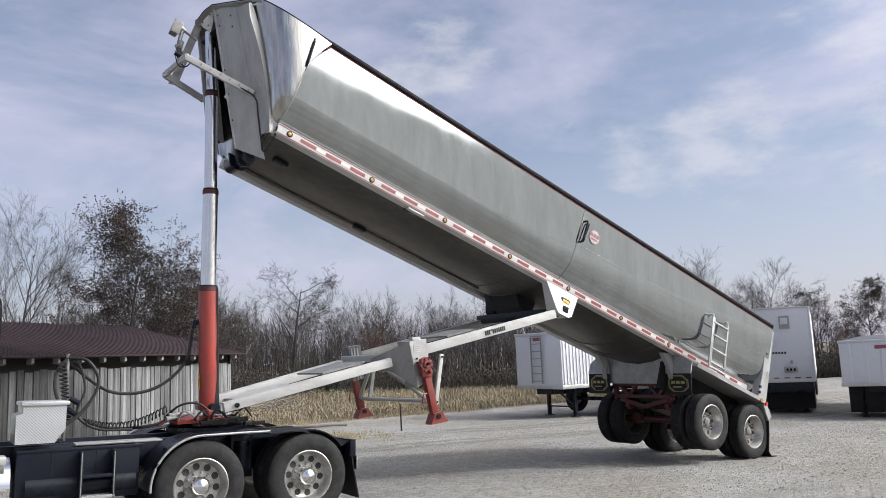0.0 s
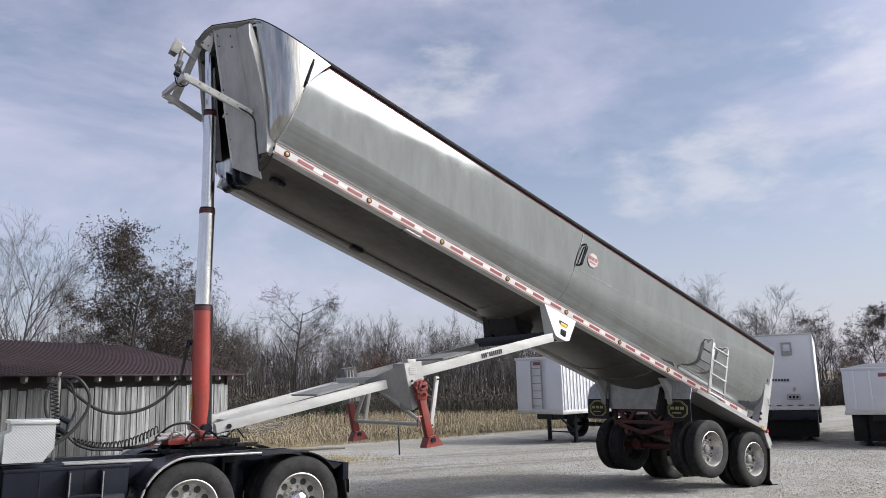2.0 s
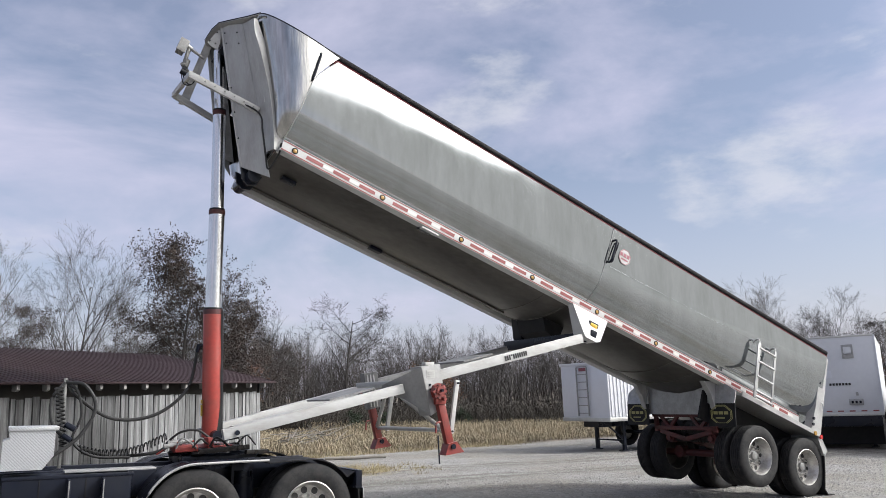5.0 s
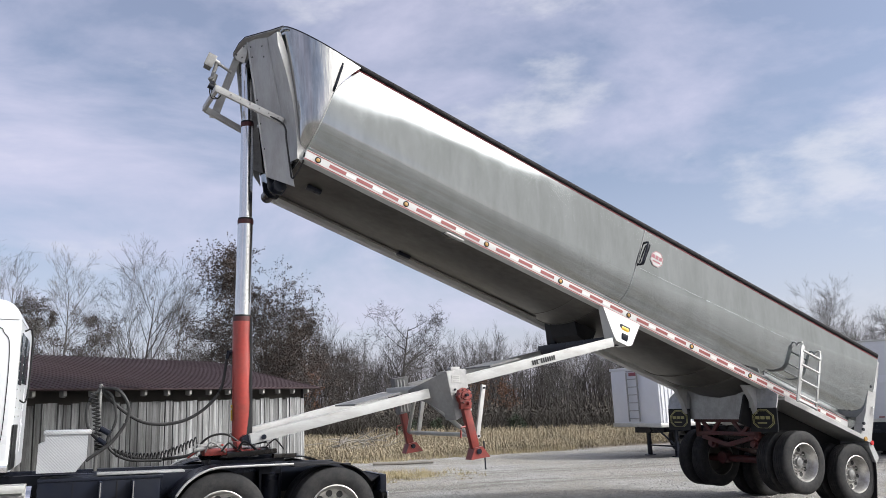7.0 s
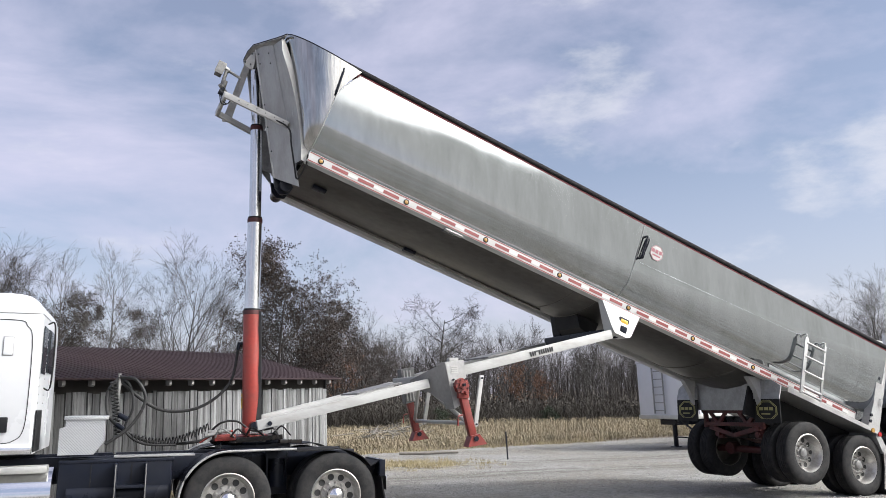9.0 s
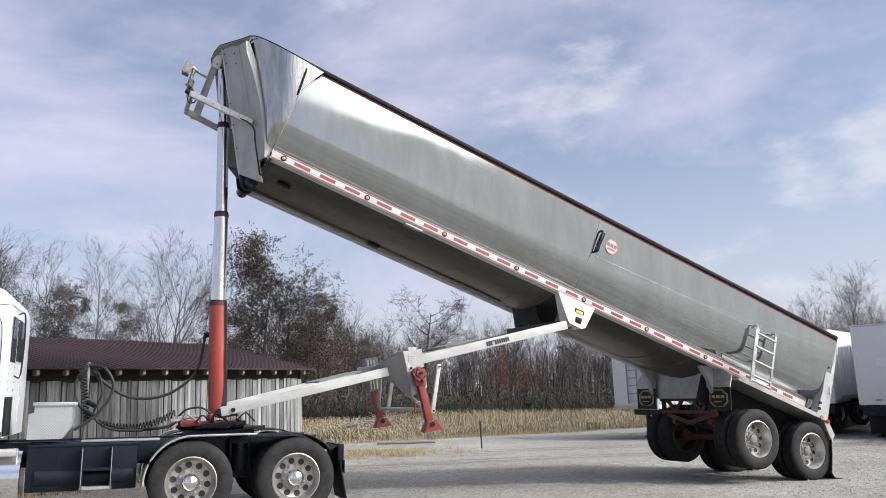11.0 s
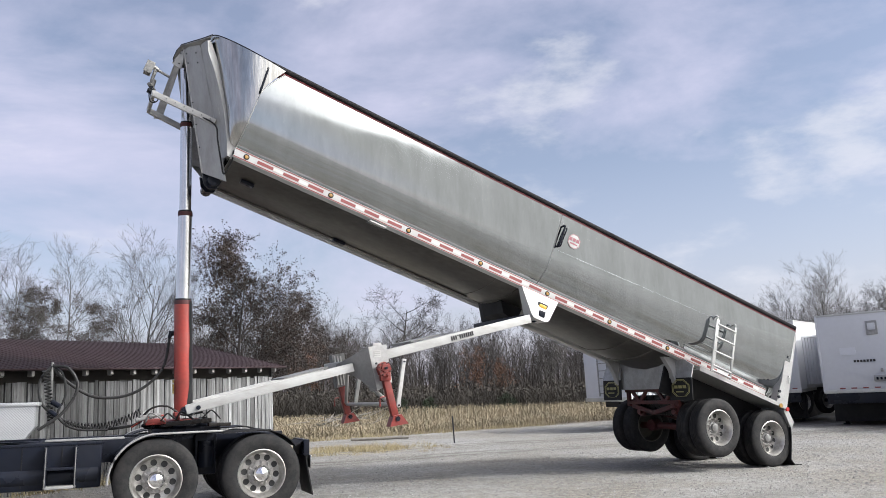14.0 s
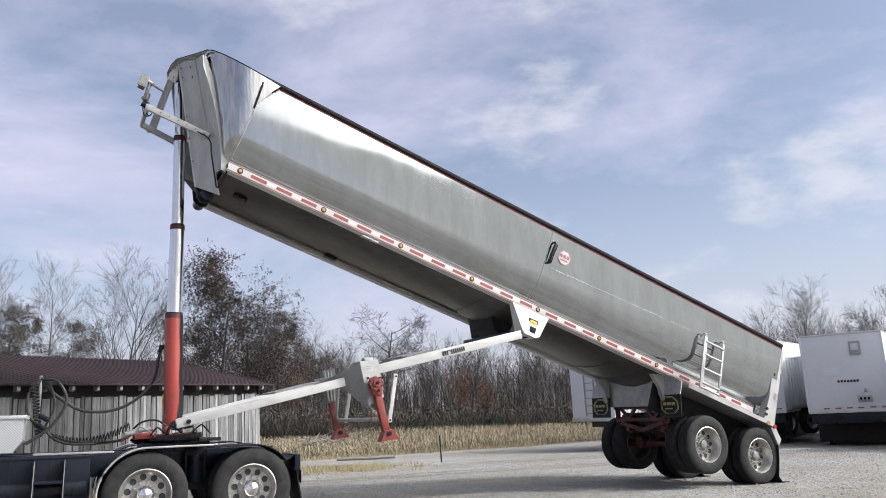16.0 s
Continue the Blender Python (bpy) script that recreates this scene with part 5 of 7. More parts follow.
def build_bed_fittings():
    """Slots, handles, badge, stickers and small brackets on the tub."""
    wall = lambda v: MID - half_width(v)
    bm = bmesh.new()
    tube(bm, [bed(-0.215 + 0.003 * i, wall(1.18) - 0.02 + (0.02 if i in (0, 8) else 0), 1.31 - 0.052 * i) for i in range(9)], 0.016, 8)
    part("grab_bar", bm, BLACK, trailer, "black grab bar on the nose")
    bm = bmesh.new()
    tube(bm, curve_points([bed(4.97, wall(1.1), 1.13), bed(4.98, wall(1.1) - 0.06, 1.12), bed(4.97, wall(1.0) - 0.07, 0.95), bed(4.96, wall(0.8) - 0.06, 0.76), bed(4.95, wall(0.8), 0.75)], 20), 0.018, 8)
    rodm = part("grab_bar", bm, BLACK, trailer, "black looped grab handle")
    bm = bmesh.new()
    tube(bm, curve_points([bed(5.02, wall(1.1), 1.11), bed(5.03, wall(1.1) - 0.05, 1.1), bed(5.01, wall(1.0) - 0.05, 0.93), bed(5.0, wall(0.8) - 0.05, 0.78), bed(5.0, wall(0.8), 0.77)], 20), 0.012, 8)
    part("hook_strap", bm, BLACK, rodm)
    up = BED.to_3x3() @ Vector((0, 0, 1))
    along = BED.to_3x3() @ Vector((1, 0, 0))
    mm = facing(bed(5.246, wall(0.97) - 0.004, 0.97), along, up)
    bm = bmesh.new()
    bmesh.ops.create_cone(bm, cap_ends=True, segments=8, radius1=0.135, radius2=0.135, depth=0.004, matrix=mm @ Matrix.Rotation(math.pi / 8, 4, "Z"))
    badge = part("badge", bm, GREY_STEEL, trailer, "grey octagon badge with dark marks")
    bm = bmesh.new()
    lathe(bm, [(0.131, 0.002), (0.131, 0.004), (0.121, 0.004), (0.121, 0.002)], mm @ Matrix.Rotation(math.pi / 8, 4, "Z"), 8)
    part("badge_ring", bm, MAROON_PRINT, badge)
    for i in range(3):
        bm = bmesh.new()
        box(bm, -0.105 + i * 0.072, -0.048 + i * 0.072, -0.005, 0.055, 0.002, 0.005, mm)
        part("badge_bar", bm, MAROON_PRINT, badge)
    bm = bmesh.new()
    box(bm, -0.075, 0.075, -0.06, -0.035, 0.002, 0.005, mm)
    part("badge_bar", bm, MAROON_PRINT, badge)
    # drip brackets and lamps below the rail
    for u, y, v in ((2.06, 0.30, -0.06), (1.95, 1.55, -0.18), (0.2, 0.75, -0.16)):
        bm = bmesh.new()
        box(bm, u - 0.10, u + 0.10, y - 0.06, y + 0.05, v - 0.035, v + 0.02, BED, 0.008)
        part("belly_bracket", bm, BLACK, trailer)
    bm = bmesh.new()
    box(bm, 1.95, 2.22, 0.14, 0.22, -0.115, -0.095, BED, 0.004)
    part("lamp_bracket", bm, ALU_WHITE, trailer)
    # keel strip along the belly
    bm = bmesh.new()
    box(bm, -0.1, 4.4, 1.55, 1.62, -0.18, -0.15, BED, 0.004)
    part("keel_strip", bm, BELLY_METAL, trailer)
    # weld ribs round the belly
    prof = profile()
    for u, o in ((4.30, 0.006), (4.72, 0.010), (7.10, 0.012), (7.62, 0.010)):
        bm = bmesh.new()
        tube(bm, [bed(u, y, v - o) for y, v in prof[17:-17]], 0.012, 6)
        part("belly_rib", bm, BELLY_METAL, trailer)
    # long weld over the rear half of the near side
    bm = bmesh.new()
    tube(bm, [bed(5.0 + 0.52 * i, wall(0.70 + 0.012 * i) - 0.002, 0.70 + 0.020 * i) for i in range(11)], 0.003, 5)
    part("weld_seam", bm, ALU, trailer)
    # sticker and cable on the nose
    bm = bmesh.new()
    beam(bm, bed(-0.60, 0.31, 0.62), bed(-0.54, 0.31, 0.50), 0.004, 0.06, up=along)
    part("sticker", bm, ALU_WHITE, trailer)
    part("cable", tube(bmesh.new(), curve_points([bed(-1.40, 0.60, 0.46), bed(-0.85, 0.48, 0.40), bed(-0.56, 0.34, 0.32), bed(-0.44, 0.30, 0.10), bed(-0.28, 0.34, -0.16), bed(-0.18, 0.36, -0.30), bed(-0.16, 0.22, -0.12), bed(-0.20, 0.12, 0.0)], 40), 0.012, 6), HOSE, trailer)
    bm = bmesh.new()
    box(bm, -0.815, -0.76, 0.79, 0.85, 0.33, 0.39, NOSE_BED, 0.012)
    part("work_lamp", bm, WHITE, trailer)
    # tail: dark slot and side plates
    bm = bmesh.new()
    box(bm, 10.25, 10.29, -0.068, -0.055, 0.75, 1.22, BED)
    part("tail_slot", bm, BLACK, trailer)
    part("tail_hook", tube(bmesh.new(), curve_points([bed(10.36, -0.06, 0.42), bed(10.36, -0.09, 0.40), bed(10.37, -0.09, 0.28)], 9), 0.012, 6), ALU_WHITE, trailer)


build_bed_fittings()

# the trailer stands at a slight angle behind the tractor, turned about its king pin
trailer.matrix_basis = Matrix.Translation((-0.87, MID, 0)) @ Matrix.Rotation(radians(2.5), 4, "Z") @ Matrix.Translation((0.87, -MID, 0)) @ trailer.matrix_basis

# ---- tractor ----
truck = thing("tractor_truck", (-1.5, MID, 0), "white semi tractor with a black chassis under the dump trailer", "truck")


def build_truck():
    t = truck
    for x in (0.0, -1.32):
        dual_wheel(t, x, 0.03, 0.515, False, "dome", 0.2 + x)
        dual_wheel(t, x, 2 * MID - 0.03, 0.515, True, "dome", x)
        part("axle", rod(bmesh.new(), (x, 0.35, 0.515), (x, 2.05, 0.515), 0.09), BLACK, t)
        bm = bmesh.new()
        bmesh.ops.create_uvsphere(bm, u_segments=20, v_segments=12, radius=0.24, matrix=Matrix.Translation((x, MID, 0.53)))
        part("differential", bm, BLACK, t)
    for y in (0.76, 1.56):
        part("frame_rail", B(-8.2, 0.42, y, y + 0.08, 0.72, 1.03, bevel=0.01), BLACK, t)
    for x in (-4.2, -2.6, -0.66, 0.3):
        part("cross_member", B(x - 0.05, x + 0.05, 0.8, 1.6, 0.76, 1.0, bevel=0.01), BLACK, t)
    # side panel, battery and step boxes along the rail
    part("side_panel", B(-3.2, -1.96, 0.26, 0.74, 0.46, 1.015, bevel=0.03), NAVY, t, "navy-black glossy side panel")
    part("panel_lip", B(-3.2, -1.94, 0.25, 0.30, 0.985, 1.02, bevel=0.008), BLACK, t)
    for x in (-2.86, -2.42):
        part("panel_seam", B(x, x + 0.012, 0.254, 0.262, 0.50, 0.99), BLACK_PLASTIC, t)
    part("air_tank", rod(bmesh.new(), (-3.1, 0.34, 0.62), (-2.0, 0.34, 0.62), 0.12, 0.12, 24), BLACK, t)
    part("deck_strip", B(-2.62, -1.70, 0.34, 0.62, 1.03, 1.05, bevel=0.005), GREY_STEEL, t, "grimy deck plate")
    for x in (-2.60, -2.27):
        rail = part("step_side", B(x, x + 0.03, 0.10, 0.25, 0.48, 0.98, bevel=0.006), BLACK, t)
        part("worn_edge", B(x + 0.009, x + 0.021, 0.096, 0.101, 0.49, 0.97), GRIMY_PAINT, rail)
    for z in (0.48, 0.70):
        part("step_tread", B(-2.6, -2.24, 0.10, 0.25, z, z + 0.035, bevel=0.006), BLACK if z > 0.6 else GREY_STEEL, t)
    # quarter fenders over the drive wheels, with a bright edge
    def arc(x, r, a0, a1, n=12):
        return [(x + r * math.cos(radians(a0 + (a1 - a0) * i / n)), 0.515 + r * math.sin(radians(a0 + (a1 - a0) * i / n))) for i in range(n + 1)]
    line = arc(-1.32, 0.57, 182, 92, 14) + [(-0.9, 1.09), (-0.52, 1.09)]
    for side in (0, 1):
        s = (lambda y: y) if side == 0 else (lambda y: 2 * MID - y)
        bm = bmesh.new()
        loft(bm, [[(x, s(0.02), z) for x, z in line], [(x, s(0.66), z) for x, z in line]], thick=0.012)
        f = part("fender", bm, BLACK, t, "black fender with a bright edge")
        part("fender_edge", tube(bmesh.new(), [(x, s(0.015), z) for x, z in line], 0.014, 8), ALU_POST, f)
        line2 = [(-0.50, 1.06), (-0.3, 1.075)] + arc(0.0, 0.57, 100, 38, 8) + [(0.58, 0.93)]
        bm = bmesh.new()
        loft(bm, [[(x, s(0.04), z) for x, z in line2], [(x, s(0.66), z) for x, z in line2]], thick=0.012)
        part("rear_fender", bm, BLACK_PLASTIC, t)
        bm = bmesh.new()
        rows = [[(0.57, s(0.02), 0.93), (0.61, s(0.02), 0.6), (0.69, s(0.02), 0.2)], [(0.57, s(0.64), 0.93), (0.61, s(0.64), 0.6), (0.69, s(0.64), 0.2)]]
        loft(bm, rows, thick=0.015)
        flap = part("mud_flap", bm, BLACK_PLASTIC, t)
        y0, y1 = sorted((s(0.0), s(0.66)))
        part("flap_hanger", B(0.55, 0.63, y0, y1, 0.72, 0.93, bevel=0.012), BLACK, flap)
        part("flap_weight", B(0.645, 0.66, y0 + 0.01, y1 - 0.02, 0.55, 0.72, bevel=0.004), CHROME, flap)
        part("suspension_bag", rod(bmesh.new(), (-0.66, s(0.62), 0.6), (-0.66, s(0.62), 0.95), 0.11, 0.11, 20), BLACK, t)
        part("spring_hanger", B(-0.80, -0.52, s(0.66) - 0.05, s(0.66) + 0.05, 0.5, 1.05, bevel=0.015), BLACK, t)
    # fifth wheel
    bm = bmesh.new()
    lathe(bm, [(0.46, 0.0), (0.47, 0.03), (0.45, 0.06), (0.1, 0.07), (0.0, 0.07)], Matrix.Translation((-0.92, MID, 1.12)), 32)
    part("fifth_wheel", bm, BLACK, t, "greasy black fifth wheel plate")
    part("fifth_wheel_base", B(-1.35, -0.45, 0.78, 1.62, 1.03, 1.13, bevel=0.02), BLACK, t)
    # tool box
    bm = bmesh.new()
    prism(bm, [(-3.16, 0.28, 1.06), (-2.78, 0.28, 1.06), (-2.68, 0.28, 1.20), (-2.68, 0.28, 1.46), (-3.10, 0.28, 1.46), (-3.10, 0.28, 1.38), (-3.16, 0.28, 1.36)], (0, 0.55, 0))
    tb = part("tool_box", bm, PLATE, t, "diamond-plate aluminium tool box")
    part("lid", B(-3.12, -2.65, 0.26, 0.85, 1.455, 1.50, bevel=0.01), PLATE, tb)
    # cab
    outline = [(-5.2, 1.02), (-3.24, 1.02), (-3.24, 1.5), (-3.25, 2.52), (-3.256, 2.60), (-3.275, 2.67), (-3.305, 2.73), (-3.35, 2.775), (-3.42, 2.81), (-3.50, 2.828), (-3.6, 2.835), (-4.6, 2.84), (-5.2, 2.75)]
    rows = []
    round_off = [(0.15 + 0.09 * (1 - math.cos(radians(g))), 1 - math.sin(radians(g))) for g in (0, 12, 25, 40, 58, 78, 90)]
    for y, k in round_off + [(2 * MID - y, k) for y, k in round_off[::-1]]:
        rows.append([(x - 0.05 - (0.045 * k if x > -4 else 0.0), y, z - (0.085 * k if z > 2.5 else -0.01 * k)) for x, z in outline])
    bm = bmesh.new()
    loft(bm, rows, closed=True)
    bm.verts.ensure_lookup_table()
    n = len(outline)
    bm.faces.new([bm.verts[i] for i in range(n)])
    bm.faces.new([bm.verts[len(bm.verts) - n + i] for i in range(n)][::-1])
    bmesh.ops.recalc_face_normals(bm, faces=bm.faces[:])
    cab = part("cab", bm, WHITE, t, "white sleeper-less cab", 50)
    bm = bmesh.new()
    pts = curve_points([(-4.56, 0.14, 2.56), (-3.72, 0.14, 2.57), (-3.58, 0.14, 2.50), (-3.52, 0.14, 2.34), (-3.51, 0.14, 1.7), (-3.53, 0.14, 1.34), (-3.62, 0.14, 1.22), (-3.81, 0.14, 1.19), (-4.56, 0.14, 1.19)], 60)
    pts = [(x + 0.13, y + 0.008, z - 0.05) for x, y, z in pts]
    part("door_seam", tube(bmesh.new(), pts, 0.0045, 6), BLACK_PLASTIC, cab)
    part("roof_seam", tube(bmesh.new(), [(-5.1, 0.146, 2.60), (-3.33, 0.148, 2.60), (-3.30, 0.20, 2.60), (-3.298, 1.2, 2.60)], 0.004, 6), GREY_STEEL, cab)
    part("grab_rail", tube(bmesh.new(), curve_points([(-3.30, 0.78, 2.54), (-3.22, 0.80, 2.50), (-3.22, 0.80, 1.80), (-3.30, 0.78, 1.76)], 24), 0.010, 8), BLACK_PLASTIC, cab)
    vent = part("vent_panel", B(-3.675, -3.58, 0.136, 0.155, 2.12, 2.32, bevel=0.006), WHITE, cab)
    part("vent_edge", B(-3.683, -3.572, 0.142, 0.154, 2.112, 2.328, bevel=0.004), GREY_STEEL, vent)
    part("door_handle", B(-3.67, -3.56, 0.115, 0.15, 1.26, 1.43, bevel=0.014), BLACK_PLASTIC, cab)
    part("trim_strip", B(-5.0, -3.30, 0.12, 0.16, 1.02, 1.10, bevel=0.012), CHROME, cab)
    part("rear_window", B(-3.305, -3.28, 0.86, 1.54, 1.95, 2.48, bevel=0.012), GLASS, cab)
    out = Vector((0.012, 0, 0))
    on = lambda y, z, o: Vector((-3.295, y, z)) + out * o
    bm = bmesh.new()
    prism(bm, [on(0.30, 1.92, 0.3), on(0.70, 1.92, 0.3), on(0.70, 2.47, 0.3), on(0.30, 2.47, 0.3)], out * 0.8)
    part("corner_window", bm, GLASS, cab, "dark rear corner window")
    for y in (0.21, 0.75):
        for i in range(13):
            part("rivet", rod(bmesh.new(), on(y, 1.3 + i * 0.095, 0.4), on(y, 1.3 + i * 0.095, 1.2), 0.011, 0.007, 8), GREY_STEEL, cab)
    bm = bmesh.new()
    prism(bm, [on(0.17, 1.04, 0.3), on(0.77, 1.04, 0.3), on(0.77, 1.5, 0.3), on(0.17, 1.5, 0.3)], out * 0.8)
    part("rear_panel", bm, BLACK_PLASTIC, cab)
    part("fuel_tank", rod(bmesh.new(), (-5.4, 0.42, 0.64), (-3.25, 0.42, 0.64), 0.31, 0.31, 40), CHROME, t, "polished fuel tank")
    part("cab_step", B(-4.4, -3.3, 0.10, 0.35, 0.9, 0.98, bevel=0.01), ALU_DULL, t)
    # front part of the truck, ahead of the view
    part("hood", B(-7.6, -5.2, 0.35, 2.05, 1.0, 1.85, bevel=0.12), WHITE, t)
    for y, far in ((0.05, False), (2 * MID - 0.05, True)):
        m = Matrix.Translation((-6.6, y, 0.515)) @ Matrix.Rotation(radians(90 if not far else -90), 4, "X")
        w = under(t, "steer_wheel", TYRE_ME, m)
        sub_part(w, "rim", RIM_OUT, m)
    # air and electric lines with their post
    part("line_post", rod(bmesh.new(), (-2.63, 1.2, 1.03), (-2.63, 1.2, 2.05), 0.02), GRIMY_PAINT, t)
    def hose(ctrl, r, name="hose", mtl=HOSE, n=60):
        return part(name, tube(bmesh.new(), curve_points(ctrl, n), r, 8), mtl, t)
    hose([(-2.63, 1.2, 2.0), (-2.76, 1.15, 1.80), (-2.72, 1.1, 1.5), (-2.46, 1.1, 1.28), (-2.1, 1.1, 1.15), (-1.6, 1.1, 1.17), (-1.4, 1.1, 1.3)], 0.02)
    hose([(-2.63, 1.2, 2.0), (-2.42, 1.1, 1.96), (-2.30, 1.05, 1.7), (-2.46, 1.0, 1.38), (-2.74, 0.95, 1.16)], 0.02)
    hose([(-2.62, 1.2, 1.98), (-2.50, 1.15, 1.90), (-2.44, 1.1, 1.62), (-2.52, 1.05, 1.34), (-2.30, 1.0, 1.16), (-1.9, 1.0, 1.13)], 0.016)
    part("gladhand", rod(rod(bmesh.new(), (-2.60, 1.06, 1.52), (-2.50, 1.02, 1.46), 0.035), (-2.62, 1.08, 1.40), (-2.54, 1.04, 1.34), 0.03), BLACK, t)
    hose([(-2.63, 1.2, 2.03), (-2.52, 1.2, 1.86), (-2.1, 1.25, 1.58), (-1.6, 1.3, 1.61), (-1.22, 1.3, 1.93), (-1.12, 1.3, 2.40), (-1.03, 1.25, 2.44)], 0.021)
    coil = [(-2.44 + 0.95 * i / 260, 1.05 + 0.05 * math.cos(i * 0.55), 1.24 + 0.045 * math.sin(i * 0.55) - 0.09 * math.sin(math.pi * i / 260) + 0.12 * (i / 260) ** 2) for i in range(261)]
    part("coiled_line", tube(bmesh.new(), coil, 0.009, 6), HOSE, t)
    coil = [(-2.70 + 0.10 * i / 160 + 0.04 * math.cos(i * 0.6), 1.15 + 0.04 * math.sin(i * 0.6), 1.95 - 0.7 * i / 160) for i in range(161)]
    part("coiled_line", tube(bmesh.new(), coil, 0.010, 6), HOSE, t)
    hose([(-1.5, 1.1, 1.25), (-1.35, 0.95, 1.40), (-1.15, 0.9, 1.42), (-0.95, 0.85, 1.30), (-0.7, 0.7, 1.33)], 0.014)
    hose([(-1.6, 1.0, 1.15), (-1.4, 0.9, 1.28), (-1.2, 0.85, 1.3)], 0.012, mtl=RED_PAINT)

    cab.location.x -= 0.18
    cab.location.z += 0.09
    tb.location.x -= 0.06
    tb.location.z += 0.02


build_truck()
truck.location.z = ground_z(truck.location.x, MID)
truck.rotation_euler.y = math.atan(0.032)               # it stands along the fall of the lot

# ---- parked trailers ----
def van(at, yaw, length, label, width=2.55, floor=1.38, top=3.95, flip=False):
    """A box trailer; at is the ground below the middle of its end face, which looks along -x before the turn."""
    z0 = ground_z(at[0], at[1])
    m = Matrix.Translation((at[0], at[1], z0)) @ Matrix.Rotation(yaw, 4, "Z")
    v = thing("box_trailer", m.translation, label, "trailer", "parked trailers")
    w = width / 2
    part("body", B(0, length, -w, w, floor, top, m, 0.03), VAN_WHITE, v)
    part("bottom_rail", B(-0.015, length, -w - 0.015, w + 0.015, floor - 0.06, floor + 0.06, m, 0.01), ALU_DULL, v)
    part("top_rail", B(-0.015, length, -w - 0.012, w + 0.012, top - 0.05, top + 0.012, m, 0.01), ALU_DULL, v)
    for y in (-w, w):
        part("corner_post", B(-0.02, 0.05, y - 0.03, y + 0.03, floor, top, m, 0.01), VAN_WHITE, v)
    part("lamp_box", B(-0.05, 0.01, -0.62, -0.26, top - 0.78, top - 0.30, m, 0.02), GREY_STEEL, v)
    part("lamp", B(-0.07, -0.045, -0.56, -0.32, top - 0.62, top - 0.38, m, 0.03), VAN_WHITE, v)
    con = part("connector", B(-0.05, 0.01, -0.75, -0.30, floor + 0.30, floor + 0.52, m, 0.02), GREY_STEEL, v)
    for y in (-0.65, -0.53, -0.41):
        part("socket", B(-0.075, -0.045, y - 0.035, y + 0.035, floor + 0.36, floor + 0.45, m, 0.012), BLACK, con)
    part("hose_hook", B(-0.06, 0.0, -0.62, -0.54, floor + 0.62, floor + 0.74, m, 0.01), GREY_STEEL, v)
    for i in range(6):
        part("tape_bar", B(-0.026, -0.012, -w + 0.12 + i * 0.36, -w + 0.30 + i * 0.36, floor + 0.085, floor + 0.125, m), TAPE_RED, v)
    part("notice", B(-0.022, 0.0, 0.15, 0.65, floor + 1.25, floor + 1.5, m), VAN_SIDE, v)
    k = 7
    for i in range(k):
        part("number_bar", B(-0.022, -0.006, -0.42 + i * 0.10, -0.35 + i * 0.10, floor + 0.98, floor + 1.06, m), INK, v)
    for y in (-0.9, 0.9):
        for x in (1.2,):
            part("support_leg", B(x, x + 0.12, y - 0.06, y + 0.06, 0.02, floor, m, 0.01), BLACK, v)
            part("leg_foot", B(x - 0.08, x + 0.2, y - 0.12, y + 0.12, 0.0, 0.03, m), BLACK, v)
    part("belly_rail", B(0.15, length, -0.6, 0.6, floor - 0.3, floor - 0.05, m), BLACK, v)
    for x in (2.2, 4.6, 7.0):
        part("floor_beam", B(x, x + 0.12, -w + 0.05, w - 0.05, floor - 0.22, floor - 0.06, m), BLACK, v)
    # dark block added to stand for the shade under the floor
    part("under_shade_block", B(0.9, 5.4, -w + 0.08, w - 0.08, 0.12, floor - 0.08, m, 0.02), BLACK_PLASTIC, v)
    part("rear_skirt", B(0.05, 0.2, -w + 0.05, w - 0.05, floor - 0.42, floor - 0.06, m, 0.01), BLACK, v)
    beam(bm := bmesh.new(), m @ Vector((1.26, -0.9, 0.30)), m @ Vector((1.26, 0.9, floor - 0.15)), 0.04, 0.05)
    beam(bm, m @ Vector((1.26, 0.9, 0.30)), m @ Vector((1.26, -0.9, floor - 0.15)), 0.04, 0.05)
    part("leg_brace", bm, BLACK, v)
    for x in (length - 1.2, length - 2.5):
        for y, far in ((-w + 0.02, False), (w - 0.02, True)):
            mm = m @ Matrix.Translation((x, y, 0.515)) @ Matrix.Rotation(radians(90 if not far else -90), 4, "X")
            wh = under(v, "wheel", TYRE_ME, mm)
            sub_part(wh, "rim", RIM_OUT, mm)
        part("axle", rod(bmesh.new(), m @ Vector((x, -w + 0.1, 0.515)), m @ Vector((x, w - 0.1, 0.515)), 0.07), BLACK, v)
    return v


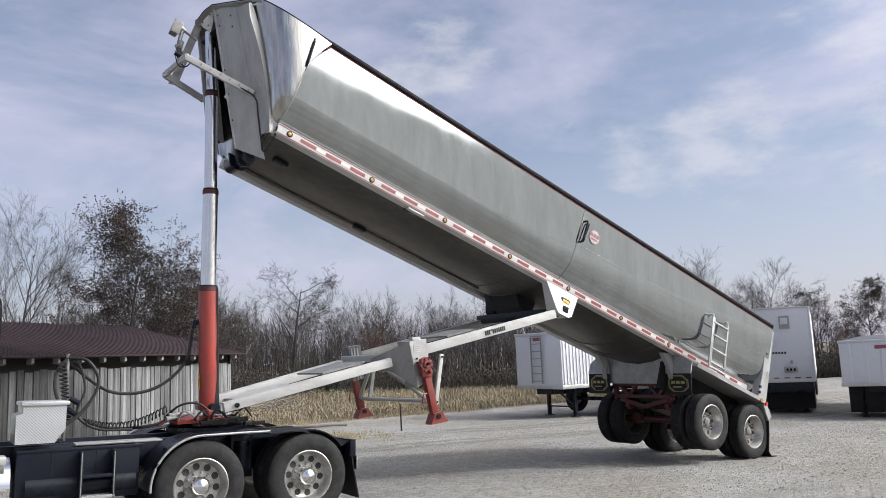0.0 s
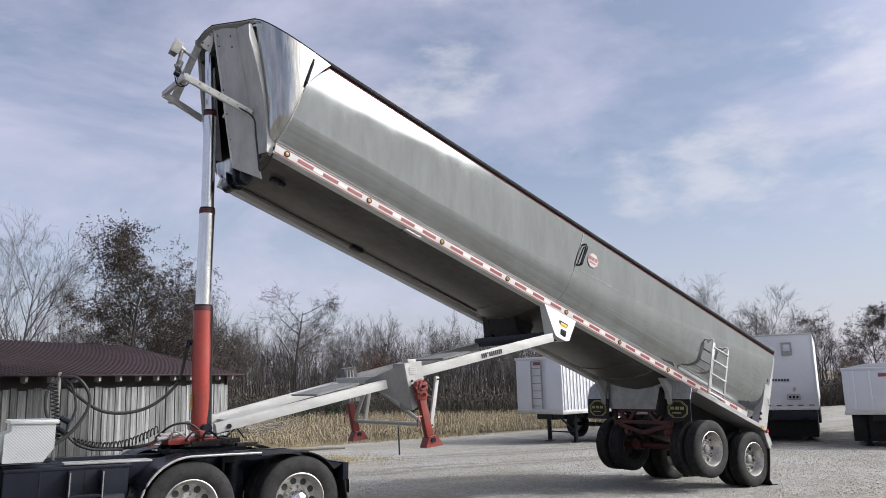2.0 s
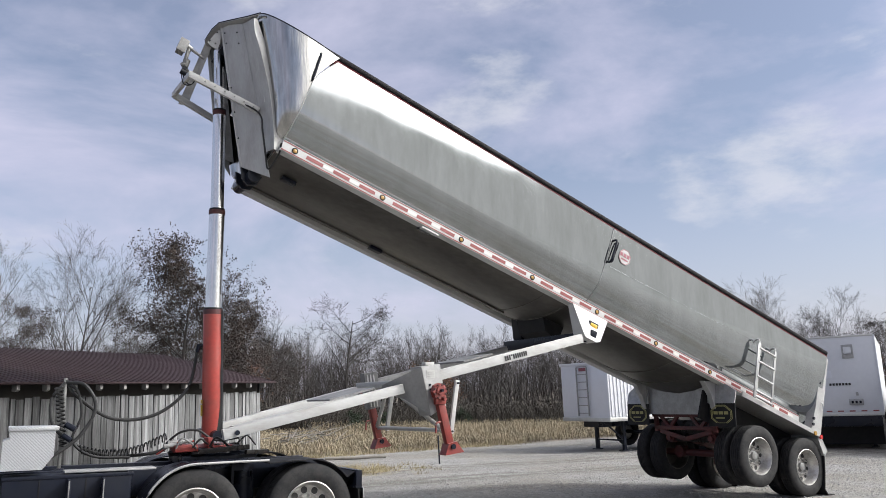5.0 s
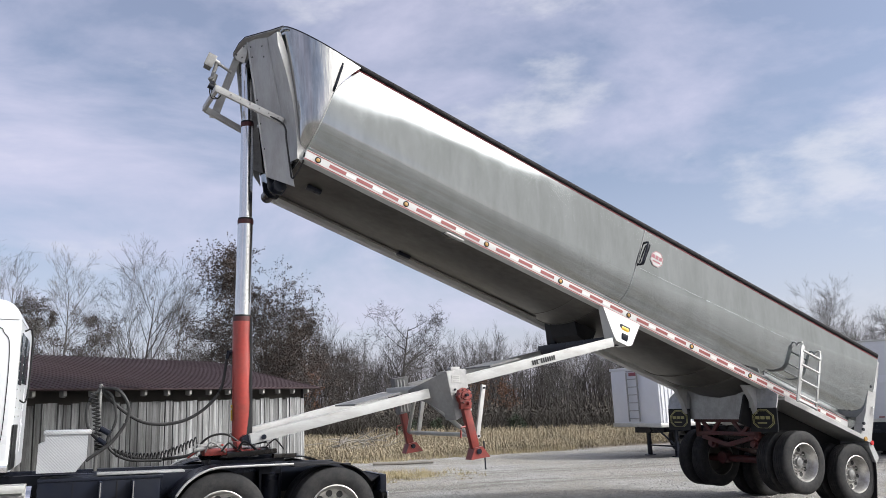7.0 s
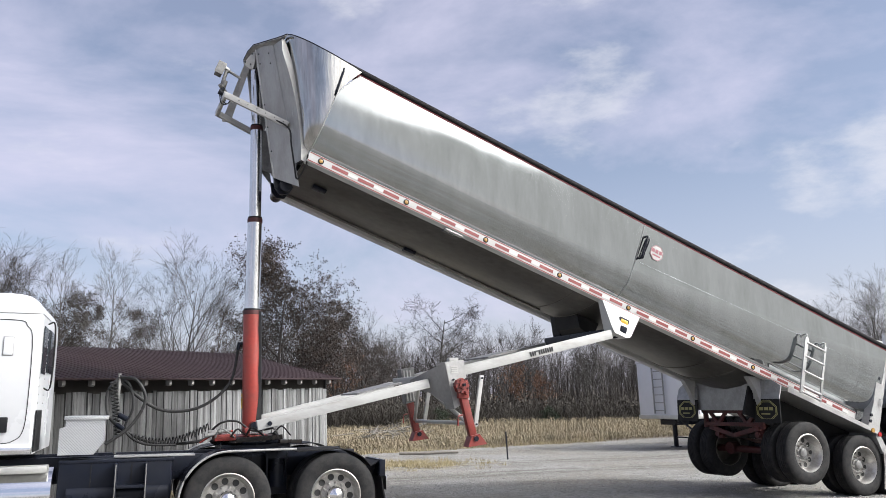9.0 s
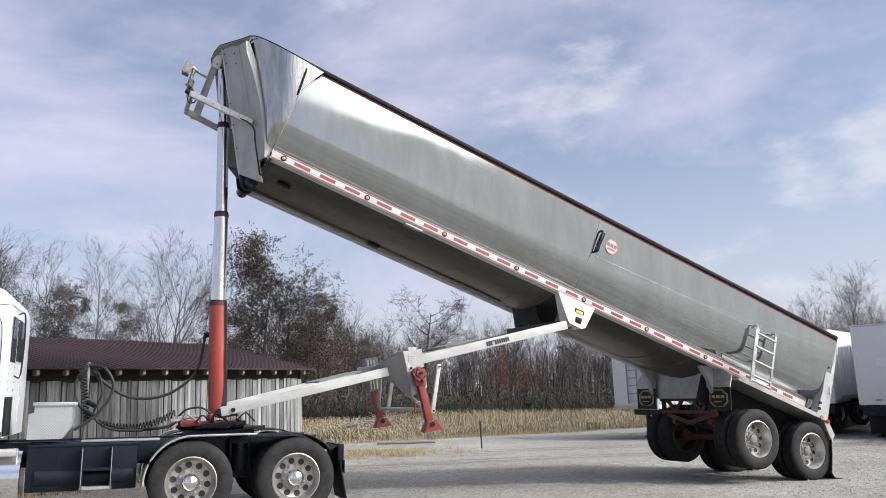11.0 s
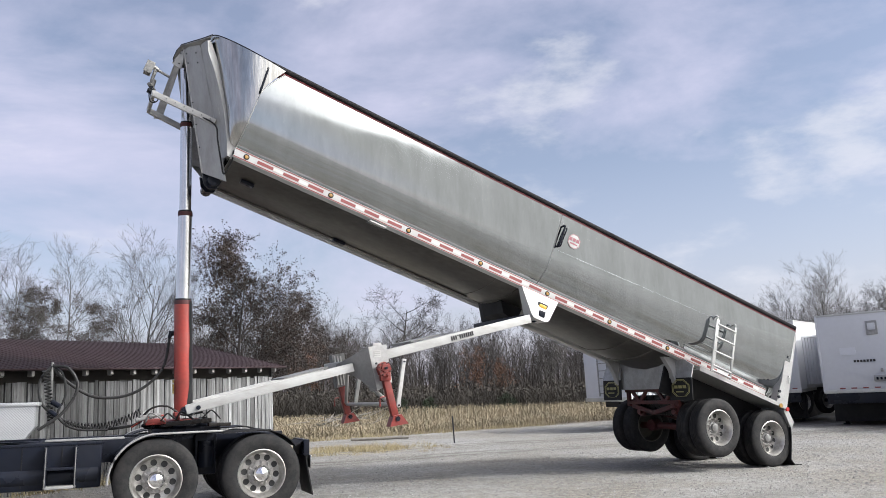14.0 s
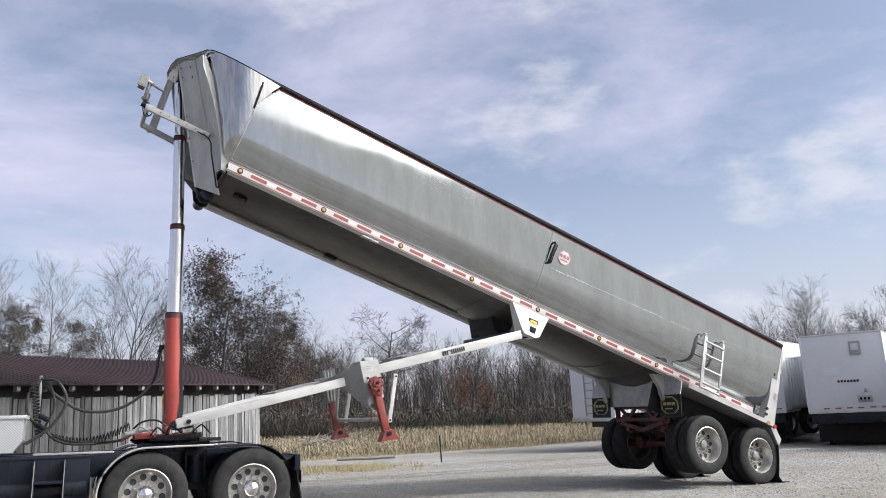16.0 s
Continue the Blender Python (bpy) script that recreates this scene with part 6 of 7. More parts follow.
def hopper(at, yaw, length, label, floor=0.95, top=3.1, width=2.5, ends=False):
    """A grain trailer with ribbed sides and sloping ends."""
    z0 = ground_z(at[0], at[1])
    m = Matrix.Translation((at[0], at[1], z0)) @ Matrix.Rotation(yaw, 4, "Z")
    v = thing("grain_trailer", m.translation, label, "trailer", "parked trailers")
    w = width / 2
    part("body", B(0, length, -w, w, floor, top, m, 0.03), VAN_SIDE, v)
    part("top_rail", B(-0.03, length, -w - 0.03, w + 0.03, top - 0.08, top + 0.02, m, 0.015), VAN_WHITE, v)
    part("bottom_rail", B(-0.03, length, -w - 0.03, w + 0.03, floor - 0.04, floor + 0.10, m, 0.015), ALU_DULL, v)
    rib = finish("rib", B(-0.02, 0.03, -0.025, 0.0, floor + 0.1, top - 0.08, bevel=0.008), VAN_SIDE)
    n = int(length / 0.16)
    for i in range(min(n, 70)):
        under(v, "rib", rib, m @ Matrix.Translation((0.1 + i * 0.16, -w, 0)))
    if ends:
        end_rib = finish("rib", B(-0.03, 0.01, -0.05, 0.05, floor + 0.1, top - 0.08, bevel=0.012), VAN_SIDE)
        for i in range(5):
            under(v, "rib", end_rib, m @ Matrix.Translation((0, -0.96 + i * 0.48, 0)))
        part("arched_top", prism(bmesh.new(), [m @ Vector((0.0, y, z)) for y, z in ((-w, top), (-0.6, top + 0.13), (0, top + 0.17), (0.6, top + 0.13), (w, top))], m.to_3x3() @ Vector((length, 0, 0))), VAN_WHITE, v)
    for y in (-0.28, 0.28) if not ends else ():
        part("ladder_rail", B(-0.10, -0.06, y - 0.02, y + 0.02, floor + 0.15, top - 0.15, m), GREY_STEEL, v)
    for i in range(7 if not ends else 0):
        z = floor + 0.25 + i * 0.27
        part("ladder_rung", B(-0.10, -0.07, -0.28, 0.28, z - 0.015, z + 0.015, m), GREY_STEEL, v)
    part("badge", B(-0.04, -0.005, -0.2, 0.2, top - 0.28, top - 0.16, m, 0.015), MAROON_PRINT, v)
    for y in (-0.7, 0.7):
        part("support_leg", B(1.0, 1.12, y - 0.06, y + 0.06, 0.02, floor, m, 0.01), BLACK, v)
        part("leg_foot", B(0.9, 1.2, y - 0.12, y + 0.12, 0.0, 0.03, m), BLACK, v)
    beam(bm := bmesh.new(), m @ Vector((0.2, -0.7, floor - 0.05)), m @ Vector((1.06, -0.7, 0.35)), 0.05, 0.05)
    beam(bm, m @ Vector((1.06, -0.7, 0.35)), m @ Vector((1.06, 0.7, 0.35)), 0.05, 0.05)
    part("leg_brace", bm, BLACK, v)
    part("belly_rail", B(0.3, length, -0.5, 0.5, floor - 0.25, floor - 0.03, m), BLACK, v)
    if ends:
        # added black block in place of the darkness below this trailer
        part("belly_shade_block", B(1.0, 4.0, -w + 0.10, w - 0.10, 0.14, floor - 0.04, m, 0.03), BLACK_PLASTIC, v)
    for x in (length - 1.2, length - 2.5, 2.9):
        for y, far in ((-w + 0.02, False), (w - 0.02, True)):
            mm = m @ Matrix.Translation((x, y, 0.515)) @ Matrix.Rotation(radians(90 if not far else -90), 4, "X")
            wh = under(v, "wheel", TYRE_ME, mm)
            sub_part(wh, "rim", RIM_OUT, mm)
        part("axle", rod(bmesh.new(), m @ Vector((x, -w + 0.1, 0.515)), m @ Vector((x, w - 0.1, 0.515)), 0.07), BLACK, v)
    return v


van((22.2, 8.35), radians(31), 13.5, "white box trailer with a lamp box and weathered end", width=2.6, floor=1.2, top=3.88)
van((21.9, 12.39), radians(30), 13.5, "older white box trailer parked beside another", width=2.4, floor=1.2, top=3.9)
hopper((21.95, 4.28), radians(26), 12.0, "silver-white ribbed grain trailer parked in the row", floor=1.1, top=2.55, ends=True)
hopper((14.8, 13.05), radians(1), 11.0, "white ribbed grain trailer with a ladder on its end", floor=1.08, top=3.07)

# ---- trees, field and litter ----
def grow(seed, height, spread=0.5, levels=4, kids=(9, 7, 5, 4), base=0.016, clear=0.25, lift=0.35, leaves=0, leaf=0.10, lean=0.03, stem_min=0.0035, bend=0.16, reach=(0.34, 0.52)):
    """Vertices and faces of a bare tree: a tapered trunk with limbs and twigs, and its leaves apart."""
    rnd = random.Random(seed)
    verts, faces, lv, lf = [], [], [], []

    def limb(p, d, length, r, level):
        steps = 6 if level == 0 else 4 if level == 1 else 1 if level == levels else 3 if levels > 3 and level == 2 else 2
        n = 6 if level == 0 else (4 if level == 1 else 3)
        pts, rads = [p.copy()], [r]
        for i in range(steps):
            wob = 0.08 if level == 0 else bend
            d = (d + Vector((rnd.uniform(-wob, wob), rnd.uniform(-wob, wob), rnd.uniform(-wob, wob) * 0.6 + (lift * 0.30 if level else 0.02)))).normalized()
            pts.append(pts[-1] + d * (length / steps))
            rads.append(max(r * (1 - 0.88 * (i + 1) / steps), stem_min))
        start = len(verts)
        for i, q in enumerate(pts):
            dd = (pts[min(i + 1, steps)] - pts[max(i - 1, 0)]).normalized()
            s = dd.cross(Vector((0.3, 0.5, 0.1)) if abs(dd.z) > 0.8 else Vector((0, 0, 1))).normalized()
            t = s.cross(dd)
            for j in range(n):
                a = 2 * math.pi * j / n
                verts.append(q + rads[i] * (math.cos(a) * s + math.sin(a) * t))
        for i in range(steps):
            for j in range(n):
                faces.append((start + i * n + j, start + i * n + (j + 1) % n, start + (i + 1) * n + (j + 1) % n, start + (i + 1) * n + j))
        if level < levels:
            k = kids[level]
            k = max(2, round(k * rnd.uniform(0.8, 1.2)))
            for i in range(k):
                f = (clear + (1 - clear) * (i + rnd.random()) / k) if level == 0 else rnd.uniform(0.2, 1.0)
                x = f * steps
                a = min(int(x), steps - 1)
                q = pts[a].lerp(pts[a + 1], x - a)
                ax = (pts[a + 1] - pts[a]).normalized()
                s = ax.cross(Vector((rnd.uniform(-1, 1), rnd.uniform(-1, 1), rnd.uniform(-1, 1)))).normalized()
                ang = spread * rnd.uniform(0.75, 1.35)
                nd = (ax * math.cos(ang) + s * math.sin(ang)).normalized()
                ln = length * (rnd.uniform(*reach) * (1.25 - 0.6 * f) if level == 0 else rnd.uniform(0.35, 0.62))
                limb(q, nd, ln, max(rads[a] * rnd.uniform(0.45, 0.65), stem_min), level + 1)
        if leaves and level >= levels - 1:
            for i in range(leaves):
                q = pts[rnd.randint(1, steps)] + Vector((rnd.gauss(0, 0.12), rnd.gauss(0, 0.12), rnd.gauss(0, 0.12)))
                s = Vector((rnd.gauss(0, 1), rnd.gauss(0, 1), rnd.gauss(0, 1))).normalized() * leaf * rnd.uniform(0.6, 1.3)
                t = s.cross(Vector((rnd.gauss(0, 1), rnd.gauss(0, 1), rnd.gauss(0, 1)))).normalized() * leaf * 0.55
                b = len(lv)
                lv.extend((q - s, q + t, q + s, q - t))
                lf.append((b, b + 1, b + 2, b + 3))

    limb(Vector((0, 0, -0.1)), Vector((rnd.uniform(-lean, lean), rnd.uniform(-lean, lean), 1)), height, height * base, 0)
    return verts, faces, lv, lf


def to_mesh(name, verts, faces, material):
    me = bpy.data.meshes.new(name)
    me.from_pydata([tuple(v) for v in verts], [], faces)
    me.materials.append(material)
    return me


TREES = {}


def tree_kind(key, bark, leaf_mat=None, **k):
    v, f, lv, lf = grow(**k)
    TREES[key] = (to_mesh("trunk", v, f, bark), to_mesh("crown", lv, lf, leaf_mat) if lf else None)


tree_kind("pale", BARK_PALE, seed=3, height=11.8, spread=0.50, kids=(13, 8, 6, 4), base=0.015, clear=0.16, lift=0.16, stem_min=0.0055, bend=0.08, reach=(0.46, 0.64))
tree_kind("pale_b", BARK_PALE, seed=8, height=11.0, spread=0.55, kids=(13, 8, 6, 4), base=0.016, clear=0.18, lift=0.16, stem_min=0.0055, bend=0.09, reach=(0.42, 0.60))
tree_kind("tall_pale", BARK_PALE, seed=14, height=14.0, spread=0.55, kids=(17, 7, 5, 3), base=0.010, clear=0.30, lift=0.20, stem_min=0.0055, bend=0.09, reach=(0.22, 0.36))
tree_kind("grey", BARK, seed=11, height=10.0, spread=0.75, kids=(14, 8, 5, 4), base=0.013, clear=0.25, lift=0.35, stem_min=0.008)
tree_kind("grey_b", BARK, seed=19, height=9.0, spread=0.55, kids=(12, 6, 5, 4), base=0.013, clear=0.3, lift=0.4, stem_min=0.008)
tree_kind("oak", BARK, LEAF, seed=23, height=10.5, spread=0.78, kids=(15, 8, 5, 3), base=0.017, clear=0.16, lift=0.26, leaves=7, leaf=0.075)
tree_kind("oak_b", BARK, LEAF, seed=31, height=9.5, spread=0.75, kids=(14, 8, 5, 3), base=0.016, clear=0.2, lift=0.28, leaves=4, leaf=0.075)
tree_kind("lone", BARK, seed=44, height=10.0, spread=0.88, kids=(15, 8, 6, 5), base=0.026, clear=0.30, lift=0.13, stem_min=0.008, bend=0.20)
tree_kind("thin", BARK, seed=53, height=8.5, spread=0.5, levels=3, kids=(12, 6, 4), base=0.014, clear=0.35, lift=0.45, stem_min=0.006)
tree_kind("thin_b", BARK, seed=59, height=8.0, spread=0.6, levels=3, kids=(13, 6, 5), base=0.015, clear=0.3, lift=0.4, stem_min=0.006)
tree_kind("slim_pale", BARK_PALE, seed=61, height=10.0, spread=0.6, levels=3, kids=(16, 7, 5), base=0.013, clear=0.3, lift=0.4, stem_min=0.008)
tree_kind("rust", BARK, LEAF_RUST, seed=67, height=6.0, spread=0.7, levels=3, kids=(12, 6, 4), base=0.012, clear=0.15, lift=0.35, leaves=5, leaf=0.10)
tree_kind("sapling", BARK, seed=71, height=4.6, spread=0.55, levels=3, kids=(13, 6, 4), base=0.008, clear=0.06, lift=0.4, stem_min=0.005)


CEDAR = mat("cedar_green", (0.020, 0.032, 0.014), 0.8, 0.0, 0.35, 0.8, 5, 0.0, random_value=0.25)
tree_kind("cedar", BARK, CEDAR, seed=83, height=2.6, spread=0.9, levels=3, kids=(16, 7, 4), base=0.02, clear=0.05, lift=0.15, leaves=7, leaf=0.09)


def turned(x, y, by=radians(1.1)):
    """A place in the far woods, turned a little about the middle of the lot's near side."""
    dx, dy = x + 2.7, y + 9.5
    return -2.7 + dx * math.cos(by) - dy * math.sin(by), -9.5 + dx * math.sin(by) + dy * math.cos(by)


def plant(key, x, y, scale, turn, label, name="tree"):
    trunk, crown = TREES[key]
    x, y = turned(x, y)
    ob = new(name)
    ob.location = (x, y, ground_z(x, y) - 0.02)
    ob.rotation_euler = (0, 0, turn)
    ob.scale = (scale * (0.86 if x < 20 else 0.80),) * 3
    tagged(ob, label, "tree", "bare woodland")
    for nm, me in (("trunk", trunk), ("crown", crown)):
        if me:
            c = new(nm, me)
            c.parent = ob
    return ob


BARE = "tall bare tree with fine grey branches"
PALE = "tall bare tree with pale grey limbs"
OAKL = "oak still holding dark brown dead leaves"
plant("oak_b", -6.6, 46.0, 0.86, 0.3, OAKL)
plant("tall_pale", -5.3, 49.5, 0.86, 1.0, PALE)
plant("oak", -5.0, 52.0, 0.84, 2.0, OAKL)
plant("tall_pale", -3.4, 48.0, 0.85, 4.0, PALE)
plant("oak_b", -2.6, 50.0, 0.86, 3.4, OAKL)
plant("pale", 1.9, 49.5, 0.95, 2.2, PALE)
plant("tall_pale", 4.0, 49.0, 0.76, 5.1, PALE)
plant("oak_b", 5.0, 44.0, 0.72, 2.9, OAKL)
plant("oak", 7.0, 41.0, 1.06, 0.4, OAKL)
plant("oak_b", 9.0, 43.0, 0.98, 1.9, OAKL)
plant("oak", 12.6, 46.5, 0.80, 3.0, OAKL)
plant("grey", 14.6, 47.0, 0.72, 0.8, BARE)
plant("oak_b", 16.6, 49.0, 0.62, 5.0, OAKL)
plant("lone", 25.6, 59.0, 1.20, 0.9, "spreading bare tree with crooked dark branches")
plant("grey", -9.5, 48.0, 1.15, 0.7, BARE)
plant("pale", -12.5, 50.0, 1.0, 2.7, PALE)
plant("oak", -15.5, 47.0, 1.0, 4.7, OAKL)
plant("pale_b", 50.9, 42.6, 0.72, 0.5, PALE)
plant("grey", 55.0, 44.0, 0.85, 1.5, BARE)
plant("pale", 57.8, 42.4, 0.75, 2.5, PALE)
plant("pale", 60.3, 39.5, 0.92, 3.5, PALE)
plant("pale_b", 63.0, 41.5, 0.86, 4.5, PALE)
plant("grey", 66.2, 38.5, 0.95, 5.5, BARE)
plant("pale_b", 64.2, 33.5, 0.85, 0.2, PALE)
plant("oak_b", 69.0, 34.0, 0.85, 1.2, OAKL)
plant("oak", 72.0, 29.0, 0.80, 2.2, OAKL)
plant("grey_b", 74.0, 25.5, 0.95, 3.2, BARE)
plant("oak_b", 71.0, 21.5, 0.85, 4.2, OAKL)

# the wood behind the field
rnd = random.Random(77)
for i in range(235):
    f = rnd.random()
    depth = rnd.uniform(0, 1) ** 0.8
    x = 8 + f * 62
    y = 39.5 - 0.28 * (x - 8) + depth * 34 + rnd.uniform(-1, 1)
    if x < 20 and depth < 0.25:
        continue
    key = rnd.choice(("thin", "thin_b", "thin", "thin_b", "slim_pale", "slim_pale", "thin", "rust" if depth < 0.4 else "thin"))
    tall = (4.6 + 4.0 * depth) * rnd.uniform(0.8, 1.15)
    h = {"thin": 8.5, "thin_b": 8.0, "grey_b": 9.0, "grey": 10.0, "slim_pale": 10.0, "rust": 7.5}[key]
    plant(key, x, y, tall / h, rnd.uniform(0, 6.28), "slim bare woodland tree" if key != "rust" else "small tree with rust-brown leaves")
for i in range(30):
    x = -16 + i * 1.05 + rnd.uniform(-0.5, 0.5)
    y = 46 + rnd.uniform(4, 14)
    plant(rnd.choice(("thin", "thin_b", "slim_pale")), x, y, rnd.uniform(0.45, 0.75), rnd.uniform(0, 6.28), "slim bare woodland tree")


for x, y, k in ((5.6, 27.0, 0.7), (15.2, 33.0, 0.5), (17.6, 34.0, 0.45), (22.5, 33.0, 0.55)):
    plant("cedar", x, y, k, x, "low dark-green cedar at the wood's edge")


def undergrowth():
    rnd = random.Random(9)
    v, f = [], []
    for i in range(9000):
        x = 4 + rnd.random() * 66
        y = 37.5 - 0.28 * (x - 8) + rnd.random() ** 1.6 * 16
        h = rnd.uniform(0.8, 2.6) * (1.2 if rnd.random() < 0.3 else 0.8)
        z = ground_z(x, y)
        for j in range(4):
            a = rnd.uniform(0, 6.28)
            tip = Vector((x + rnd.gauss(0, 0.35) * h, y + rnd.gauss(0, 0.35) * h, z + h * rnd.uniform(0.6, 1.0)))
            foot = Vector((x + rnd.gauss(0, 0.1), y + rnd.gauss(0, 0.1), z))
            w = Vector((math.cos(a), math.sin(a), 0)) * rnd.uniform(0.012, 0.03)
            b = len(v)
            v.extend((foot - w, foot + w, tip))
            f.append((b, b + 1, b + 2))
            for k in range(3):
                q = foot.lerp(tip, rnd.uniform(0.3, 1))
                t2 = q + Vector((rnd.gauss(0, 0.3), rnd.gauss(0, 0.3), rnd.uniform(0.0, 0.5)))
                b = len(v)
                v.extend((q - w * 0.6, q + w * 0.6, t2))
                f.append((b, b + 1, b + 2))
    tagged(new("undergrowth", to_mesh("undergrowth", v, f, BRUSH)), "dense brown leafless undergrowth at the wood's edge", "undergrowth", kind="stuff")
    v, f = [], []
    for i in range(9000):
        x = -20 + rnd.random() * 90
        y = 39.0 - 0.26 * (x - 8) + rnd.random() * 5
        if x < 6:
            y = 42 + rnd.random() * 5
        p = Vector((x, y, ground_z(x, y) + rnd.random() ** 2 * 1.6))
        for k in range(3):
            q = p + Vector((rnd.gauss(0, 0.25), rnd.gauss(0, 0.25), abs(rnd.gauss(0, 0.2))))
            s = Vector((rnd.gauss(0, 1), rnd.gauss(0, 1), rnd.gauss(0, 1))).normalized() * 0.13
            t = s.cross(Vector((rnd.gauss(0, 1), rnd.gauss(0, 1), rnd.gauss(0, 1)))).normalized() * 0.08
            b = len(v)
            v.extend((q - s, q + t, q + s, q - t))
            f.append((b, b + 1, b + 2, b + 3))
    tagged(new("dead_leaves", to_mesh("dead_leaves", v, f, BRUSH)), "dead brown leaves on low bushes", "leaves", kind="stuff")


undergrowth()


def far_woods():
    """The depth of the wood: many slim stems and twigs, too far off to tell apart."""
    rnd = random.Random(33)
    v, f = [], []

    def sliver(p, q, w):
        a = rnd.uniform(0, 6.28)
        o = Vector((math.cos(a), math.sin(a), 0)) * w
        b = len(v)
        v.extend((p - o, p + o, q + o * 0.3, q - o * 0.3))
        f.append((b, b + 1, b + 2, b + 3))
    for i in range(3600):
        x = -25 + rnd.random() * 120
        y = 62 - 0.22 * (x - 8) + rnd.random() * 45
        h = rnd.uniform(4.0, 8.2) * (0.75 if x > 8 else 1.0)
        p = Vector((x, y, ground_z(x, y)))
        q = p + Vector((rnd.gauss(0, 0.3), rnd.gauss(0, 0.3), h))
        sliver(p, q, rnd.uniform(0.04, 0.10))
        for k in range(9):
            c = p.lerp(q, rnd.uniform(0.25, 0.98))
            d = c + Vector((rnd.gauss(0, 0.7), rnd.gauss(0, 0.7), rnd.uniform(0.2, 1.2)))
            sliver(c, d, rnd.uniform(0.012, 0.03))
            for n in range(2):
                e = c.lerp(d, rnd.uniform(0.4, 1))
                sliver(e, e + Vector((rnd.gauss(0, 0.4), rnd.gauss(0, 0.4), rnd.uniform(0.1, 0.6))), 0.010)
    tagged(new("far_woods", to_mesh("far_woods", v, f, BARK)), "grey-brown leafless wood receding behind the field", "woods", kind="stuff")


far_woods()


def corn():
    """Rows of dry stalks with hanging blades."""
    rnd = random.Random(15)
    v, f = [], []
    for i in range(19000):
        x = 1.0 + rnd.random() * 42
        front = 15.0 + 0.30 * x
        y = front + rnd.random() ** 1.5 * 22
        y = round(y / 0.55) * 0.55 + rnd.gauss(0, 0.07)
        z = ground_z(x, y)
        tall = 0.34 if (x < 12.5 or y < front + 2) else 0.62
        h = tall * rnd.uniform(0.6, 1.35)
        a = rnd.uniform(0, 6.28)
        w = Vector((math.cos(a), math.sin(a), 0)) * 0.012
        foot, tip = Vector((x, y, z - 0.02)), Vector((x + rnd.gauss(0, 0.06), y + rnd.gauss(0, 0.06), z + h))
        b = len(v)
        v.extend((foot - w, foot + w, tip + w * 0.6, tip - w * 0.6))
        f.append((b, b + 1, b + 2, b + 3))
        for k in range(3):
            q = foot.lerp(tip, rnd.uniform(0.25, 0.95))
            a = rnd.uniform(0, 6.28)
            o = Vector((math.cos(a), math.sin(a), 0))
            n = Vector((-o.y, o.x, 0)) * 0.016
            m1 = q + o * rnd.uniform(0.08, 0.16) + Vector((0, 0, rnd.uniform(0.0, 0.08)))
            e = m1 + o * rnd.uniform(0.06, 0.16) + Vector((0, 0, -rnd.uniform(0.08, 0.22)))
            e.z = max(e.z, z + 0.01)
            b = len(v)
            v.extend((q - n * 0.6, q + n * 0.6, m1 + n, m1 - n, e))
            f.extend(((b, b + 1, b + 2, b + 3), (b + 3, b + 2, b + 4)))
    tagged(new("corn_stubble", to_mesh("corn_stubble", v, f, STRAW)), "dry yellow corn stalks and stubble along the lot", "corn field", kind="stuff")


corn()


def grass():
    rnd = random.Random(21)
    v, f = [], []

    def blade(x, y, h):
        a = rnd.uniform(0, 6.28)
        w = Vector((math.cos(a), math.sin(a), 0)) * 0.008
        foot = Vector((x, y, ground_z(x, y) - 0.01))
        tip = foot + Vector((rnd.gauss(0, 0.5) * h, rnd.gauss(0, 0.5) * h, h))
        b = len(v)
        v.extend((foot - w, foot + w, tip))
        f.append((b, b + 1, b + 2))
    for i in range(170):
        cx, cy = 4.5 + rnd.gauss(0, 1.0), 10.7 + rnd.gauss(0, 0.7)
        for j in range(22):
            blade(cx + rnd.gauss(0, 0.10), cy + rnd.gauss(0, 0.10), rnd.uniform(0.04, 0.16))
    for i in range(130):
        cx = -8 + rnd.random() * 10
        s = (SHED_R.x - cx) / 0.755
        cy = SHED_R.y - 0.656 * s - 0.25 + rnd.gauss(0, 0.15)
        for j in range(16):
            blade(cx + rnd.gauss(0, 0.10), cy + rnd.gauss(0, 0.10), rnd.uniform(0.06, 0.28))
    for i in range(160):
        cx = 2.6 + rnd.random() * 14
        cy = 14.5 + 0.30 * cx + rnd.gauss(0, 0.25)
        for j in range(18):
            blade(cx + rnd.gauss(0, 0.12), cy + rnd.gauss(0, 0.12), rnd.uniform(0.05, 0.22))
    tagged(new("dry_grass", to_mesh("dry_grass", v, f, GRASS)), "tufts of dry yellow grass at the lot's edge", "grass", kind="stuff")


grass()


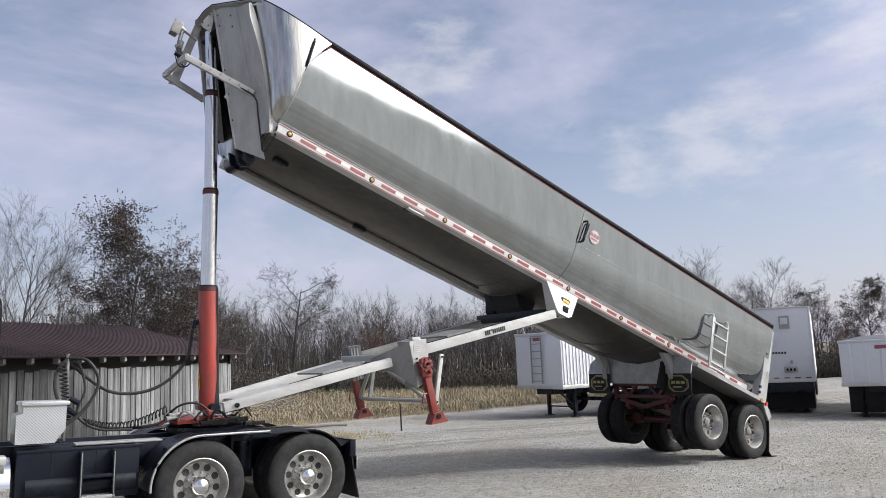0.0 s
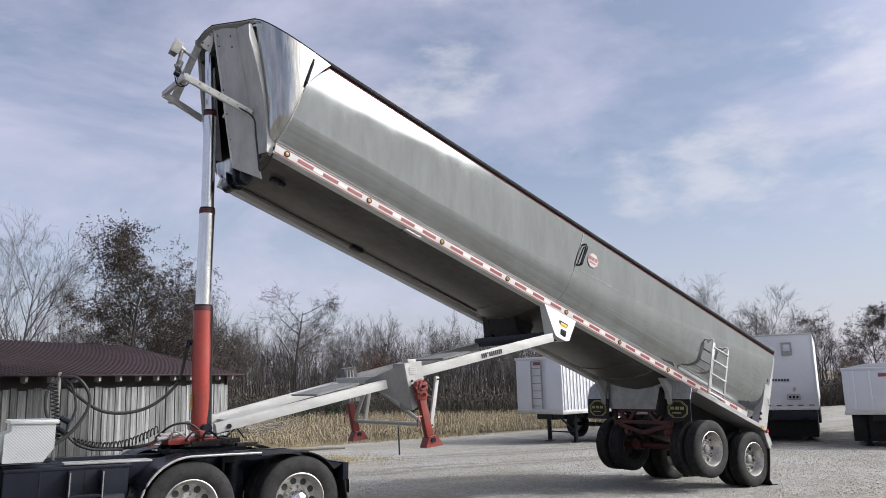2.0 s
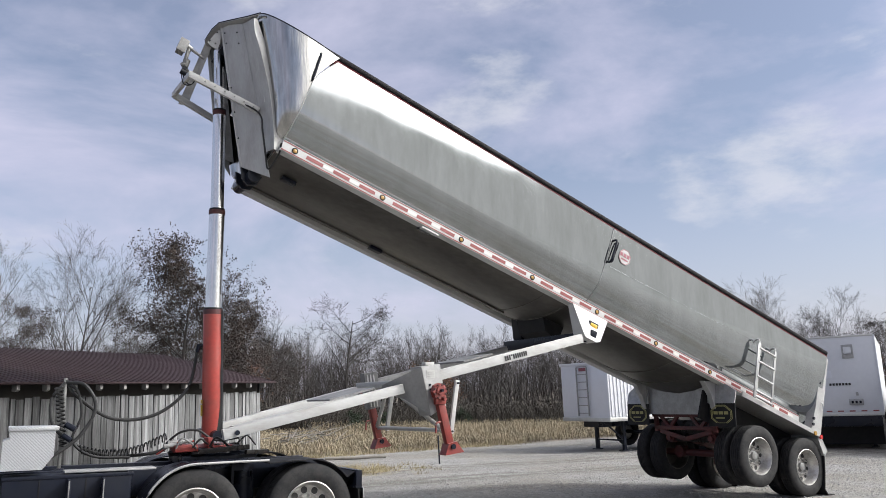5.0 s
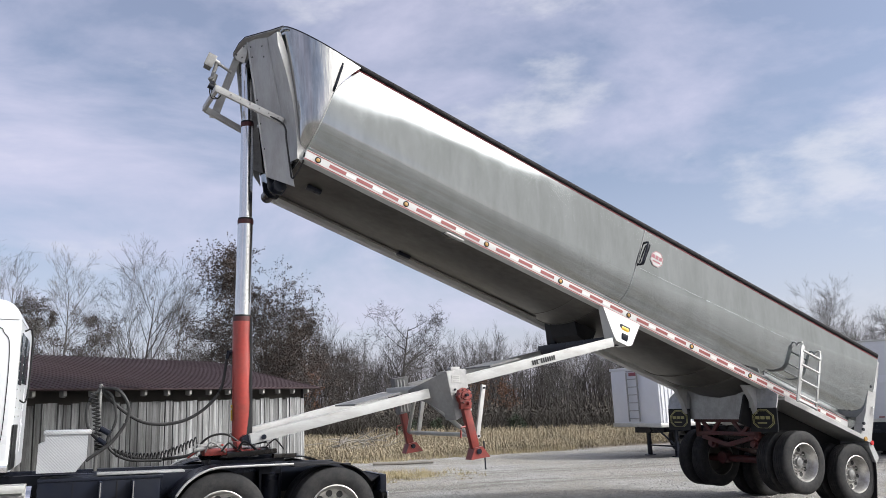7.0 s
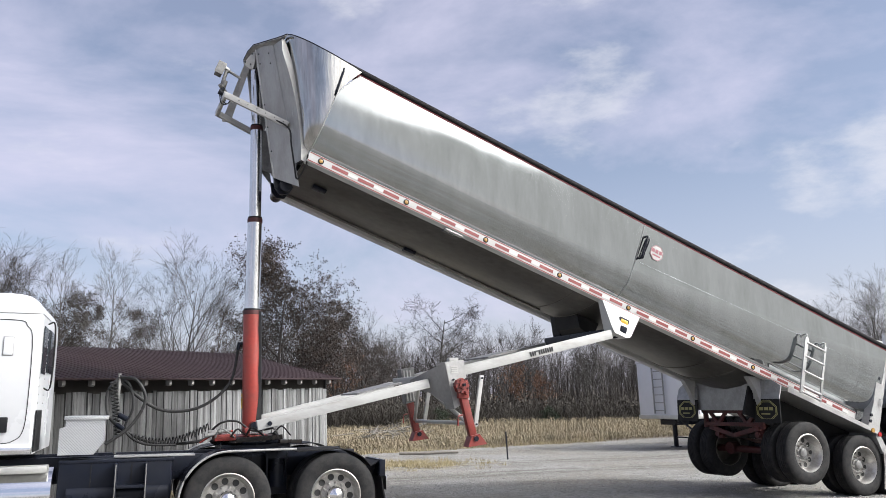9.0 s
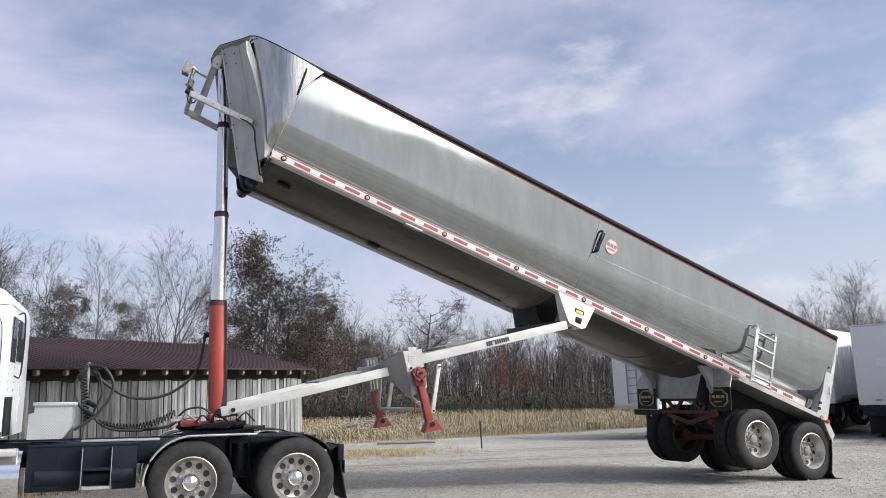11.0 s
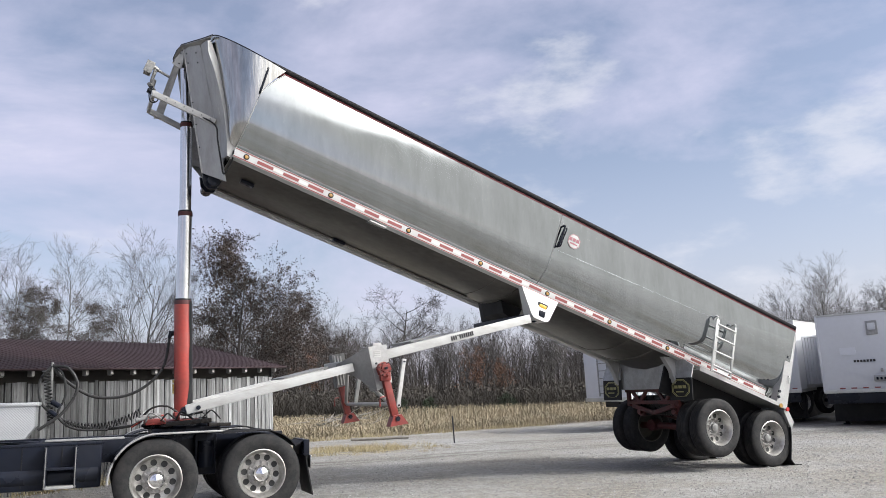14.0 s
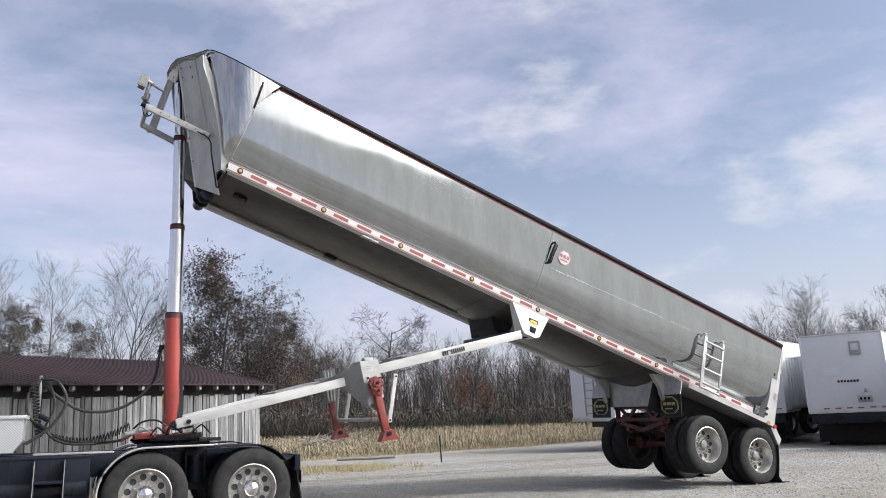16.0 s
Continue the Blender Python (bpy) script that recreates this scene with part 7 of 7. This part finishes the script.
def small_things():
    # a log at the edge of the lot
    rnd = random.Random(4)
    pts = [Vector((5.75 + 1.85 * i / 8, 14.9 - 0.55 * i / 8, -0.13 - 0.06 * i / 8 + rnd.uniform(-0.01, 0.012))) for i in range(9)]
    bm = bmesh.new()
    tube(bm, pts, [0.055 - 0.002 * i for i in range(9)], 9)
    single("log", bm, LOGW, "weathered grey log lying on the gravel edge", "log")
    # a steel stake
    bm = bmesh.new()
    beam(bm, (7.95, 11.4, -0.30), (7.93, 11.4, 0.55), 0.035, 0.035, up=(0, 1, 0))
    single("stake", bm, BLACK, "thin dark steel stake standing in the gravel", "stake")
    # a heap of cut branches before the wood
    bm = bmesh.new()
    for i in range(70):
        a = rnd.uniform(0, 6.28)
        p = Vector((7.2 + rnd.gauss(0, 0.6), 21.5 + rnd.gauss(0, 0.5), rnd.uniform(-0.2, 0.4)))
        q = p + Vector((math.cos(a), math.sin(a) * 0.6, rnd.uniform(-0.1, 0.45))) * rnd.uniform(0.5, 1.2)
        q.z = max(q.z, -0.2)
        rod(bm, p, q, 0.022, 0.010, 5, False)
    single("branch_heap", bm, LOGW, "heap of cut grey branches beside the field", "branches", kind="stuff")
    # loose stones on the gravel
    v, f = [], []
    for i in range(26000):
        x, y = rnd.uniform(-6, 20), rnd.uniform(-5.5, 12.5)
        r = rnd.uniform(0.010, 0.024) * (1.6 if rnd.random() < 0.06 else 1)
        c = Vector((x, y, ground_z(x, y) + r * 0.25))
        b = len(v)
        ring = [c + Vector((math.cos(k * 1.257) * r * rnd.uniform(0.7, 1.2), math.sin(k * 1.257) * r * rnd.uniform(0.7, 1.2), rnd.uniform(-0.2, 0.2) * r)) for k in range(5)]
        v.extend(ring + [c + Vector((0, 0, r * 0.75))])
        f.extend((b + k, b + (k + 1) % 5, b + 5) for k in range(5))
    stone = mat("loose_limestone", (0.245, 0.24, 0.23), 0.95, 0.0, 0.6, 9.0, 40, 0.1)
    tagged(new("loose_stones", to_mesh("loose_stones", v, f, stone)), "loose pale limestone gravel over the lot", "gravel", kind="stuff")


small_things()
